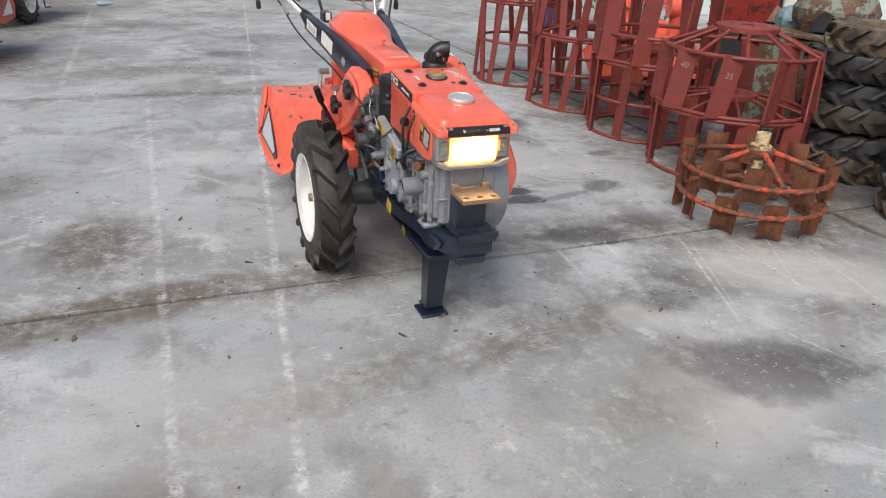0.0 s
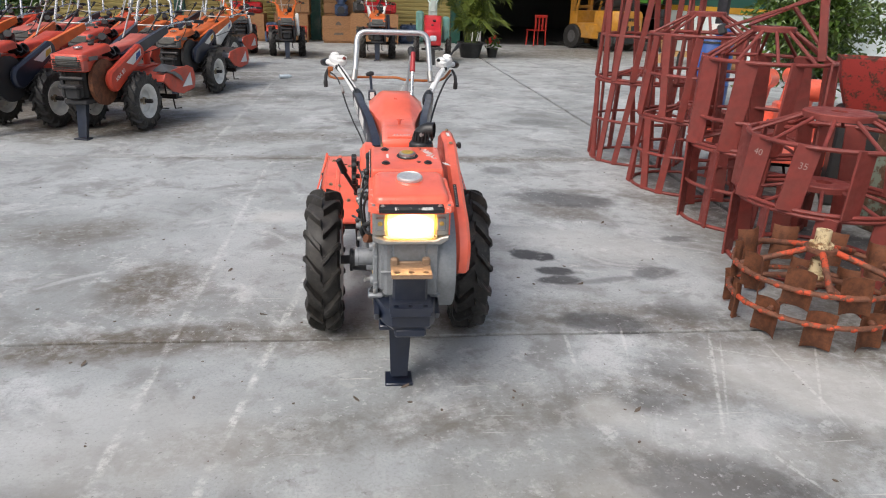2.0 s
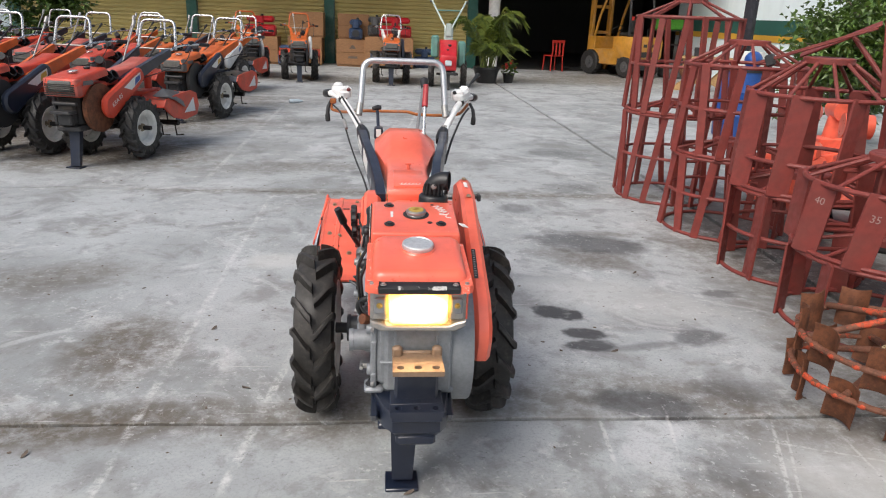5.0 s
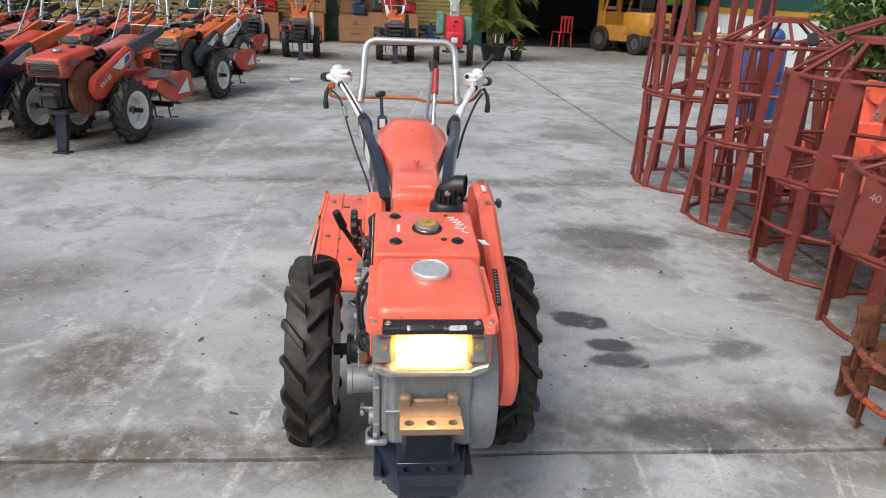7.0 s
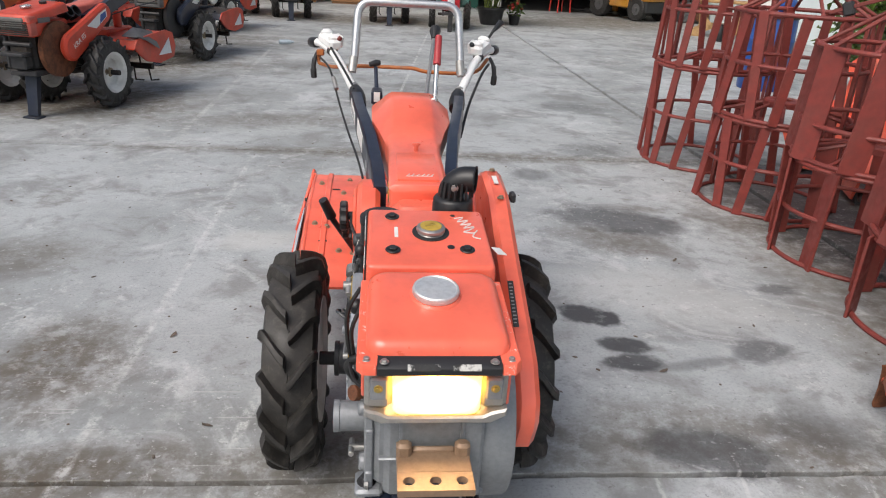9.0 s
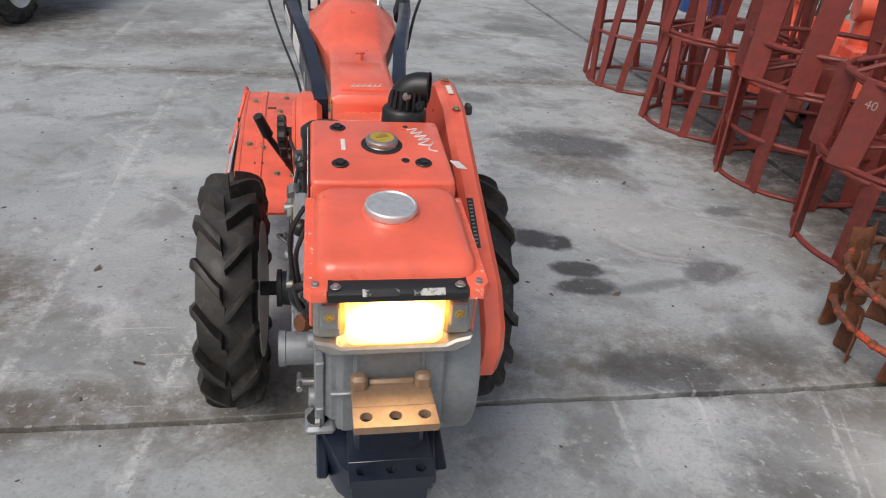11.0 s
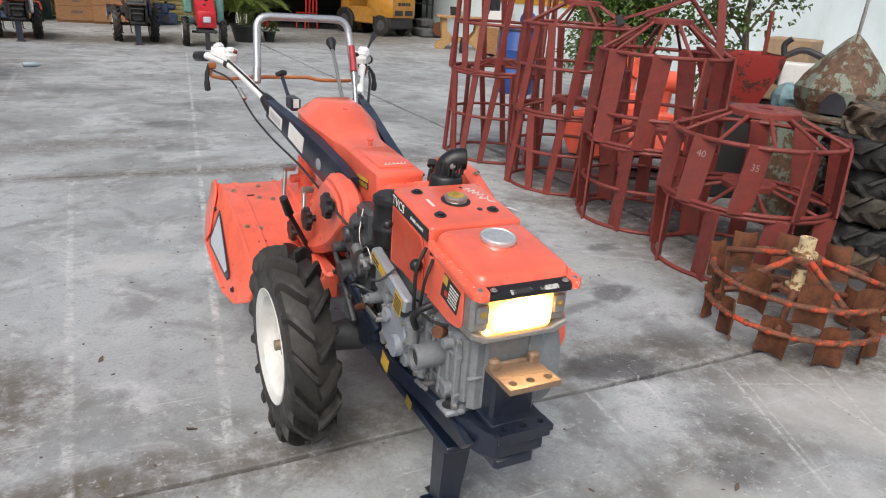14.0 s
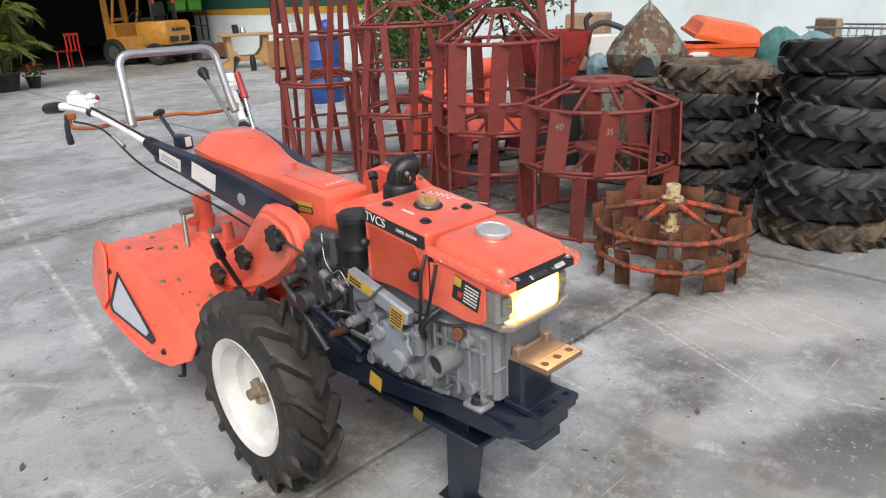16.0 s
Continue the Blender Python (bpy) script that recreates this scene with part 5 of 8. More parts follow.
for s in (-1, 1):
    part("hoop_clamp", joined(rod((s * 0.213, 1.24, 0.99), (s * 0.206, 1.264, 1.045), 0.017, 14), at(bolt(0.007, 0.01), s * 0.225, 1.25, 1.015, 0, s * 90, 0)), ALLOY, hoop)
part("clutch_bar", tube(rounded([(-0.352, 1.47, 1.03), (-0.362, 1.47, 0.985), (-0.30, 1.4, 0.98), (-0.2, 1.335, 1.0), (0.03, 1.335, 1.0), (0.07, 1.335, 0.988), (0.2, 1.335, 0.985), (0.3, 1.4, 0.985), (0.345, 1.46, 1.03)], 0.035, 4), 0.0075, 10), ORANGEROD, tractor, "orange painted control bar")
part("bar_bracket", span(-0.365, -0.335, 1.455, 1.485, 1.015, 1.04, 0.004), ORANGEROD, tractor)
gl = part("gear_lever", rod((0.055, 0.93, 0.95), (0.1, 1.235, 1.145), 0.0075), STEEL, tractor, "steel gear lever with black knob")
part("lever_knob", moved(lathe([(0.01, 0), (0.014, 0.02), (0.022, 0.045), (0.021, 0.058), (0.012, 0.063)], 16), Matrix.Translation((0.097, 1.21, 1.13)) @ Vector((0.045, 0.305, 0.195)).to_track_quat("Z", "Y").to_matrix().to_4x4()), BLACK, gl)
rl = part("tiller_lever", rod((0.082, 0.86, 0.94), (0.09, 0.93, 1.11), 0.0085), CHROME, tractor, "steel lever with red grip")
part("lever_grip", rod((0.0885, 0.915, 1.08), (0.0945, 0.965, 1.17), 0.0135, 12, 0.0115), REDGRIP, rl, "worn red rubber grip")
part("lever_bracket", span(0.05, 0.1, 0.92, 0.96, 0.9, 0.96, 0.004), DARKSTEEL, rl)
tl = part("throttle_lever", rod((-0.115, 1.08, 0.93), (-0.121, 1.19, 1.02), 0.0075), NAVY, tractor, "small navy lever")
part("lever_knob", tube([(-0.145, 1.185, 1.03), (-0.12, 1.193, 1.036), (-0.105, 1.197, 1.036)], [0.009, 0.013, 0.01], 10), BLACK, tl)
part("lever_plate", joined(span(-0.135, -0.095, 1.0, 1.085, 0.915, 0.965, 0.006)), NAVY, tl, "navy lever quadrant")
part("quadrant_label", box(0.022, 0.035, 0.001, 0), PAPER, tl, "white printed label", pose(-0.115, 0.9985, 0.945, 90, 0, 0))
part("side_rod", rod((0.11, 0.5, 0.77), (0.215, 0.5, 0.775), 0.006), BLACKPAINT, tractor, "short black rod")

# control cables
part("control_cable", tube(smooth_path([(-0.35, 1.45, 1.01), (-0.3, 1.3, 0.985), (-0.255, 1.15, 0.88), (-0.215, 0.98, 0.815), (-0.17, 0.76, 0.765), (-0.14, 0.56, 0.71), (-0.12, 0.44, 0.66)]), 0.0042, 8), CABLE, tractor, "black sheathed cable")
part("control_cable", tube(smooth_path([(-0.33, 1.46, 1.09), (-0.28, 1.32, 1.04), (-0.23, 1.2, 0.985), (-0.2, 1.12, 0.95)]), 0.0045, 8), CABLE, tractor, "black sheathed cable")
part("control_cable", tube(smooth_path([(-0.15, 0.37, 0.78), (-0.18, 0.3, 0.74), (-0.16, 0.22, 0.7), (-0.17, 0.12, 0.66), (-0.16, 0.06, 0.64)]), 0.004, 8), CABLE, tractor, "black sheathed cable")
part("control_cable", tube(smooth_path([(0.35, 1.45, 1.01), (0.3, 1.3, 0.985), (0.24, 1.15, 0.9), (0.19, 0.95, 0.82)]), 0.0055, 8), CABLE, tractor, "black sheathed cable")
part("cable_joint", rod((-0.285, 1.25, 0.965), (-0.27, 1.2, 0.93), 0.009), STEEL, tractor)

# tiller gear housing with knobs
house = [(0.36, 0.83), (0.27, 0.80), (0.235, 0.74), (0.25, 0.68), (0.4, 0.56), (0.62, 0.46), (0.8, 0.43), (0.88, 0.46), (0.88, 0.53), (0.8, 0.57), (0.62, 0.66), (0.5, 0.78), (0.43, 0.83)]
house = [(0.5 + (y - 0.5) * 0.95, 0.63 + (z - 0.63) * 0.94) for y, z in house]
house = [(v.x, v.y) for v in smooth_path([(y, z, 0) for y, z in house + house[:1]], 4)[:-1]]
hs = part("tiller_housing", joined(side(house, -0.165, -0.1, 0.014), side([(0.5 + (y - 0.5) * 0.9, 0.64 + (z - 0.64) * 0.86) for y, z in house], -0.176, -0.16, 0.008)), RED, tractor, "orange-red gear housing")
for x, y, z in ((-0.19, 0.324, 0.744), (-0.195, 0.53, 0.634), (-0.19, 0.745, 0.52)):
    part("star_knob", moved(star_knob(), Matrix.Translation((x, y, z)) @ pose(0, 0, 0, 0, -90, 0)), BLACK, hs, "black star knob")
sl = part("stand_lever", rod((-0.14, 0.66, 0.43), (-0.262, 0.575, 0.655), 0.0095), BLACKPAINT, tractor, "black lever with rubber grip")
part("lever_grip", rod((-0.252, 0.582, 0.64), (-0.278, 0.562, 0.705), 0.0165, 12, 0.0145), BLACK, sl)
part("link_plate", joined(span(-0.165, -0.11, 0.44, 0.7, 0.36, 0.46, 0.01), rod((-0.19, 0.66, 0.44), (-0.12, 0.66, 0.44), 0.025, 14), rod((-0.18, 0.52, 0.4), (-0.12, 0.52, 0.4), 0.02, 12)), RED, tractor, "red linkage bracket")
part("link_pin", rod((-0.2, 0.58, 0.39), (-0.13, 0.58, 0.43), 0.014), DARKSTEEL, tractor)

# rotary tiller cover behind the wheels
prof = [(0.6, 0.38), (0.68, 0.425), (0.85, 0.48), (1.05, 0.525), (1.22, 0.55), (1.33, 0.545), (1.37, 0.5)]
rings = [[(-0.365, y, z), (0.365, y, z), (0.365, y, z - 0.008), (-0.365, y, z - 0.008)] for y, z in prof]
tc = part("tiller_cover", loft(rings), RED, tractor, "orange-red pressed tiller cover")
for x in (-0.3, -0.13, 0.13, 0.3):
    part("cover_rib", loft([[(x - 0.012, y, z), (x + 0.012, y, z), (x + 0.008, y, z + 0.006), (x - 0.008, y, z + 0.006)] for y, z in prof[1:6]]), RED, tc)
part("raised_plate", loft([[(-0.1, y, z), (0.1, y, z), (0.095, y, z + 0.01), (-0.095, y, z + 0.01)] for y, z in prof[1:6]]), RED, tc)
for x, y in ((-0.33, 1.2), (-0.22, 1.24), (-0.24, 1.12), (-0.19, 1.1), (-0.335, 0.9), (-0.29, 0.88), (-0.24, 0.75), (-0.19, 0.74), (-0.3, 0.72), (0.33, 1.2), (0.24, 1.1), (0.3, 0.9), (0.2, 0.75)):
    z = np.interp(y, [p[0] for p in prof], [p[1] for p in prof])
    part("cover_bolt", at(bolt(0.0078, 0.009), x, y, float(z) + 0.001, 12, 0, 0), HUBMETAL, tc)
for x, y in ((-0.27, 1.15), (-0.3, 0.8)):
    part("cover_slot", at(box(0.03, 0.006, 0.004, 0), x, y, float(np.interp(y, [p[0] for p in prof], [p[1] for p in prof])) + 0.001, 12, 0, 0), INK, tc)


def leaning(shape, s, off):
    """A side part set against the edge of the cover and leaning outwards towards its foot."""
    ys, zs = [p[0] for p in prof], [p[1] for p in prof]
    return [(s * (0.357 + off + v[0] + max(0.0, float(np.interp(v[1], ys, zs)) - v[2]) * 0.3), v[1], v[2]) for v in shape[0]], shape[1]


for s in (-1, 1):
    plate = [(y, z + 0.003) for y, z in prof[:6]] + [(1.365, 0.45), (1.35, 0.36), (1.28, 0.315), (1.05, 0.275), (0.86, 0.25), (0.72, 0.262), (0.62, 0.31)]
    sp = part("side_plate", leaning(side(plate, 0, 0.012, 0.004), s, 0.0), RED, tc, "orange-red side plate")
    part("plate_flange", leaning(joined(*[tube([(0.004, y, z) for y, z in plate[5:]], 0.006, 6)]), s, 0.01), RED, sp)
    for size, mat, off in ((1.0, NAVY, 0.0135), (0.8, SILVER, 0.0155)):
        c = (1.07, 0.378)
        tri = [(c[0] + (y - c[0]) * size, c[1] + (z - c[1]) * size) for y, z in ((1.185, 0.475), (1.215, 0.345), (1.19, 0.325), (0.86, 0.295), (0.845, 0.315))]
        part("reflector" if size < 1 else "reflector_border", leaning(side(tri, 0, 0.002, 0), s, off), mat, sp, "silver triangular reflector" if size < 1 else "")
    for y, z in ((1.25, 0.46), (0.78, 0.29)):
        x = leaning(([(0.013, y, z)], []), s, 0.0)[0][0][0]
        part("plate_bolt", at(bolt(0.0085, 0.009), x, y, z, 0, s * 90, 0), DARKSTEEL, sp)
    rear = [(1.37, 0.34), (1.42, 0.37), (1.45, 0.46), (1.43, 0.53), (1.36, 0.56), (1.3, 0.52), (1.22, 0.36), (1.25, 0.32)]
    part("rear_flap", leaning(side(rear, 0, 0.012, 0.004), s, 0.014), RED, tc, "red rounded end flap")
blades = []
for i in range(7):
    x = -0.3 + 0.1 * i
    for k in range(3):
        a = radians(120 * k + 37 * i)
        p = [(x, 1.0 + r * math.cos(a + b), 0.24 + r * math.sin(a + b)) for r, b in ((0.03, 0), (0.12, 0.05), (0.17, 0.3), (0.19, 0.6))]
        blades.append(tube(p, [0.01, 0.01, 0.009, 0.005], 5))
part("tiller_rotor", joined(rod((-0.33, 1.0, 0.24), (0.33, 1.0, 0.24), 0.03, 14), *blades), DARKSTEEL, tractor, "dark tiller shaft with curved blades")
mast = part("depth_mast", joined(rod((-0.03, 1.16, 0.53), (-0.03, 1.16, 0.70), 0.036, 18), rod((-0.03, 1.16, 0.59), (-0.03, 1.16, 0.62), 0.042, 18), rod((-0.1, 1.14, 0.605), (-0.03, 1.16, 0.605), 0.018, 12), span(-0.07, 0.05, 0.95, 1.2, 0.5, 0.56, 0.012)), RED, tractor, "orange-red depth control mast")
part("crank", joined(rod((-0.14, 1.12, 0.66), (-0.09, 1.12, 0.66), 0.016, 12), rod((-0.13, 1.12, 0.66), (-0.15, 1.08, 0.53), 0.009), rod((-0.15, 1.08, 0.52), (-0.15, 1.07, 0.5), 0.013)), STEEL, mast)
part("crank", joined(rod((-0.1, 0.98, 0.60), (-0.04, 0.98, 0.60), 0.014, 12), rod((-0.09, 0.98, 0.60), (-0.105, 0.93, 0.50), 0.009)), STEEL, mast)
part("mast_cap", joined(rod((-0.03, 0.98, 0.55), (-0.03, 0.98, 0.625), 0.03, 14, 0.024)), RED, mast)
part("support_beam", joined(span(-0.06, 0.06, 0.44, 1.15, 0.42, 0.5, 0.012)), RED, tractor, "red beam to the tiller")
# ---- stacked cage wheels ----
CHALK = plain("smeared_chalk", (0.42, 0.3, 0.27), 0.8, 0.5, 60)


def cage_wheel(name, label, m, r, h, bars_n, width, lean, mids, hub_up=0.12, hub_r=0.16, spokes=8, twist=22):
    """A field cage wheel lying on its side: rings joined by slanting flat bars, with spokes up to a hub plate."""
    cage = thing(name, label, "cage wheel", m, "stacked cage wheels")
    for z, rr in [(0.012, r), (h - 0.012, r)] + [(h * f, r * 1.0) for f in mids]:
        part("hoop_ring", hoop_ring(rr, 0.013, z, 44, 8), OXIDE, cage)
    bar_me = mesh_of("bar", box(width, 0.014 if width > 0.08 else 0.022, h, 0.002), OXIDE, 30)
    for i in range(bars_n):
        a = 6.283185 * i / bars_n
        part("bar", bar_me, None, cage, m=pose((r + 0.004) * math.cos(a), (r + 0.004) * math.sin(a), h / 2, 0, 0, math.degrees(a) + 90) @ pose(0, 0, 0, 0, lean * ((1.0, -0.45, 0.7) if twist == 22 else (1.0, 0.5, 0.8))[i % 3], twist))
    spoke_me = mesh_of("spoke", rod((r * 0.97, 0, h - 0.012), (hub_r * 0.85, 0, h + hub_up - 0.02), 0.011, 8), OXIDE, 30)
    for i in range(spokes):
        part("spoke", spoke_me, None, cage, m=pose(0, 0, 0, 0, 0, 360 * i / spokes + 11))
    part("hub_plate", at(ring_lathe([(0.045, 0), (hub_r, 0), (hub_r, 0.03), (hub_r - 0.006, 0.036), (0.045, 0.036)], 28), 0, 0, h + hub_up - 0.036), OXIDE, cage, "round red hub plate")
    return cage


TALL = "tall red-oxide cage wheel with slanting flat bars"
WIDE = "red-oxide cage wheel with broad slanting paddles"
AX, AY = 2.44, 3.74
cage_wheel("cage_wheel", TALL + " on the concrete", pose(AX, AY, 0), 0.42, 0.75, 14, 0.05, 8, (0.52,), 0.1, 0.13)
cage_wheel("cage_wheel", TALL + " stacked on another", pose(AX + 0.01, AY, 0.75, 0, 0, 9), 0.42, 0.78, 14, 0.05, 7, (0.5,), 0.14, 0.13)
BX, BY = 2.48, 2.735
cage_wheel("cage_wheel", TALL + " on the concrete", pose(BX, BY, 0, 0, 0, 4), 0.41, 0.58, 13, 0.055, 9, (0.52,), 0.1, 0.13)
cage_wheel("cage_wheel", TALL + " stacked on another", pose(BX, BY - 0.01, 0.58, 0, 0, 15), 0.405, 0.64, 13, 0.055, 8, (0.52,), 0.16, 0.14)
CX, CY = 2.515, 1.83
cage_wheel("cage_wheel", WIDE + " on the concrete", pose(CX, CY, 0, 0, 0, 8), 0.412, 0.536, 9, 0.11, 4, (0.5,), 0.1, 0.15, 8, -34)
cage_wheel("cage_wheel", WIDE + " stacked on another", pose(CX, CY, 0.536, 0, 0, 22), 0.41, 0.58, 9, 0.12, 6, (0.33,), 0.2, 0.14, 10, 30)
DX, DY = 2.5, 0.98
cage_wheel("cage_wheel", WIDE + " on the concrete", pose(DX, DY, 0, 0, 0, 0), 0.455, 0.4, 9, 0.115, 4, (), 0.09, 0.15, 8, -34)
d2 = cage_wheel("cage_wheel", WIDE + " and chalk numbers", pose(DX, DY, 0.4, 0, 0, 3), 0.455, 0.37, 10, 0.125, 8, (), 0.13, 0.19, 10, 30)
for words, i, z in (("40", 5, 0.09), ("35", 6, 0.07)):
    a = 6.283185 * i / 10
    face = pose(0.459 * math.cos(a), 0.459 * math.sin(a), 0.185, 0, 0, math.degrees(a) + 90) @ pose(0, 0, 0, 0, 8 * (1.0, 0.5, 0.8)[i % 3], 30)
    lettering("chalk_number", words, 0.05, CHALK, d2, face @ pose(0, -0.0085, z, 90, 0, 0), "white chalk number")

bar_frame = thing("bar_frame", "bent red-oxide bar frame lying on a stacked cage wheel", "metal frame", pose(CX, CY, 0, 0, 0, -45))
part("long_bar", moved(box(0.66, 0.03, 0.02, 0.003), pose(-0.085, -0.06, 1.372, 0, -21, 0)), OXIDE, bar_frame)
part("flat_bar", moved(box(0.44, 0.07, 0.012, 0.003), pose(0.03, 0.02, 1.415, 20, -27, 0)), OXIDE, bar_frame)
part("post", moved(box(0.05, 0.03, 0.44, 0.003), pose(0.295, 0.0, 1.335, 0, -8, 0)), OXIDE, bar_frame)
part("strut", rod((0.1, 0.0, 1.44), (0.31, 0.0, 1.2), 0.014, 8), OXIDE, bar_frame)
part("clamp", moved(box(0.05, 0.05, 0.07, 0.008), pose(-0.31, -0.06, 1.28, 0, -21, 0)), DARKSTEEL, bar_frame)

# ---- rusty paddle wheel lying on the concrete ----


def paddle_wheel(m):
    w = thing("paddle_wheel", "rusty orange iron paddle wheel lying on the concrete", "paddle wheel", m)
    r = 0.37
    for z in (0.13, 0.275):
        part("hoop_ring", hoop_ring(r, 0.013, z, 40, 8), RUSTPAINT, w)
    me_u = mesh_of("paddle", loft([[(x, 0.032 * math.cos(x * 24) + dy, z) for x in (-0.062, -0.04, -0.02, 0, 0.02, 0.04, 0.062)] + [(x, 0.032 * math.cos(x * 24) + dy + 0.005, z) for x in (0.062, 0.04, 0.02, 0, -0.02, -0.04, -0.062)] for z, dy in ((-0.085, 0.006), (-0.075, 0.0), (0.0, 0.004), (0.08, 0.0), (0.092, -0.004))]), RUST, 40)
    for i in range(10):
        for z, off in ((0.275, 0.0), (0.1, 0.5)):
            a = 6.283185 * (i + off) / 10
            part("paddle", me_u, None, w, m=pose((r + 0.004) * math.cos(a), (r + 0.004) * math.sin(a), z, 0, 0, math.degrees(a) + 82 + 9 * math.sin(5 * i + z * 30)) @ pose(0, 0, 0, 7 * math.sin(3.1 * i), 6 * math.cos(2.3 * i), 0))
    nub = mesh_of("weld_knob", scaled(ball(1.0, 8), 0.024, 0.017, 0.015), RUSTPAINT)
    for i in range(48):
        a = 6.283185 * i / 48
        part("weld_knob", nub, None, w, m=pose(r * math.cos(a), r * math.sin(a), (0.13, 0.275)[i % 2], 0, 0, math.degrees(a) + 80))
    for i in range(5):
        a = 72 * i + 20
        part("spoke", rod((0.06, 0, 0.37), (r, 0, 0.285), 0.015, 10), RUSTPAINT, w, m=pose(0, 0, 0, 0, 0, a))
        part("spoke", rod((0.06, 0, 0.22), (r, 0, 0.14), 0.015, 10), RUSTPAINT, w, m=pose(0, 0, 0, 0, 0, a + 36))
    for z in (0.2, 0.36):
        part("hub_flange", at(cyl(0.075, 0.022, 24), 0, 0, z), RUSTPAINT, w)
    part("hub", joined(at(cyl(0.055, 0.02, 20), 0, 0, 0.38), at(ring_lathe([(0.022, 0), (0.034, 0), (0.036, 0.07), (0.022, 0.07)], 20), 0, 0, 0.395), at(bolt(0.009), 0.04, 0, 0.4), at(bolt(0.009), -0.03, 0.03, 0.4), at(bolt(0.009), -0.02, -0.035, 0.4), rod((0.034, 0, 0.43), (0.042, 0, 0.43), 0.008)), CREAM, w, "cream painted hub")
    part("lower_hub", joined(at(cyl(0.05, 0.02, 20), 0, 0, 0.222), at(cyl(0.03, 0.08, 16), 0, 0, 0.24)), CREAM, w, "cream painted hub")
    return w


paddle_wheel(pose(2.0, 0.2, 0, 0, 0, 10))

# ---- tyre stacks ----
def dusty_rubber(name, tint, amount):
    n = Nodes(name)
    c = n.mix(n.ramp(n.noise(6, 6, 0.7), 0.35, 0.75), (0.011, 0.011, 0.012), (0.036, 0.034, 0.032))
    c = n.mix(n.math("MULTIPLY", n.ramp(n.noise(9, 7, 0.75), 0.36, 0.62), amount), c, tint)
    return n.done(c, 0.65, 0.0, n.noise(90, 6), 0.25, 0.003, spec=0.35)


CLAYED = dusty_rubber("clay_dusted_rubber", (0.17, 0.125, 0.08), 0.85)
GREYED = dusty_rubber("grey_dusted_rubber", (0.1, 0.1, 0.1), 0.6)
BIG_TYRE = mesh_of("tyre", tyre_shape(0.345, 0.17, 0.165, 13, 0.036), RUBBER, 32)
WIDE_TYRE = mesh_of("tyre", tyre_shape(0.36, 0.18, 0.17, 14, 0.034), RUBBER, 32)


def recoated(me, mat):
    other = me.copy()
    other.materials.clear()
    other.materials.append(mat)
    return other


BIG_TYRES = [BIG_TYRE, recoated(BIG_TYRE, CLAYED), recoated(BIG_TYRE, GREYED)]
WIDE_TYRES = [WIDE_TYRE, recoated(WIDE_TYRE, CLAYED), recoated(WIDE_TYRE, GREYED)]


def tyre_stack(x, y, kinds, n, h, wobble, seed, label, coats):
    rnd = random.Random(seed)
    z = 0.0
    for i in range(n):
        hh = h * rnd.uniform(0.9, 1.03)
        c = int(coats[i])
        solid("tyre", kinds[c], None, ("dry ", "brown clay-", "grey ")[c] + label, "tyre", pose(x + rnd.uniform(-wobble, wobble), y + rnd.uniform(-wobble, wobble), z + hh / 2, rnd.uniform(-3.5, 3.5), rnd.uniform(-3.5, 3.5), rnd.uniform(0, 360)), "stacked farm tyres")
        z += hh * 0.985


tyre_stack(3.28, 0.67, BIG_TYRES, 6, 0.165, 0.045, 3, "dusty black lugged farm tyre in a stack", "120201")
tyre_stack(3.06, -0.22, WIDE_TYRES, 7, 0.166, 0.045, 5, "dusty black lugged farm tyre in a tall stack", "1020200")
tyre_stack(3.2, -1.0, BIG_TYRES, 6, 0.165, 0.03, 8, "dusty black lugged farm tyre in a stack", "021020")
tyre_stack(4.12, 0.3, WIDE_TYRES, 5, 0.17, 0.03, 9, "dusty lugged farm tyre at the back of the stacks", "02020")
# ---- parked walking tractors ----
OLDRED = painted("grimy_red_enamel", (0.56, 0.055, 0.024), 0.4, 0.62, (0.1, 0.06, 0.045), (0.12, 0.07, 0.05), 0.5)
OLDORANGE = painted("grimy_orange_enamel", (0.62, 0.12, 0.016), 0.45, 0.62, (0.1, 0.06, 0.04), (0.13, 0.09, 0.06), 0.6)
UNLIT = plain("unlit_lamp_glass", (0.12, 0.12, 0.11), 0.12, 0.2)
PALEGREEN = painted("chalky_green_enamel", (0.42, 0.5, 0.46), 0.5, 0.64)
PINKHOOD = painted("sun_bleached_red_enamel", (0.5, 0.11, 0.08), 0.55, 0.64, (0.2, 0.12, 0.09), dusty=0.35)
GREENPAINT = painted("sea_green_enamel", (0.12, 0.27, 0.23), 0.4, 0.68)
MUD = rust_material("dried_mud_on_iron", (0.034, 0.026, 0.02), (0.016, 0.0155, 0.015), 0.5)
MESHES = {}


def shared(key, make, material, smooth=38):
    k = (key, material.name)
    if k not in MESHES:
        MESHES[k] = mesh_of(key, make(), material, smooth)
    return MESHES[k]


def old_hood():
    return joined(sheet_box(0.165, -0.54, -0.02, 0.86, 0.93, 0.07, 0.03, 0.03, 0.01), span(-0.155, 0.155, -0.5, -0.04, 0.68, 0.8, 0.015))


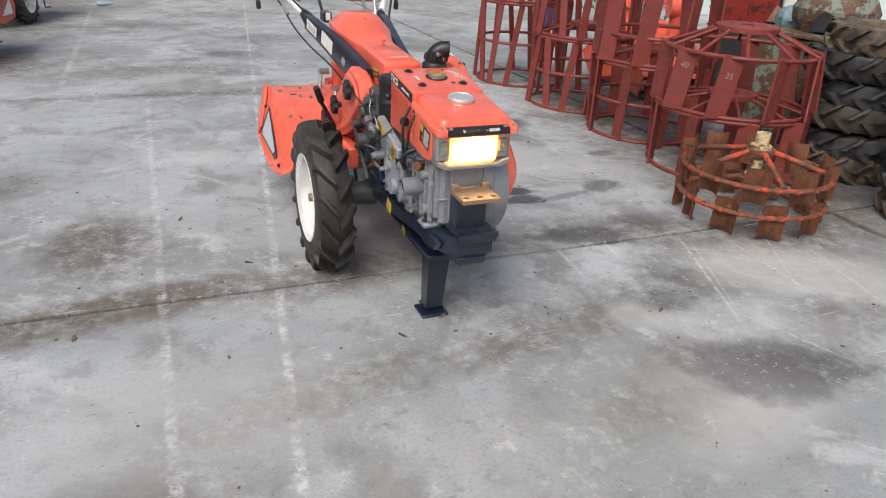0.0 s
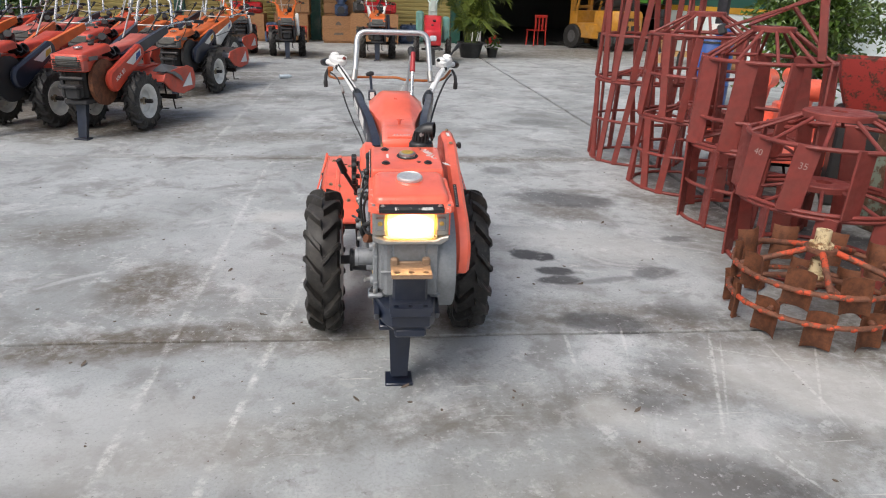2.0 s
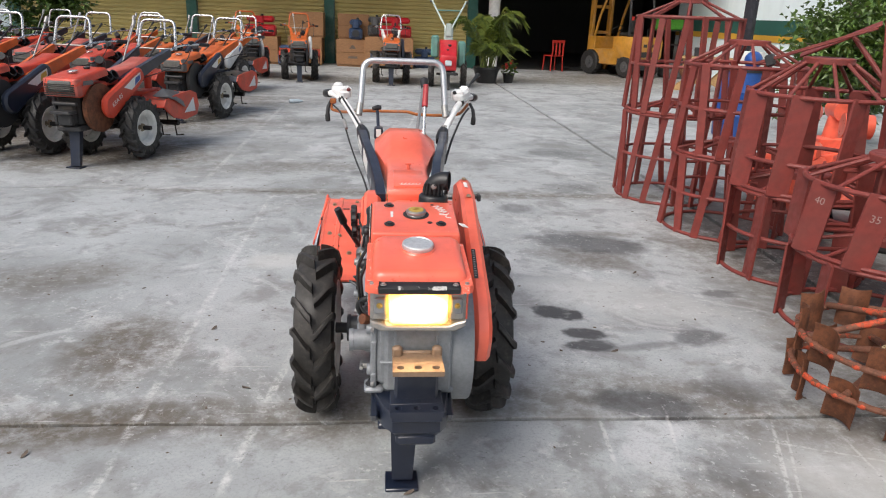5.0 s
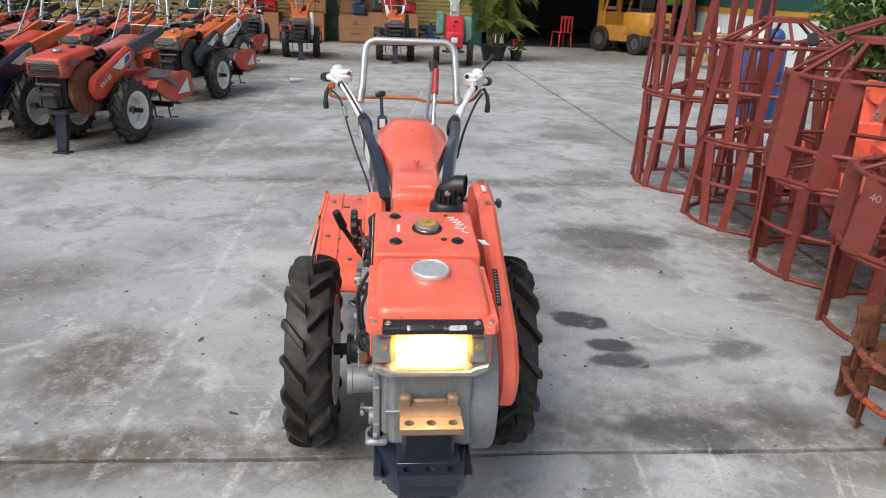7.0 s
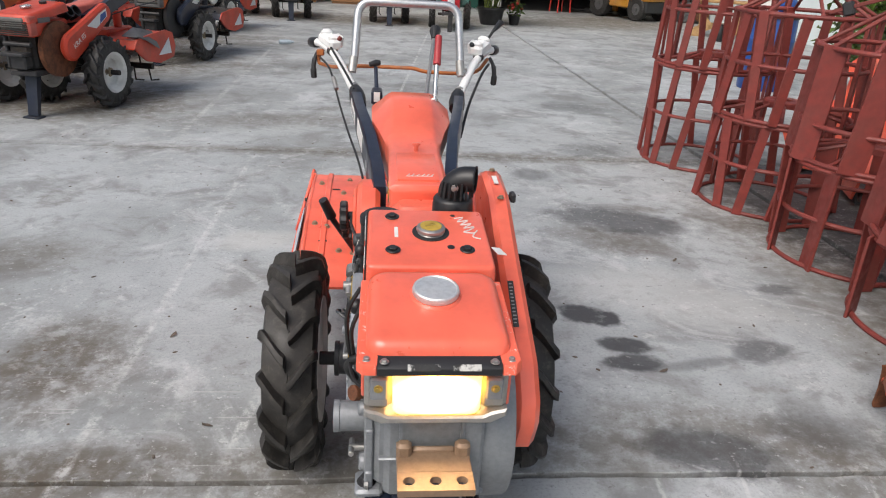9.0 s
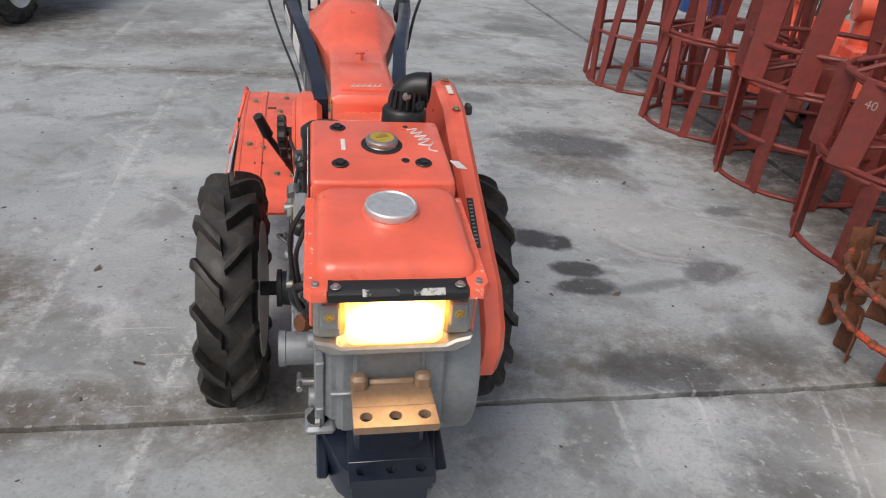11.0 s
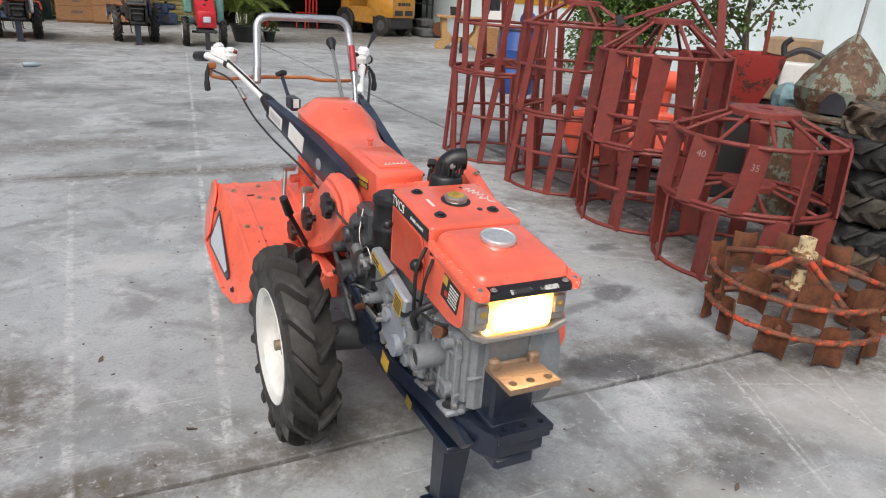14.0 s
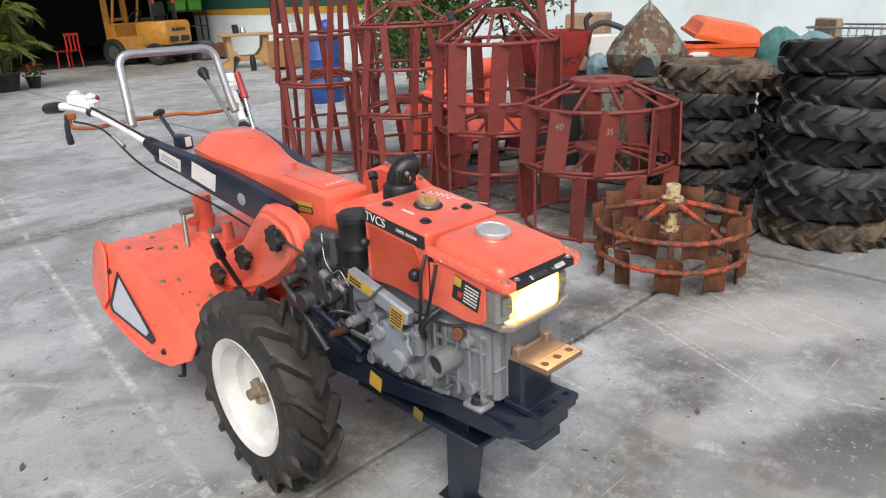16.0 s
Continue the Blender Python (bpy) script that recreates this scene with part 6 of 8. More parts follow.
def old_engine():
    bits = [span(-0.12, 0.11, -0.46, 0.06, 0.4, 0.7, 0.03), span(-0.09, 0.09, -0.5, -0.42, 0.42, 0.62, 0.02), rod((-0.24, -0.3, 0.55), (-0.1, -0.3, 0.55), 0.045, 14), span(-0.1, 0.1, 0.06, 0.46, 0.3, 0.72, 0.03), rod((-0.27, 0.2, 0.316), (0.27, 0.2, 0.316), 0.028, 12), span(-0.17, -0.1, -0.2, 0.0, 0.45, 0.65, 0.015)]
    bits += [rod((-0.12, -0.1, 0.6), (-0.2, -0.02, 0.72), 0.03, 10), span(-0.19, -0.11, -0.42, -0.34, 0.42, 0.66, 0.02), rod((-0.15, 0.1, 0.45), (0.15, 0.1, 0.45), 0.07, 14), span(-0.2, 0.2, 0.34, 0.52, 0.42, 0.6, 0.03)]
    bits += [rod((0.352, 0.2, 0.316), (0.43, 0.2, 0.316), 0.024, 10), rod((-0.43, 0.2, 0.316), (-0.352, 0.2, 0.316), 0.024, 10)]
    return joined(*bits)


def old_body():
    return loft([hood_ring(*r) for r in ((0.05, 0.07, 0.74, 0.08, 0.84, 0.065, 0.86), (0.4, 0.09, 0.75, 0.09, 0.87, 0.075, 0.89), (0.62, 0.1, 0.79, 0.11, 0.89, 0.076, 0.93), (0.78, 0.128, 0.845, 0.134, 0.921, 0.075, 0.98), (0.94, 0.126, 0.885, 0.13, 0.935, 0.085, 0.97))])


def old_arm(s):
    return loft([[(s * (x - 0.024), y, z0), (s * (x + 0.024), y, z0), (s * (x + 0.024), y, z1), (s * (x - 0.024), y, z1)] for y, x, z0, z1 in ((0.25, 0.1, 0.68, 0.8), (0.6, 0.14, 0.79, 0.91), (0.9, 0.17, 0.9, 1.0), (1.12, 0.19, 0.98, 1.06))])


def old_guard():
    pts = []
    for cy, cz, r, a0, a1 in ((0.36, 0.82, 0.085, -60, 120), (-0.16, 0.575, 0.118, 120, 300)):
        pts += [(cy + r * math.cos(radians(a0 + (a1 - a0) * i / 10)), cz + r * math.sin(radians(a0 + (a1 - a0) * i / 10))) for i in range(11)]
    return side(pts, 0.2, 0.27, 0.02)


def old_tiller():
    prof = ((0.46, 0.5), (0.52, 0.565), (0.75, 0.59), (1.04, 0.605), (1.15, 0.585), (1.2, 0.5), (1.21, 0.42))
    bolts = [rod((x, y, z - 0.01), (x, y, z + 0.016), 0.014, 8) for x in (-0.3, -0.1, 0.1, 0.3) for y, z in ((0.62, 0.576), (0.98, 0.602))]
    return joined(loft([[(-0.44, y, z), (0.44, y, z), (0.44, y, z - 0.012), (-0.44, y, z - 0.012)] for y, z in prof]), span(-0.1, 0.1, 0.4, 0.6, 0.44, 0.66, 0.02),
                  span(-0.07, 0.07, 0.6, 1.1, 0.585, 0.63, 0.012), rod((0, 0.95, 0.6), (0, 0.95, 0.78), 0.04, 12), *bolts)


def old_side():
    return side([(0.46, 0.5), (0.56, 0.42), (0.66, 0.36), (0.9, 0.31), (1.18, 0.34), (1.23, 0.44), (1.19, 0.58), (1.05, 0.62), (0.75, 0.605), (0.52, 0.58)], -0.009, 0.009, 0.003)


def parked_tractor(label, x, y, yaw, hood, arm, guard, tiller, side_mat, bar=CHROME, k=0.95, words="", lift=0.0, hoop=True, upright=0.0, group="parked walking tractors"):
    t = thing("walking_tractor", label, "walking tractor", pose(x, y, 0, 0, 0, yaw) @ Matrix.Diagonal((k, k, k, 1)), group)
    wheel(t, -0.318, 0.2, TYRE_R, -1, 40 * x)
    wheel(t, 0.318, 0.2, TYRE_R, 1, 70 * y)
    part("engine", shared("engine", old_engine, MUD), None, t, "oily grey engine and gearbox")
    part("hood", shared("hood", old_hood, hood), None, t)
    part("tank_cap", shared("tank_cap", lambda: at(cyl(0.045, 0.018, 20), 0, -0.33, 0.893, 7, 0, 0), CHROME), None, t, "dull silver filler cap")
    part("radiator_cap", shared("radiator_cap", lambda: at(cyl(0.03, 0.02, 16), 0.02, -0.14, 0.915, 7, 0, 0), BLACK), None, t)
    part("air_cleaner", shared("air_cleaner", lambda: joined(rod((0.07, 0.02, 0.85), (0.07, 0.02, 1.0), 0.042, 16), rod((0.07, 0.0, 0.97), (0.1, -0.05, 1.0), 0.04, 14)), BLACK), None, t, "black air cleaner")
    part("headlamp", shared("headlamp", lambda: joined(span(-0.125, 0.125, -0.552, -0.5, 0.735, 0.835, 0.014)), UNLIT), None, t, "unlit headlamp")
    part("lamp_surround", shared("lamp_surround", lambda: joined(span(-0.168, -0.125, -0.545, -0.45, 0.7, 0.855, 0.012), span(0.125, 0.168, -0.545, -0.45, 0.7, 0.855, 0.012), span(-0.168, 0.168, -0.545, -0.45, 0.69, 0.735, 0.012)), PINKHOOD if words else DARKCAST), None, t)
    part("flywheel", shared("flywheel", lambda: at(lathe([(0.03, 0), (0.2, 0.004), (0.215, 0.0), (0.232, 0.008), (0.232, 0.05), (0.03, 0.06)], 36), 0.13, -0.22, 0.56, 0, 90, 0), RUST if words else DARKSTEEL), None, t, "large cast flywheel")
    part("belt_guard", shared("belt_guard", old_guard, guard), None, t)
    if words:
        lettering("lettering", words, 0.062, PAPER, t, Matrix.Translation((0.2715, -0.08, 0.62)) @ pose(0, 0, 0, 90, 0, 90) @ pose(0, 0, 0, 0, 0, 27), "white letters")
    part("guard_sticker", shared("guard_sticker", lambda: side([(0.18, 0.7), (0.36, 0.79), (0.36, 0.86), (0.24, 0.82), (0.05, 0.73)], 0.2702, 0.272, 0), PAPER), None, t, "white graphic sticker")
    part("guard_stripe", shared("guard_stripe", lambda: side([(0.24, 0.735), (0.345, 0.79), (0.345, 0.84), (0.26, 0.81)], 0.2722, 0.273, 0), BLUEPLASTIC if guard is not NAVY else YELLOW), None, t, "small coloured stripe")
    part("hood_sticker", shared("hood_sticker", lambda: side([(-0.45, 0.79), (-0.3, 0.79), (-0.3, 0.83), (-0.45, 0.83)], 0.176, 0.179, 0), DARKCAST), None, t, "dull printed sticker")
    for dy in (0.03, 0.13):
        part("intake_port", shared("intake%d" % (dy * 100), lambda: moved(lathe([(0.052, 0.0), (0.052, 0.1), (0.042, 0.1), (0.04, 0.02)], 18), pose(0.05, dy, 0.8, 0, 60, 0)), BLACK), None, t, "black round port")
    part("upper_body", shared("upper_body", old_body, PINKHOOD if words else hood), None, t)
    if words:
        part("grille", shared("grille", lambda: joined(*[span(-0.15, 0.15, -0.556, -0.546, 0.7 + 0.016 * k, 0.709 + 0.016 * k, 0.002) for k in range(7)]), MUD), None, t, "dark slatted grille")
        part("mud_flap", shared("mud_flap", lambda: loft([[(0.3, 0.5, 0.6), (0.46, 0.5, 0.6), (0.46, 0.52, 0.61), (0.3, 0.52, 0.61)], [(0.32, 0.66, 0.66), (0.47, 0.64, 0.56), (0.47, 0.66, 0.57), (0.32, 0.68, 0.67)], [(0.4, 0.86, 0.61), (0.48, 0.84, 0.46), (0.48, 0.86, 0.46), (0.4, 0.88, 0.62)]]), DARKCAST), None, t, "bent grey mud flap")
    for s in (-1, 1):
        up = upright
        part("handle_arm", shared("arm%d" % s, lambda: old_arm(s), arm), None, t)
        part("handlebar", shared("bar%d%d" % (s, up > 0), lambda: tube(smooth_path([(s * 0.19, 1.08, 1.02), (s * 0.24, 1.22, 1.08 + up * 0.5), (s * 0.32, 1.38, 1.1 + up), (s * 0.37, 1.52, 1.1 + up)]), 0.013, 10), bar if bar is not WHITE else GREYPLASTIC), None, t)
        part("grip", shared("grip%d%d" % (s, up > 0), lambda: rod((s * 0.365, 1.5, 1.1 + up), (s * 0.42, 1.62, 1.09 + up), 0.022, 12), BLACK), None, t)
        part("switch_box", shared("switch%d%d" % (s, up > 0), lambda: joined(at(box(0.045, 0.09, 0.04, 0.01), s * 0.32, 1.4, 1.12 + up)), BLACK if s > 0 else GREYPLASTIC), None, t)
        part("side_plate", shared("side_plate", old_side, side_mat), None, t, m=pose(s * 0.44, 0, 0))
        part("reflector", shared("reflector%d" % s, lambda: side([(0.88, 0.39), (1.13, 0.385), (1.1, 0.54)], s * 0.451 - 0.002, s * 0.451 + 0.002, 0), SILVER), None, t, "silver triangular reflector")
    if hoop:
        part("guard_hoop", shared("hoop", lambda: tube(rounded([(-0.23, 1.2, 1.04), (-0.2, 1.28, 1.36), (0.2, 1.28, 1.36), (0.23, 1.2, 1.04)], 0.08, 6), 0.017, 10), bar), None, t, "tube hoop between the handles")
    part("cross_bar", shared("cross_bar", lambda: rod((-0.22, 1.2, 1.05), (0.22, 1.2, 1.05), 0.011), STEEL), None, t)
    part("gear_lever", shared("gear_lever", lambda: joined(rod((0.05, 0.9, 0.95), (0.09, 1.18, 1.18), 0.009), rod((0.085, 1.15, 1.15), (0.095, 1.2, 1.2), 0.018)), BLACK), None, t)
    part("control_cable", shared("cable", lambda: joined(tube(smooth_path([(-0.33, 1.4, 1.08), (-0.3, 1.15, 0.95), (-0.24, 0.85, 0.86), (-0.14, 0.5, 0.76)]), 0.005, 6)), CABLE), None, t)
    part("control_cable", shared("cable_b", lambda: joined(tube(smooth_path([(0.33, 1.4, 1.08), (0.32, 1.2, 0.9), (0.25, 0.9, 0.84), (0.14, 0.5, 0.76)]), 0.005, 6)), CABLE), None, t)
    part("tiller_cover", shared("tiller_cover", old_tiller, tiller), None, t)
    part("tiller_rotor", shared("tiller_rotor", lambda: joined(rod((-0.33, 0.95, 0.26), (0.33, 0.95, 0.26), 0.03, 12), *[tube([(x, 0.95, 0.26), (x, 0.95 + 0.15 * math.cos(x * 40), 0.26 + 0.15 * math.sin(x * 40)), (x + 0.03, 0.95 + 0.2 * math.cos(x * 40 + 0.5), 0.26 + 0.2 * math.sin(x * 40 + 0.5))], 0.009, 5) for x in (-0.28, -0.2, -0.12, -0.04, 0.04, 0.12, 0.2, 0.28)]), MUD), None, t, "muddy tiller shaft")
    part("gear_lever", shared("long_lever", lambda: joined(rod((-0.06, 0.5, 0.8), (-0.12, 0.98, 1.32), 0.009), rod((-0.115, 0.95, 1.29), (-0.125, 1.0, 1.35), 0.02)), STEEL), None, t, "long steel lever")
    part("loose_cable", shared("cable_c", lambda: tube(smooth_path([(0.28, 1.3, 1.1), (0.2, 1.05, 1.2), (0.05, 0.85, 1.12), (-0.05, 0.6, 0.95), (-0.1, 0.3, 0.8)]), 0.0045, 6), CABLE), None, t)
    part("front_stand", shared("front_stand", lambda: joined(loft([[(-0.06, -0.4, 0.4), (0.05, -0.4, 0.4), (0.05, -0.34, 0.4), (-0.06, -0.34, 0.4)], [(-0.05, -0.46, 0.02), (0.04, -0.46, 0.02), (0.04, -0.42, 0.02), (-0.05, -0.42, 0.02)]]), span(-0.08, 0.07, -0.5, -0.4, 0.0, 0.014, 0.003)), NAVY), None, t, "navy front stand")
    part("front_bracket", shared("front_bracket", lambda: joined(span(-0.1, 0.1, -0.6, -0.48, 0.53, 0.56, 0.006), span(-0.07, 0.07, -0.54, -0.46, 0.42, 0.53, 0.012), span(-0.12, 0.12, -0.5, 0.3, 0.36, 0.41, 0.01), rod((-0.12, -0.5, 0.62), (0.12, -0.5, 0.62), 0.02), span(-0.13, -0.1, -0.5, -0.46, 0.42, 0.68, 0.006)), DARKSTEEL), None, t)
    return t


S1 = 0.3
FACING = -13
parked_tractor("faded red walking tractor with rusty flywheel and lettered belt guard", -2.80, 4.5 + S1, FACING, OLDRED, NAVY, OLDRED, OLDRED, OLDRED, words="KRA 85")
parked_tractor("red walking tractor with navy belt guard and orange arms", -3.72, 4.6 + S1, FACING, OLDRED, OLDORANGE, NAVY, OLDRED, OLDRED)
parked_tractor("orange walking tractor with navy belt guard and navy tiller", -2.62, 7.3 + S1, FACING, OLDORANGE, OLDORANGE, NAVY, NAVY, OLDRED)
parked_tractor("dusty red walking tractor in the parked row", -3.68, 7.2 + S1, FACING, OLDRED, OLDORANGE, OLDRED, OLDRED, OLDRED)
parked_tractor("bleached red walking tractor in the parked row", -4.93, 5.7 + S1, FACING, PINKHOOD, OLDORANGE, NAVY, OLDRED, OLDRED)
parked_tractor("red walking tractor with grey handles", -4.68, 7.9 + S1, FACING, PINKHOOD, NAVY, OLDRED, OLDRED, OLDRED)
parked_tractor("orange walking tractor with chrome hoop", -3.48, 9.4 + S1, FACING, OLDORANGE, NAVY, NAVY, OLDRED, OLDRED)
parked_tractor("orange walking tractor with navy arms", -5.88, 7.4 + S1, FACING, OLDORANGE, NAVY, OLDRED, NAVY, OLDRED)
parked_tractor("red walking tractor with orange arms", -4.58, 10.1 + S1, FACING, OLDRED, OLDORANGE, NAVY, OLDRED, OLDRED)
parked_tractor("orange walking tractor parked behind the others", -2.93, 10.4 + S1, FACING, OLDORANGE, OLDORANGE, WHITE, NAVY, OLDRED)
parked_tractor("red walking tractor at the end of the row", -5.98, 9.7 + S1, FACING, OLDRED, NAVY, OLDRED, OLDRED, OLDRED)
S2 = 0.45
parked_tractor("orange walking tractor with orange hoop beside crates", -1.86, 13.0 + S2, 6, OLDORANGE, OLDORANGE, WHITE, OLDRED, OLDRED, bar=OLDORANGE, k=1.0, group="tractors by the shutters")
parked_tractor("orange walking tractor with white belt guard", -2.95, 13.4 + S2, 14, OLDORANGE, OLDORANGE, WHITE, OLDRED, OLDRED, bar=OLDORANGE, k=1.0, group="tractors by the shutters")
parked_tractor("small orange walking tractor with white handles", 0.1, 12.9 + S2, 0, OLDORANGE, WHITE, NAVY, NAVY, NAVY, k=1.03, group="tractors by the shutters")


def crimson_tractor(m):
    t = thing("walking_tractor", "crimson walking tractor with tall pale green handles", "walking tractor", m, "tractors by the shutters")
    wheel(t, -0.4, 0.25, TYRE_R, -1, 20, 1.0)
    wheel(t, 0.4, 0.25, TYRE_R, 1, 50, 1.0)
    part("engine", shared("engine", old_engine, MUD), None, t, "oily grey engine and gearbox")
    part("hood", loft([[(-w, y, z0), (w, y, z0), (w, y, z1 - 0.03), (w * 0.88, y, z1), (-w * 0.88, y, z1), (-w, y, z1 - 0.03)] for y, w, z0, z1 in ((-0.62, 0.17, 0.5, 0.76), (-0.6, 0.19, 0.46, 0.8), (-0.2, 0.2, 0.5, 0.98), (0.25, 0.22, 0.6, 1.12), (0.28, 0.2, 0.62, 1.1))]), CRIMSON, t, "sloping crimson hood")
    part("headlamp", joined(span(-0.08, 0.08, -0.645, -0.6, 0.56, 0.69, 0.03)), SILVER, t, "square silver headlamp")
    part("hood_cap", at(cyl(0.04, 0.04, 16), 0.03, -0.15, 0.99, 15, 0, 0), BLACK, t)
    part("hood_cap", at(cyl(0.03, 0.03, 16), -0.02, -0.35, 0.9, 15, 0, 0), BLACK, t)
    part("side_box", span(-0.42, -0.23, 0.1, 0.5, 0.7, 1.22, 0.04), GREENPAINT, t, "sea-green tank box")
    part("side_box", span(0.24, 0.42, 0.1, 0.5, 0.5, 1.1, 0.04), GREENPAINT, t, "sea-green guard")
    part("column", joined(span(-0.11, 0.11, 0.35, 0.48, 1.0, 1.42, 0.02), span(-0.07, 0.07, 0.32, 0.4, 1.2, 1.5, 0.015)), PALEGREEN, t, "pale handle column")
    for s in (-1, 1):
        part("handlebar", tube(smooth_path([(s * 0.05, 0.42, 1.35), (s * 0.2, 0.7, 1.62), (s * 0.36, 1.0, 1.9), (s * 0.42, 1.15, 2.02)]), 0.023, 10), PALEGREEN, t, "tall pale handlebar")
        part("grip", rod((s * 0.42, 1.14, 2.0), (s * 0.47, 1.3, 2.02), 0.03, 10), DARKCAST, t)
    part("cross_bar", rod((-0.3, 0.9, 1.8), (0.3, 0.9, 1.8), 0.018), GREENPAINT, t)
    part("tiller_cover", shared("tiller_cover", old_tiller, GREENPAINT), None, t)
    part("front_bumper", joined(span(-0.2, 0.2, -0.66, -0.6, 0.36, 0.42, 0.01), span(-0.18, -0.14, -0.64, 0.1, 0.34, 0.42, 0.01), span(0.14, 0.18, -0.64, 0.1, 0.34, 0.42, 0.01), span(-0.05, 0.05, -0.6, -0.54, 0.0, 0.4, 0.01)), DARKSTEEL, t)
    return t


crimson_tractor(pose(1.27, 12.3 + S2, 0, 0, 0, -4) @ Matrix.Diagonal((0.86, 0.86, 0.86, 1)))

# ---- crates and engines in front of the shutters ----


def crate(label, x, y, z, w, d, h, yaw=0, marks=False):
    c = thing("wooden_crate", label, "crate", pose(x, y, z, 0, 0, yaw), "wooden crates")
    n = 2
    for i in range(n):
        part("plank", span(-w / 2, w / 2, -d / 2, -d / 2 + 0.02, h * i / n + 0.003, h * (i + 1) / n - 0.003), WOOD, c)
    for s in (-1, 1):
        part("side_board", span(s * w / 2 - 0.02, s * w / 2 + 0.001, -d / 2 + 0.02, d / 2, 0.01, h), WOOD, c)
    part("lid", span(-w / 2, w / 2, -d / 2, d / 2, h - 0.01, h + 0.012), WOOD, c)
    part("back_board", span(-w / 2, w / 2, d / 2 - 0.02, d / 2, 0.01, h - 0.012), WOOD, c)
    part("foot", span(-w / 2, w / 2, -d / 2 + 0.03, -d / 2 + 0.1, -0.05, 0.0), WOOD, c)
    part("foot", span(-w / 2, w / 2, d / 2 - 0.1, d / 2 - 0.03, -0.05, 0.0), WOOD, c)
    if marks:
        part("stencil", moved(prism([(-0.09, 0), (0.09, 0), (0.05, 0.07), (0, 0.1), (-0.05, 0.07)], 0.002), pose(0, -d / 2 - 0.001, h * 0.65, 90, 0, 0)), BARK, c, "dark stencilled mark")
        part("stencil", moved(box(0.25, 0.06, 0.001, 0), pose(0, -d / 2 - 0.002, h * 0.3, 90, 0, 0)), BARK, c, "dark stencilled bar")
    return c


Y2 = 17.2 + S2
crate("pale plywood crate on the ground by a shutter", -0.9, Y2 + 0.5, 0.05, 0.86, 0.7, 0.66, marks=True)
crate("plywood crate stacked with an engine before it", -0.88, Y2 + 0.75, 0.77, 0.84, 0.5, 0.6)
crate("plywood crate behind a parked tractor", -2.2, Y2 + 0.6, 0.05, 0.9, 0.7, 0.68)
crate("plywood crate stacked on another", -2.15, Y2 + 0.65, 0.78, 0.9, 0.7, 0.6)
crate("plywood crate behind a parked tractor", -3.4, Y2 + 0.5, 0.05, 0.95, 0.7, 0.66, marks=True)
crate("plywood crate under wrapped machines", 0.1, Y2 + 0.4, 0.05, 1.3, 0.8, 0.75)
crate("plywood crate at the far end", -4.6, Y2 + 0.6, 0.05, 0.9, 0.7, 0.66)


def packed_engine(label, x, y, z, mat, w=0.45):
    e = thing("engine", label, "engine", pose(x, y, z))
    part("block", joined(span(-w / 2, w / 2, -0.18, 0.18, 0, 0.3, 0.04), rod((0, -0.1, 0.3), (0, -0.1, 0.5), 0.1, 16), span(-w / 2.5, w / 2.5, -0.22, -0.1, 0.05, 0.2, 0.03)), mat, e)
    part("tank", joined(span(-w / 2.2, w / 2.2, -0.14, 0.16, 0.36, 0.52, 0.05)), mat, e)
    part("pulley", at(cyl(0.1, 0.05, 20), 0, -0.2, 0.16, 90, 0, 0), DARKSTEEL, e)
    part("cap", at(cyl(0.035, 0.05, 14), 0.05, -0.05, 0.52), BLACK, e)
    return e


packed_engine("blue engine on a plywood crate", -0.82, Y2 + 0.3, 0.725, FILMBLUE, 0.36)
packed_engine("crimson generator wrapped in clear film", 0.25, Y2 + 0.4, 0.815, CRIMSON, 0.9)
packed_engine("dark engine wrapped in film", -0.3, Y2 + 0.45, 0.815, DARKCAST, 0.4)
packed_engine("blue machine wrapped in film", -2.55, Y2 + 0.1, 0.0, FILMBLUE, 0.7)
packed_engine("crimson engine on stacked crates", -3.4, Y2 + 0.5, 0.725, CRIMSON, 0.8)
packed_engine("blue pump beside crates", 1.1, Y2 + 0.7, 0.0, FILMBLUE, 0.6)

# ---- palm in a pot ----


def leaflet(p, d, up, l, w):
    d, up = d.normalized(), up.normalized()
    s = d.cross(up).normalized()
    q = [p, p + d * l * 0.4 + s * w + up * 0.02, p + d * l - up * l * 0.25, p + d * l * 0.4 - s * w + up * 0.02]
    return [tuple(v) for v in q], [(0, 1, 2), (0, 2, 3)]


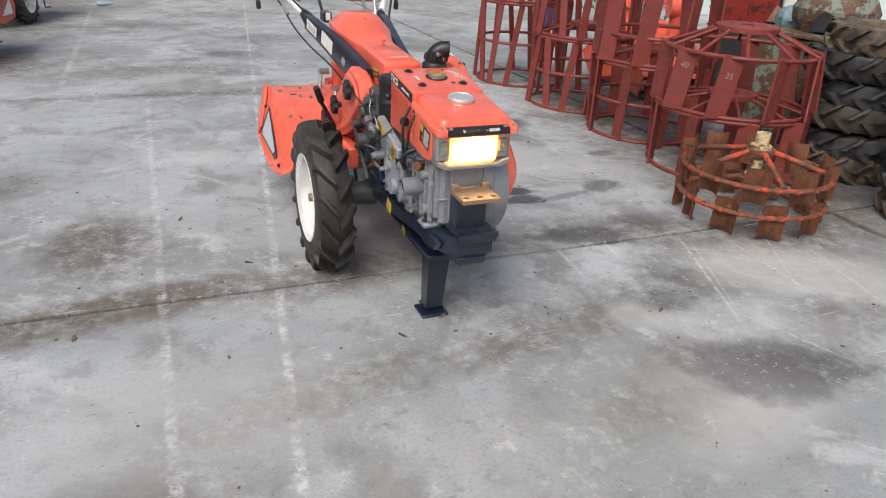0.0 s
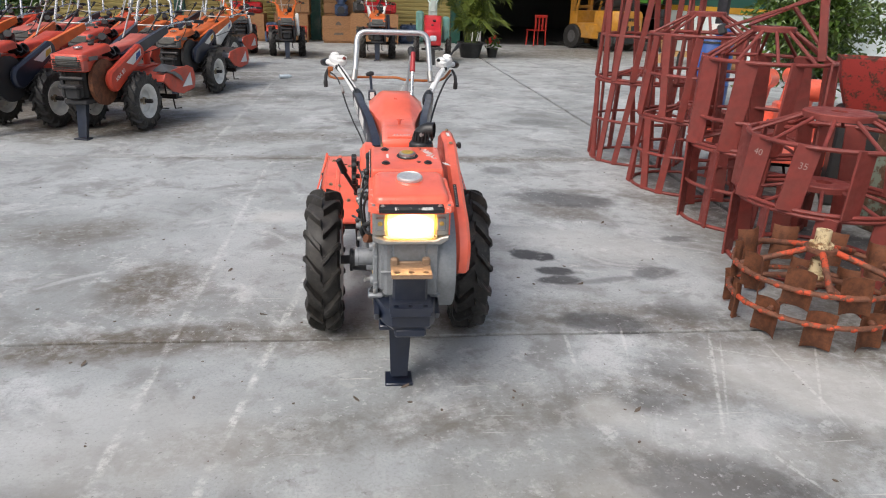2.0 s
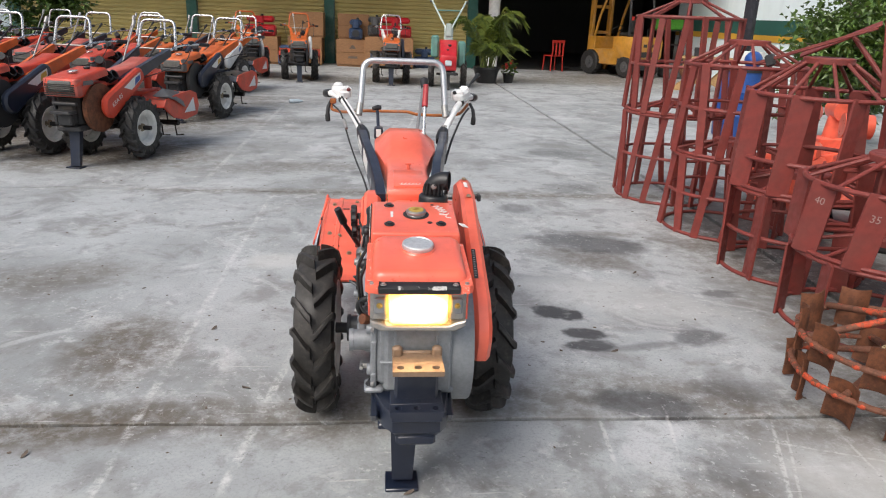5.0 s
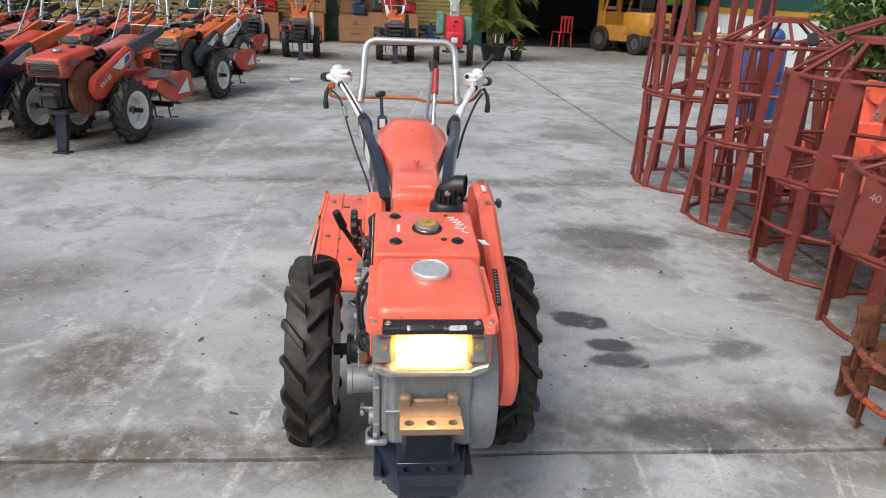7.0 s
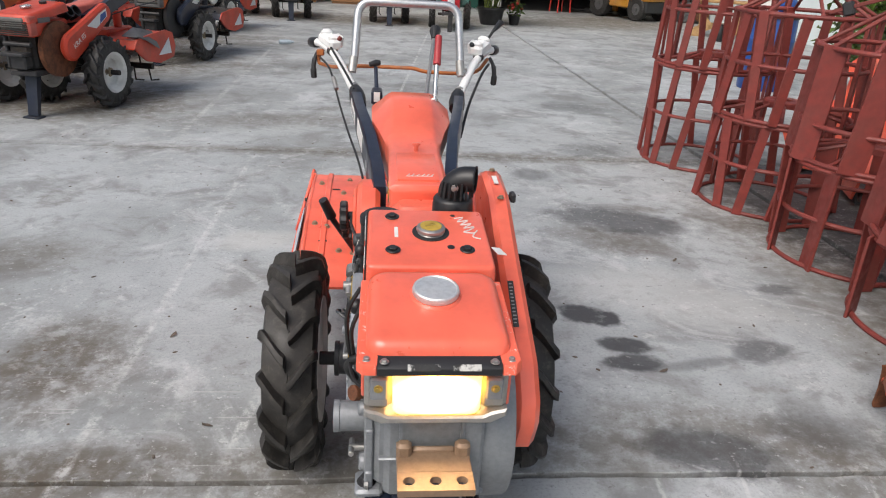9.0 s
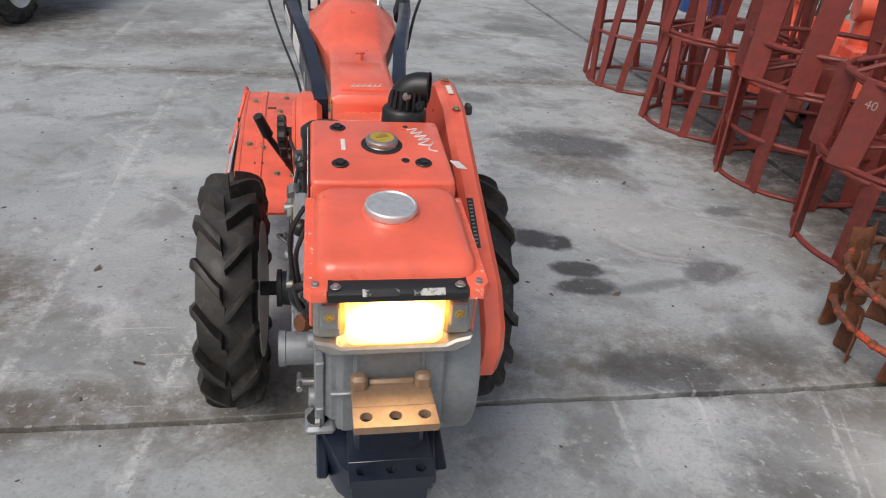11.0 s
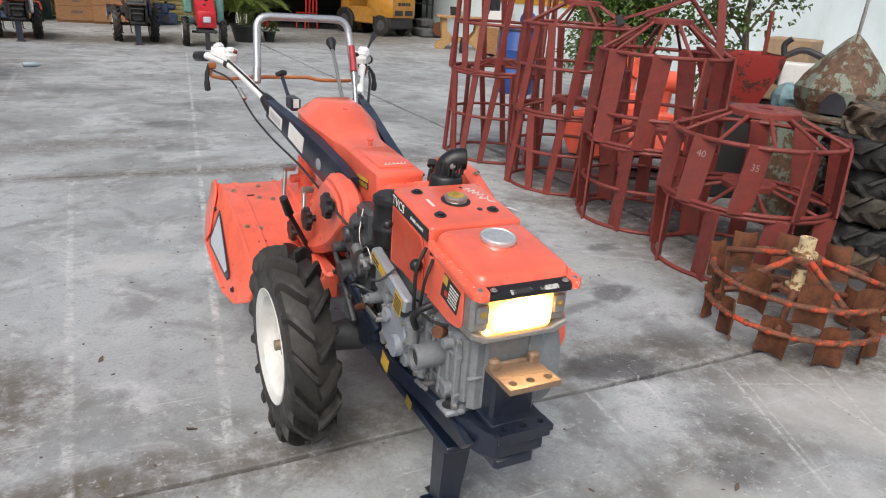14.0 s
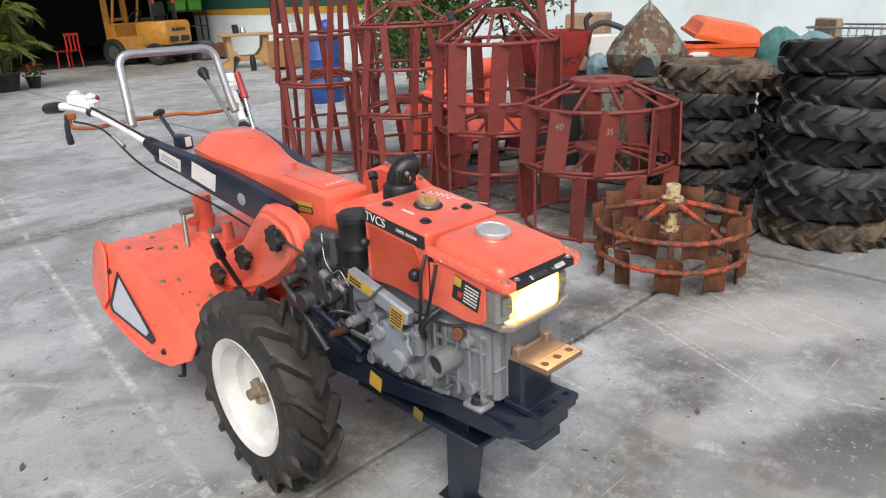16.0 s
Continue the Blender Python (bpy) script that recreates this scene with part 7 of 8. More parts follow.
def palm(x, y):
    p = thing("potted_palm", "yellow-green areca palm in a black pot", "palm", pose(x, y, 0))
    part("pot", lathe([(0.2, 0), (0.22, 0.01), (0.29, 0.3), (0.31, 0.32), (0.31, 0.36), (0.28, 0.36), (0.26, 0.3)], 28), BLACK, p, "black plastic pot")
    part("soil", at(cyl(0.265, 0.02, 24), 0, 0, 0.29), BARK, p)
    rnd = random.Random(4)
    stems, leaves = [], []
    for i in range(27):
        a = rnd.uniform(0, 6.283)
        reach, top = rnd.uniform(0.2, 0.85), rnd.uniform(0.6, 1.55)
        base = Vector((rnd.uniform(-0.13, 0.13), rnd.uniform(-0.13, 0.13), 0.3))
        out = Vector((math.cos(a), math.sin(a), 0))
        pts = smooth_path([base, base + out * reach * 0.2 + Vector((0, 0, top * 0.5)), base + out * reach * 0.6 + Vector((0, 0, top * 0.85)), base + out * reach + Vector((0, 0, top * rnd.uniform(0.55, 0.85)))], 6)
        stems.append(tube(pts, [0.012 - 0.009 * k / len(pts) for k in range(len(pts))], 5))
        for k in range(5, len(pts) - 1):
            d = (pts[k + 1] - pts[k]).normalized()
            s = d.cross(Vector((0, 0, 1))).normalized()
            for m in range(2):
                q = pts[k].lerp(pts[k + 1], m / 2)
                for sg in (-1, 1):
                    leaves.append(leaflet(q, s * sg + d * 0.7 + Vector((0, 0, rnd.uniform(-0.5, 0.25))), Vector((0, 0, 1)), rnd.uniform(0.2, 0.34), 0.0065))
    part("stems", joined(*stems), PALMLEAF, p)
    part("crown", joined(*leaves), PALMLEAF, p, "arching feathery fronds", smooth=0)
    return p


palm(2.3, 13.75 + S2)
rnd = random.Random(9)
fl = thing("red_flowers", "small pot plant with red flowers", "plant", pose(2.85, 13.9 + S2, 0))
part("pot", lathe([(0.1, 0), (0.14, 0.2), (0.15, 0.22), (0.12, 0.21)], 20), BLACK, fl)
part("leaves", joined(*[leaflet(Vector((0, 0, 0.2)) + Vector((rnd.uniform(-0.15, 0.15), rnd.uniform(-0.15, 0.15), rnd.uniform(0, 0.25))), Vector((rnd.uniform(-1, 1), rnd.uniform(-1, 1), rnd.uniform(0, 1))), Vector((0, 0, 1)), 0.12, 0.03) for _ in range(70)]), LEAF, fl, smooth=0)
part("blossom", joined(*[at(ball(0.035, 8), rnd.uniform(-0.15, 0.15), rnd.uniform(-0.15, 0.1), rnd.uniform(0.35, 0.5)) for _ in range(9)]), REDPLASTIC, fl)

# ---- forklift ----


def forklift(m):
    f = thing("forklift", "worn yellow forklift truck seen from behind", "forklift", m)
    part("counterweight", joined(loft([[(x * k, y + dy, z) for x, y in ((-0.56, 0.0), (0.56, 0.0), (0.56, 0.55), (0.48, 0.72), (-0.48, 0.72), (-0.56, 0.55))] for z, k, dy in ((0.5, 0.94, -0.02), (0.56, 1.0, 0.0), (0.98, 1.0, 0.0), (1.06, 0.96, -0.03), (1.08, 0.9, -0.05))])), FORKYELLOW, f, "yellow rounded counterweight")
    for x in (-0.22, 0.22):
        part("grille", span(x - 0.17, x + 0.17, 0.7, 0.735, 0.56, 0.7, 0.01), INK, f)
    part("brand_bar", joined(moved(bars(1, 0.55, 0.09, 0.9, 2), pose(0, 0.727, 0.86, 90, 0, 180))), INK, f, "black bar where a name stood")
    part("lower_skirt", span(-0.5, 0.5, 0.0, 0.66, 0.2, 0.51, 0.03), DARKSTEEL, f)
    part("chassis", joined(span(-0.52, 0.52, -1.0, 0.05, 0.3, 0.72, 0.03), span(-0.45, 0.45, -0.25, 0.1, 0.7, 1.06, 0.03), span(-0.52, 0.52, -1.1, -0.85, 0.5, 1.05, 0.02)), FORKYELLOW, f, "yellow chassis and cowl")
    part("seat", joined(span(-0.25, 0.25, -0.25, 0.2, 1.06, 1.18, 0.04), span(-0.25, 0.25, 0.12, 0.22, 1.16, 1.55, 0.04)), BLACK, f)
    for x in (-0.46, 0.46):
        part("guard_post", tube([(x, 0.35, 1.05), (x, 0.33, 1.6), (x * 0.95, 0.25, 2.12)], 0.035, 8), BLACKPAINT, f)
        part("guard_post", tube([(x, -0.95, 1.0), (x, -0.8, 1.6), (x * 0.95, -0.6, 2.12)], 0.035, 8), FORKYELLOW, f)
        part("mast_rail", span(x * 0.75 - 0.05, x * 0.75 + 0.05, -1.28, -1.14, 0.1, 2.5, 0.01), FORKYELLOW, f)
        part("fork", span(x * 0.6 - 0.06, x * 0.6 + 0.06, -2.3, -1.3, 0.06, 0.1, 0.01), DARKSTEEL, f)
    part("roof", joined(*[span(-0.48, 0.48, y - 0.03, y + 0.03, 2.1, 2.15, 0.01) for y in (-0.6, -0.35, -0.1, 0.15, 0.27)]), FORKYELLOW, f)
    for z in (0.4, 1.1, 1.8, 2.4):
        part("mast_cross", span(-0.36, 0.36, -1.26, -1.2, z, z + 0.09, 0.01), FORKYELLOW, f)
    part("steering_wheel", at(hoop_ring(0.17, 0.015, 0, 20, 6), 0, -0.55, 1.25, 35, 0, 0), BLACK, f)
    tw = mesh_of("tyre", loft([[(r * math.cos(a), r * math.sin(a), z) for r, z in ((0.17, -0.1), (0.3, -0.11), (0.325 + d, -0.09), (0.33 + d, 0.0), (0.325 + d, 0.09), (0.3, 0.11), (0.17, 0.1))] for a, d in [(6.283185 * (i + f) / 20, h) for i in range(20) for f, h in ((0.0, 0.0), (0.3, 0.0), (0.35, 0.014), (0.8, 0.014), (0.85, 0.0))]], closed=True), RUBBER, 35)
    rw = mesh_of("rim", joined(cyl(0.17, 0.16, 20), at(cyl(0.06, 0.22, 12), 0, 0, -0.02)), DARKCAST)
    for x, y, k in ((-0.45, 0.35, 0.85), (0.45, 0.35, 0.85), (-0.5, -0.95, 1.0), (0.5, -0.95, 1.0)):
        part("tyre", tw, None, f, m=pose(x, y, 0.34 * k, 0, 90, 0) @ Matrix.Diagonal((k, k, 1, 1)))
        part("rim", rw, None, f, m=pose(x - 0.08, y, 0.34 * k, 0, 90, 0) @ Matrix.Diagonal((k, k, 1, 1)))
    for x in (-0.4, 0.4):
        part("tail_lamp", span(x - 0.04, x + 0.04, 0.33, 0.4, 1.5, 1.6, 0.01), REDPLASTIC, f)
    return f


forklift(pose(6.8, 17.1 + S2, 0, 0, 0, 208) @ pose(0, 0, 0))

# ---- table, chair, shelves and clutter by the wall ----
S3 = 0.6


def trestle_table(m):
    t = thing("wooden_table", "pale wooden table with curved trestle legs", "table", m)
    part("tabletop", span(-0.6, 0.6, -0.36, 0.36, 0.71, 0.76, 0.01), TABLEWOOD, t)
    leg = [(-0.5, 0.71), (-0.36, 0.71), (-0.33, 0.42), (-0.2, 0.28), (-0.2, 0.16), (-0.34, 0.1), (-0.4, 0.0), (-0.62, 0.0), (-0.56, 0.12), (-0.44, 0.2), (-0.47, 0.45)]
    for y in (-0.26, 0.22):
        part("leg", moved(prism(leg, 0.05, 0.006), pose(0, y + 0.05, 0, 90, 0, 0)), TABLEWOOD, t)
        part("leg", moved(prism([(-a, b) for a, b in leg][::-1], 0.05, 0.006), pose(0, y + 0.05, 0, 90, 0, 0)), TABLEWOOD, t)
        part("stretcher", span(-0.26, 0.26, y, y + 0.05, 0.16, 0.27), TABLEWOOD, t)
    return t


trestle_table(pose(7.35, 13.3 + S3, 0, 0, 0, -22))
solid("kettle", joined(at(lathe([(0.06, 0), (0.075, 0.03), (0.06, 0.1), (0.025, 0.13), (0.02, 0.15)], 20), 0, 0, 0), rod((0.06, 0, 0.06), (0.12, 0, 0.11), 0.012)), CHROME, "small shiny metal kettle on the wooden table", "kettle", pose(7.3, 13.3 + S3, 0.76))
solid("picture_stand", moved(box(0.16, 0.02, 0.2, 0.004), pose(0, 0, 0.1, -12, 0, 0)), BLACK, "small dark card standing on the wooden table", "card stand", pose(7.25, 13.55 + S3, 0.762))
jacket_s = []
for k in range(7):
    z = 0.85 + k * 0.2
    jacket_s.append([((0.24 - 0.012 * k * (k > 4) * 3 + 0.03 * math.sin(3 * a + k)) * math.cos(a), (0.12 + 0.02 * math.cos(4 * a)) * math.sin(a), z) for a in [6.2832 * i / 20 for i in range(20)]])
solid("dark_coat", loft(jacket_s), CLOTH, "dark cloth coat hanging by the wall behind the table", "coat", pose(8.3, 13.4 + S3, 0, 0, 0, 70))
solid("coat_stand", joined(rod((0, 0, 0), (0, 0, 2.12), 0.018), span(-0.2, 0.2, -0.2, 0.2, 0, 0.03)), STEEL, "thin steel coat stand by the wall", "coat stand", pose(8.3, 13.4 + S3, 0))
crate("low wooden box beside the table", 7.6, 11.9 + S3, 0.05, 0.7, 0.6, 0.55, 20)
solid("carton", at(box(0.5, 0.4, 0.35, 0.005), 0, 0, 0.175), PAPER, "white carton on a wooden box", "carton", pose(7.65, 11.9 + S3, 0.615, 0, 0, 30))
solid("flask", joined(lathe([(0.06, 0), (0.065, 0.02), (0.065, 0.26), (0.045, 0.3), (0.045, 0.34)], 16)), BLACK, "dark flask standing on the ground by the table", "flask", pose(6.9, 12.3 + S3, 0))
shelf = thing("steel_shelf", "dark steel shelf with green boxes beside the hall doorway", "shelf", pose(8.3, 18.2 + S3, 0))
for x in (-0.5, 0.5):
    for y in (-0.2, 0.2):
        part("post", span(x - 0.02, x + 0.02, y - 0.02, y + 0.02, 0, 1.3), DARKSTEEL, shelf)
for z in (0.4, 0.85, 1.25):
    part("shelf_board", span(-0.52, 0.52, -0.22, 0.22, z, z + 0.03), DARKSTEEL, shelf)
for x in (-0.25, 0.22):
    solid("green_box", joined(span(-0.2, 0.2, -0.18, 0.18, 0, 0.3, 0.03), span(-0.21, 0.21, -0.19, 0.19, 0.26, 0.29, 0.01)), GREENPLASTIC, "bright green plastic box on a steel shelf", "box", pose(8.3 + x, 18.2 + S3, 1.281), "green boxes")
scrap = thing("scrap_machine", "greasy machine parts heaped at the wall", "machine", pose(8.2, 16.9 + S3, 0))
part("base", joined(span(-0.4, 0.4, -0.4, 0.4, 0, 0.25, 0.05), rod((0, -0.3, 0.3), (0, 0.3, 0.34), 0.12, 16), span(-0.3, 0.1, -0.2, 0.3, 0.25, 0.5, 0.06)), DARKCAST, scrap)
part("pulley", at(cyl(0.2, 0.06, 24), 0.1, -0.45, 0.25, 90, 0, 0), RUST, scrap)


def plastic_chair(m):
    c = thing("plastic_chair", "red plastic chair inside the dark doorway", "chair", m)
    part("seat", span(-0.22, 0.22, -0.22, 0.22, 0.42, 0.45, 0.01), REDPLASTIC, c)
    part("backrest", joined(*[span(x - 0.025, x + 0.025, 0.2, 0.23, 0.44, 0.85, 0.008) for x in (-0.18, -0.06, 0.06, 0.18)], span(-0.22, 0.22, 0.2, 0.23, 0.8, 0.88, 0.01)), REDPLASTIC, c)
    for x in (-0.19, 0.19):
        for y in (-0.19, 0.19):
            part("leg", rod((x * 1.1, y * 1.1, 0), (x, y, 0.43), 0.02, 8), REDPLASTIC, c)
    return c


plastic_chair(pose(4.95, 18.2 + S3, 0, 0, 0, 200))
solid("drink_bottle", joined(at(lathe([(0.03, 0), (0.034, 0.01), (0.034, 0.16), (0.014, 0.2), (0.014, 0.22)], 14), 0, 0, 0)), CLEARPET, "clear plastic bottle lying on the concrete", "bottle", pose(-1.6, 9.2 + S1, 0.034, 0, 90, 20))

# ---- blue barrel, ball and plants behind the cage wheels ----
bar_ = thing("blue_barrel", "blue plastic barrel standing behind the cage wheels", "barrel", pose(4.85, 7.3, 0))
part("body", joined(lathe([(0.27, 0), (0.285, 0.02), (0.29, 0.28), (0.3, 0.3), (0.29, 0.32), (0.29, 0.6), (0.3, 0.62), (0.29, 0.64), (0.28, 0.88), (0.26, 0.92), (0.24, 0.92)], 32)), BLUEPLASTIC, bar_)
part("rim_band", at(ring_lathe([(0.265, 0), (0.292, 0), (0.292, 0.03), (0.265, 0.03)], 32), 0, 0, 0.88), DARKSTEEL, bar_)
solid("blue_ball", ball(0.12, 20), BLUEPLASTIC, "blue plastic ball resting on the barrel", "ball", pose(4.95, 7.25, 1.035))


def tree(label, x, y, height, spread, n, leaf, seed, low=0.28):
    t = thing("small_tree", label, "tree", pose(x, y, 0))
    rnd = random.Random(seed)
    trunk = smooth_path([(0, 0, 0), (0.05, 0.02, height * 0.3), (-0.04, 0.06, height * 0.6), (0.02, 0, height * 0.85)], 6)
    limbs = [tube(trunk, [0.05 - 0.035 * k / len(trunk) for k in range(len(trunk))], 8)]
    tips = []
    for i in range(16):
        p = trunk[rnd.randrange(int(low * len(trunk)), len(trunk))]
        a = rnd.uniform(0, 6.283)
        q = p + Vector((math.cos(a) * spread * rnd.uniform(0.4, 1), math.sin(a) * spread * rnd.uniform(0.4, 1), rnd.uniform(-0.1, 0.4) * height * 0.6))
        path = smooth_path([p, p.lerp(q, 0.5) + Vector((0, 0, 0.1)), q], 4)
        limbs.append(tube(path, [0.018 - 0.014 * k / len(path) for k in range(len(path))], 5))
        tips += path[2:]
    part("trunk", joined(*limbs), BARK, t)
    leaves = []
    for _ in range(n):
        c = rnd.choice(tips)
        p = c + Vector((rnd.gauss(0, 0.12), rnd.gauss(0, 0.12), rnd.gauss(0, 0.1)))
        leaves.append(leaflet(p, Vector((rnd.uniform(-1, 1), rnd.uniform(-1, 1), rnd.uniform(-0.6, 0.5))), Vector((rnd.uniform(-0.5, 0.5), rnd.uniform(-0.5, 0.5), 1)), leaf * rnd.uniform(0.7, 1.3), leaf * 0.32))
    part("crown", joined(*leaves), LEAF, t, "loose green foliage", smooth=0)
    return t


tree("small green tree before the pale wall", 5.0, 5.2, 2.3, 0.9, 3600, 0.065, 3)
tree("leafy green shrub behind the cage wheels", 4.3, 4.3, 1.45, 0.5, 2400, 0.08, 5, 0.72)
tree("feathery green tree before the pale wall", 5.3, 3.6, 2.3, 0.85, 2600, 0.06, 7)
tree("green tree beside the wall behind the table", 7.9, 9.5, 2.6, 0.9, 2200, 0.09, 11)
tree("leafy green shrub at the yard's edge", 6.0, 6.6, 1.3, 0.6, 1500, 0.12, 15)
tree("dark green shrub behind the parked tractors", -6.2, 11.6, 2.2, 1.0, 3600, 0.12, 21)
tree("dark green shrub behind the parked tractors", -8.2, 11.0, 2.0, 1.0, 2200, 0.1, 23)
# ---- scrap behind the cage wheels and tyres ----


def tiller_unit(m, label):
    t = thing("tiller_unit", label, "tiller attachment", m)
    part("cover", joined(loft([[(-0.3, y, z), (0.3, y, z), (0.3, y, z - 0.012), (-0.3, y, z - 0.012)] for y, z in ((-0.3, 0.25), (-0.2, 0.42), (0.0, 0.48), (0.2, 0.44), (0.32, 0.3))])), RED, t)
    for s in (-1, 1):
        part("side_plate", side([(-0.3, 0.25), (-0.2, 0.05), (0.2, 0.05), (0.32, 0.3), (0.2, 0.43), (0.0, 0.47), (-0.2, 0.41)], s * 0.3 - 0.01, s * 0.3 + 0.01), RED, t)
    part("gear_column", joined(rod((0, 0, 0.45), (0, -0.05, 0.8), 0.07, 16), rod((-0.1, -0.05, 0.8), (0.1, -0.05, 0.8), 0.09, 18), span(-0.08, 0.08, -0.2, 0.1, 0.42, 0.56, 0.02)), RED, t)
    part("skid", joined(rod((-0.25, -0.15, 0.012), (0.25, -0.15, 0.012), 0.012), rod((-0.25, 0.15, 0.012), (0.25, 0.15, 0.012), 0.012), rod((-0.25, -0.15, 0.012), (-0.28, -0.1, 0.2), 0.012), rod((0.25, -0.15, 0.012), (0.28, -0.1, 0.2), 0.012), rod((-0.25, 0.15, 0.012), (-0.28, 0.1, 0.2), 0.012), rod((0.25, 0.15, 0.012), (0.28, 0.1, 0.2), 0.012)), DARKSTEEL, t)
    part("rotor", joined(rod((-0.3, 0, 0.18), (0.3, 0, 0.18), 0.03), *[rod((x, 0, 0.18), (x, 0.15 * math.cos(x * 50), 0.18 + 0.13 * math.sin(x * 50)), 0.012, 6) for x in (-0.25, -0.15, -0.05, 0.05, 0.15, 0.25)]), DARKSTEEL, t)
    return t


tiller_unit(pose(3.45, 3.5, 0, 0, 0, 40), "orange-red tiller attachment behind the cage wheels")
tiller_unit(pose(3.42, 2.75, 0, 0, 0, -20), "orange-red tiller attachment behind the cage wheels")
tiller_unit(pose(3.9, 3.75, 0, 0, 0, 80), "orange-red tiller attachment behind the cage wheels")


def box_of(name, label, category, x, y, z, w, d, h, mat, yaw=0, bev=0.01):
    return solid(name, at(box(w, d, h, bev), 0, 0, h / 2), mat, label, category, pose(x, y + 0.25, z, 0, 0, yaw))


def crumpled(w, d, h, seed, n=9):
    """A slack bag-like lump."""
    rnd = random.Random(seed)
    rings = []
    for i in range(n):
        u = i / (n - 1)
        k = math.sin(math.pi * (0.12 + 0.86 * u)) ** 0.6
        rings.append([(w / 2 * k * math.cos(a) * (1 + rnd.uniform(-0.16, 0.16)), d / 2 * k * math.sin(a) * (1 + rnd.uniform(-0.16, 0.16)), h * u + rnd.uniform(-0.01, 0.01)) for a in [6.2832 * j / 16 for j in range(16)]])
    return loft(rings)


cab = thing("steel_cabinet", "dented green-grey steel cabinet behind the cage wheels", "cabinet", pose(3.72, 1.42, 0, 0, 0, 8))
part("body", span(-0.42, 0.42, -0.26, 0.26, 0.0, 0.76, 0.012), VERDIGRIS, cab)
part("door", span(-0.38, 0.38, -0.272, -0.26, 0.06, 0.7, 0.004), VERDIGRIS, cab)
part("handle", rod((0.3, -0.285, 0.42), (0.3, -0.285, 0.52), 0.01), STEEL, cab)
part("top_lip", span(-0.44, 0.44, -0.28, 0.28, 0.76, 0.785, 0.004), VERDIGRIS, cab)


def hopper(m):
    """A pyramid sheet-metal hopper upside down, with a pole through its tip."""
    h = thing("sheet_hopper", "rusty green sheet-metal hopper with a pole on the cabinet", "hopper", m)
    base = [(-0.34, -0.1), (-0.2, -0.3), (-0.06, -0.36), (0.08, -0.36), (0.22, -0.28), (0.34, -0.06), (0.28, 0.24), (-0.28, 0.24)]
    part("cone", loft([[(x * k, y * k, z) for x, y in base] for z, k in ((0.0, 0.86), (0.08, 0.97), (0.16, 1.0), (0.24, 0.86), (0.36, 0.56), (0.48, 0.2), (0.52, 0.05))], caps=False), VERDIGRIS, h, smooth=15)
    part("mouth", moved(prism([(-0.09, -0.07), (0.09, -0.07), (0.085, 0.0), (0.05, 0.05), (0.0, 0.07), (-0.05, 0.05), (-0.085, 0.0)], 0.03), pose(0.0, -0.345, 0.085, 84, 0, 0)), CLOTH, h, "dark arched opening")
    part("seam", rod((0.01, -0.355, 0.17), (0.004, -0.03, 0.52), 0.006), RUST, h)
    part("pole", rod((0.0, 0.0, 0.42), (0.01, 0.01, 0.86), 0.014), STEEL, h)
    return h


hopper(pose(3.74, 1.4, 0.786, 0, 0, -62) @ Matrix.Diagonal((0.86, 0.86, 0.98, 1)))
DULLRED = rust_material("rusting_red_sheet", (0.1, 0.035, 0.02), (0.3, 0.028, 0.022), 0.44)
red_hop = thing("red_hopper", "red painted sheet-metal bucket on a crate of scrap", "hopper", pose(3.6, 2.2, 0.0, 0, 0, -30))
part("sheet", loft([[(x * k, y * k, z) for x, y in ((-0.25, -0.22), (0.25, -0.22), (0.25, 0.22), (-0.25, 0.22))] for z, k in ((0.72, 0.62), (1.0, 1.0), (1.1, 1.05))], caps=False), DULLRED, red_hop, smooth=20)
part("foot", span(-0.2, 0.2, -0.18, 0.18, 0.0, 0.74, 0.02), DARKSTEEL, red_hop)
part("pole", rod((0.15, -0.1, 0.8), (0.13, -0.12, 1.4), 0.016), OXIDE, red_hop)
heap = thing("scrap_bench", "low steel bench loaded with scrap along the wall", "bench", pose(4.8, 1.35, 0, 0, 0, 0))
part("top", span(-0.5, 0.6, -1.9, 1.6, 0.62, 0.7, 0.01), DARKSTEEL, heap)
for x in (-0.42, 0.5):
    for y in (-1.8, -0.1, 1.5):
        part("leg", span(x - 0.03, x + 0.03, y - 0.03, y + 0.03, 0, 0.62), DARKSTEEL, heap)
box_of("carton", "torn brown carton on a heap of scrap", "carton", 4.5, 2.2, 0.7, 0.42, 0.36, 0.5, CARD, 25)
box_of("carton", "brown cardboard sheet folded over on the scrap", "carton", 5.0, 0.3, 0.7, 0.3, 0.05, 0.42, CARD, 50)
box_of("steel_box", "rusty green steel box under a heap of scrap", "box", 3.98, 1.68, 0.0, 0.52, 0.3, 0.72, VERDIGRIS, -8)
box_of("foam_box", "white foam box on the scrap heap", "box", 4.02, 1.68, 0.88, 0.4, 0.24, 0.17, PAPER, -38)
box_of("carton", "small crumpled white carton beside the orange bin", "carton", 4.25, 0.98, 0.7, 0.16, 0.14, 0.2, PAPER, 20)
box_of("pink_tray", "pink plastic tray on the scrap heap", "tray", 4.05, 1.68, 0.72, 0.3, 0.2, 0.158, PINK, -10)
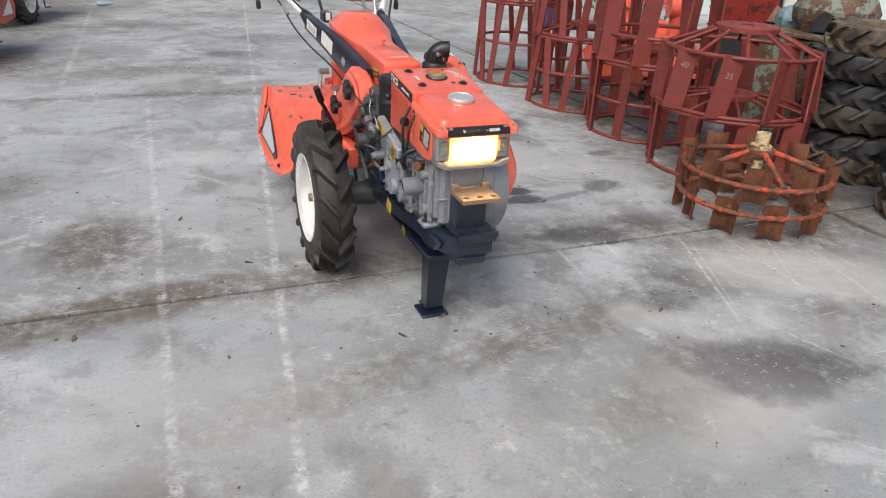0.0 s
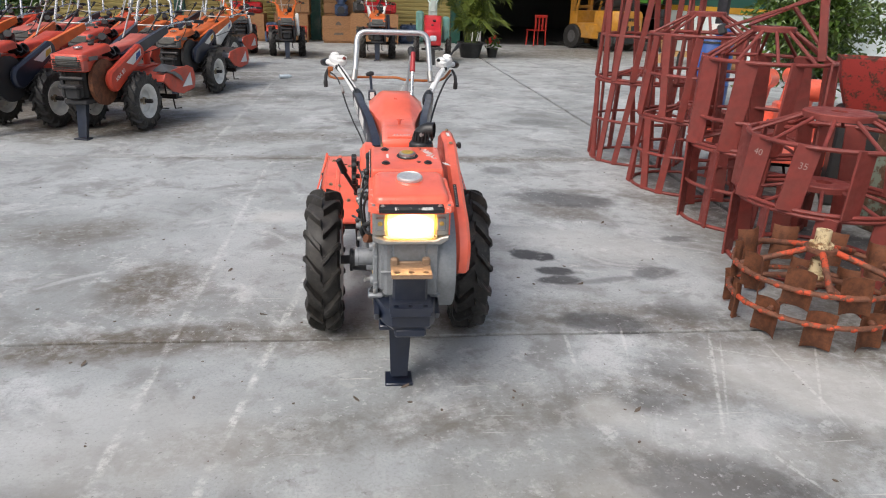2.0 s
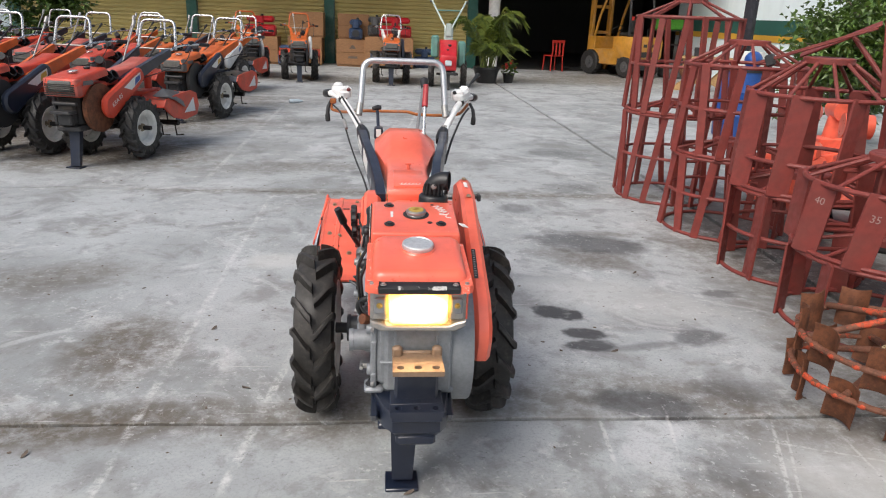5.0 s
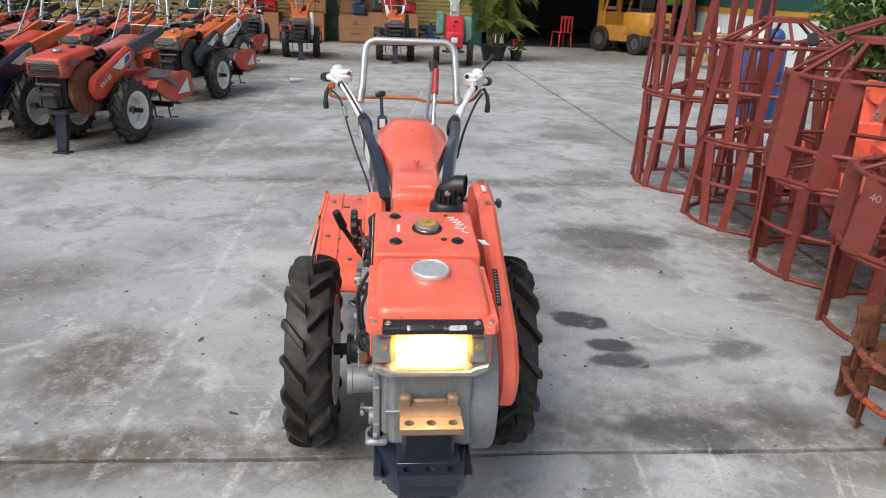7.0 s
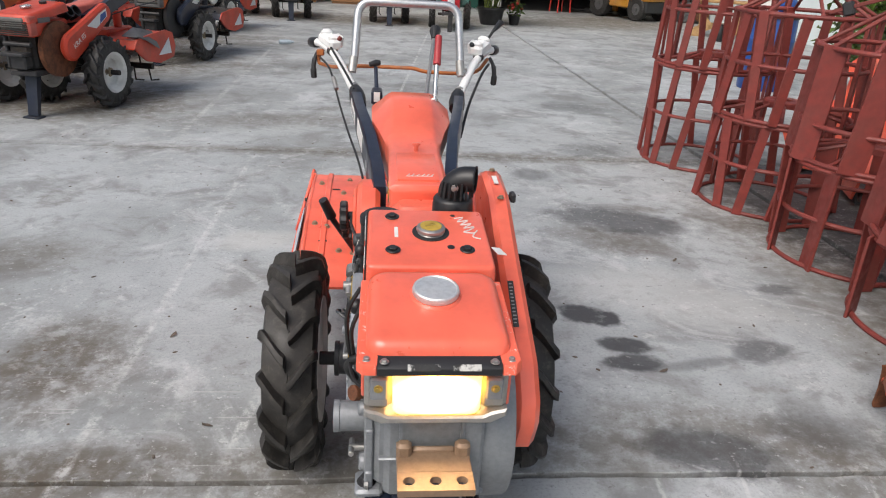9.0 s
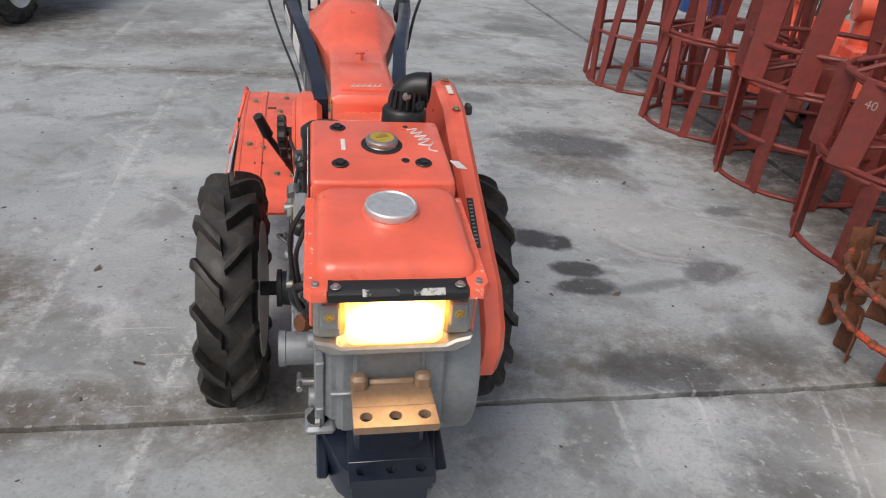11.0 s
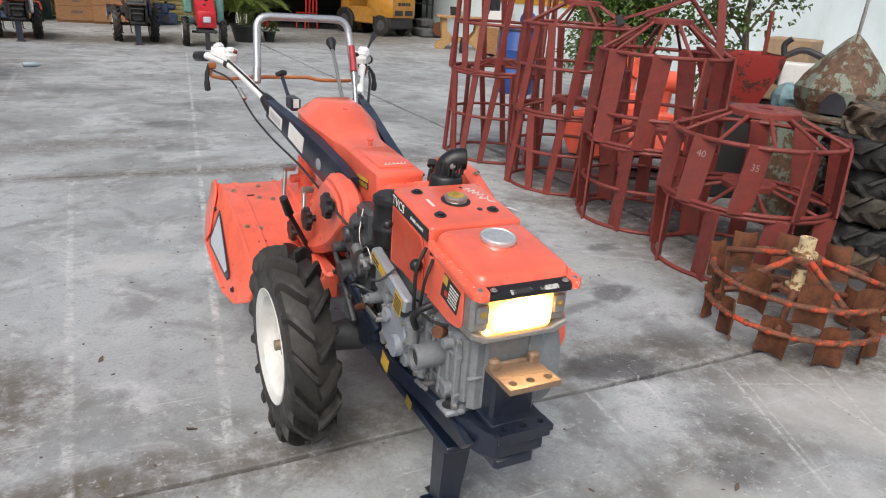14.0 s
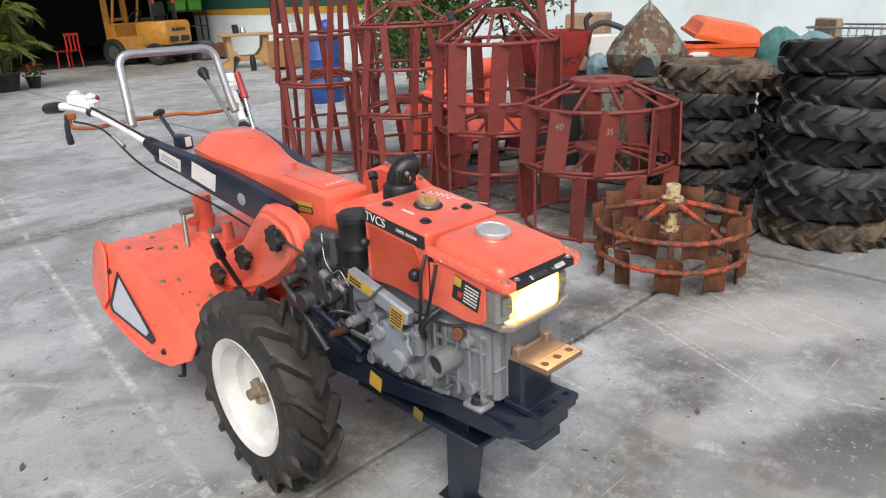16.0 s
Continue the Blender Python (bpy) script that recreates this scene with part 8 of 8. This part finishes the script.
for i, (x, y, z, w, mat, lab) in enumerate(((3.8, 1.62, 0.715, 0.24, TEALSHEET, "crumpled pale teal plastic sheet"), (4.1, 0.08, 0.825, 0.4, TEALSHEET, "crumpled teal sheet on a stack of tyres"), (4.7, 0.55, 0.7, 0.42, GREENCLOTH, "crumpled dark green sheet on the bench"), (4.55, 0.2, 0.7, 0.5, TEALSHEET, "crumpled grey-teal bag on the bench"), (4.75, -0.3, 0.7, 0.5, GREENCLOTH, "crumpled green sheet on the bench"), (4.55, 2.4, 0.7, 0.45, GREYPLASTIC, "grey plastic lump on the scrap heap"), (4.9, -0.65, 0.7, 0.45, CARD, "slack brown sack on the bench"))):
    solid("plastic_sheet", at(crumpled(w, w * 0.8, (0.2 if i < 2 else 0.27) + 0.05 * (i % 3), i + 40), 0, 0, 0), mat, lab, "plastic sheet", pose(x, y + 0.25, z, 0, 0, 40 * i))
pipe_me = joined(tube(smooth_path([(-0.3, 0, 0.1), (-0.1, 0.02, 0.2), (0.1, 0, 0.16), (0.32, 0, 0.06)]), 0.045, 10), tube(smooth_path([(-0.3, 0, 0.1), (-0.33, 0, 0.25), (-0.25, 0, 0.34)]), 0.04, 10))
solid("bent_pipe", at(pipe_me, 0, 0, 0.0), DARKSTEEL, "dark bent exhaust pipe on the scrap heap", "pipe", pose(4.02, 1.93, 1.03, 0, 0, -60) @ Matrix.Diagonal((0.55, 0.55, 0.55, 1)))


def waste_bin(m):
    b = thing("storage_bin", "orange plastic bin with its lid ajar", "bin", m)
    part("tub", loft([[(x * k, y * k, z) for x, y in ((-0.36, -0.25), (0.36, -0.25), (0.36, 0.25), (-0.36, 0.25))] for z, k in ((0.0, 0.85), (0.22, 1.0), (0.23, 1.06), (0.26, 1.06), (0.262, 0.98), (0.1, 0.9))], caps=False), ORANGEPLASTIC, b, smooth=20)
    part("tub_floor", span(-0.3, 0.3, -0.2, 0.2, 0.005, 0.02), ORANGEPLASTIC, b)
    part("lid", moved(loft([[(x * k, y * k, z) for x, y in ((-0.4, -0.29), (0.4, -0.29), (0.4, 0.29), (-0.4, 0.29))] for z, k in ((0.0, 1.0), (0.03, 1.0), (0.035, 0.93), (0.12, 0.8), (0.15, 0.68))]), pose(0.05, 0.05, 0.27, 5, 9, 12)), ORANGEPLASTIC, b, "orange lid lying askew", smooth=25)
    return b


waste_bin(pose(4.55, 1.22, 0.7, 0, 0, -58) @ Matrix.Diagonal((0.74, 0.74, 1.0, 1)))


def mesh_cart(m):
    c = thing("wire_basket", "grey wire mesh basket on the bench", "basket", m)
    for z in (0.0, 0.36):
        part("rim", tube([(-0.5, -0.25, z), (0.5, -0.25, z), (0.5, 0.25, z), (-0.5, 0.25, z)], 0.009, 6, closed=True), STEEL, c)
    wires = []
    for i in range(17):
        x = -0.48 + 0.06 * i
        wires += [rod((x, -0.25, 0), (x, -0.25, 0.36), 0.003, 5), rod((x, 0.25, 0), (x, 0.25, 0.36), 0.003, 5)]
    for i in range(9):
        y = -0.24 + 0.06 * i
        wires += [rod((-0.5, y, 0), (-0.5, y, 0.36), 0.003, 5)]
    for z in (0.09, 0.18, 0.27):
        wires.append(tube([(-0.5, -0.25, z), (0.5, -0.25, z), (0.5, 0.25, z), (-0.5, 0.25, z)], 0.003, 5, closed=True))
    w = part("wire_mesh", joined(*wires), STEEL, c)
    w["kind"] = "stuff"
    return c


mesh_cart(pose(4.95, 0.1, 0.701, 0, 0, 80))
box_of("tarp_roll", "dark rolled tarpaulin across the basket", "tarpaulin", 4.95, -0.9, 0.7, 0.35, 0.9, 0.3, CLOTH, 10, 0.06)

# ---- litter on the concrete ----
rnd = random.Random(12)
bits = []
for _ in range(260):
    x, y = rnd.uniform(-2.6, 2.3), rnd.uniform(-1.6, 5.0)
    s = rnd.uniform(0.002, 0.006)
    bits.append(at(scaled(ball(1.0, 6), s * rnd.uniform(1, 2.5), s, s * 0.5), x, y, s * 0.4, 0, 0, rnd.uniform(0, 180)))
solid("grit", joined(*bits), BARK, "scattered dark grit and crumbs on the concrete", "grit", kind="stuff")


def dry_leaf(x, y, yaw, l=0.036):
    sh = joined(*[loft([[(l * u, -l * 0.18 * math.sin(3.14 * u) - 0.001, 0.004 + 0.006 * u * u), (l * u, l * 0.18 * math.sin(3.14 * u) + 0.001, 0.005 + 0.01 * u * u), (l * u, 0, 0.002)] for u in (0.02, 0.25, 0.5, 0.75, 0.98)])])
    return solid("dry_leaf", sh, BARK, "small curled dry leaf on the concrete", "leaf", pose(x, y, 0, 0, 0, yaw), "dry leaves")


for x, y, a in ((-0.02, -0.33, 20), (-0.18, -0.42, 130), (0.98, 0.66, 10), (-0.9, 0.9, 60), (-0.62, 0.35, 170), (0.85, -0.55, 30), (-1.3, -0.1, 75), (1.45, 1.7, 40)):
    dry_leaf(x, y, a)
solid("torn_wrapper", loft([[(x, y + 0.004 * math.sin(9 * x * 20 + k), z) for x, y in ((-0.03, -0.02), (0.028, -0.024), (0.034, 0.018), (-0.02, 0.026))] for k, z in ((0, 0.001), (1, 0.006))]), DARKSTEEL, "dark torn scrap of wrapper on the concrete", "wrapper", pose(-0.02, -0.2, 0, 0, 0, 15))
# ---- concrete slabs of the yard, with open joints ----
pavement = thing("pavement", "worn stained grey concrete slabs with open joints", "pavement", kind="structure")
JX, JY = [-9.2, 2.53, 9.0], [-9.0, -4.6, 0.1, 3.62, 8.2, 13.2, 19.0]


def slab(x0, x1, y0, y1, seed):
    """One slab: ragged edges along its joints, a small chamfer and a thick side."""
    rnd = random.Random(seed)
    pts = []

    def run(p, q):
        l = (Vector(q) - Vector(p)).length
        n = max(int(l / 0.08), 2)
        d = (Vector(q) - Vector(p)) / l
        k = Vector((-d.y, d.x))
        for i in range(n):
            c = Vector(p) + d * (l * i / n)
            wave = 0.012 * noise.noise((c.x * 1.1, c.y * 1.1, 0)) + 0.004 * noise.noise((c.x * 9, c.y * 9, seed))
            gap = 0.019 if abs(c.x - 2.53) < 0.01 else 0.008
            pts.append(c + k * (gap + rnd.random() * 0.006 * (0 < i)) + Vector((wave if abs(d.y) > 0.5 else 0, wave if abs(d.x) > 0.5 else 0)))

    run((x0, y0), (x1, y0))
    run((x1, y0), (x1, y1))
    run((x1, y1), (x0, y1))
    run((x0, y1), (x0, y0))
    n = len(pts)
    mid = ((x0 + x1) / 2, (y0 + y1) / 2, 0)
    vs = [(p.x, p.y, -0.034) for p in pts] + [(p.x, p.y, -0.003) for p in pts] + [(p.x + (mid[0] - p.x) * 0.0012, p.y + (mid[1] - p.y) * 0.0012, 0) for p in pts]
    fs = []
    for j in range(n):
        k = (j + 1) % n
        fs += [(j, k, n + k, n + j), (n + j, n + k, 2 * n + k, 2 * n + j)]
    fs.append(tuple(range(2 * n, 3 * n)))
    return vs, fs


for i in range(2):
    for j in range(6):
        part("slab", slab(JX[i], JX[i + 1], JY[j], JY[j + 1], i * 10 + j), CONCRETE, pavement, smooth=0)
part("slab", slab(-16, -9.2, -9.0, 19.0, 77), CONCRETE, pavement, smooth=0)
# hall floor, its colour darkened for the shade indoors
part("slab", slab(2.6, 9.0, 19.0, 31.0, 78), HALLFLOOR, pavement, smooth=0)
part("slab", slab(-16, 9.0, -30, -9.0, 79), CONCRETE, pavement, smooth=0)
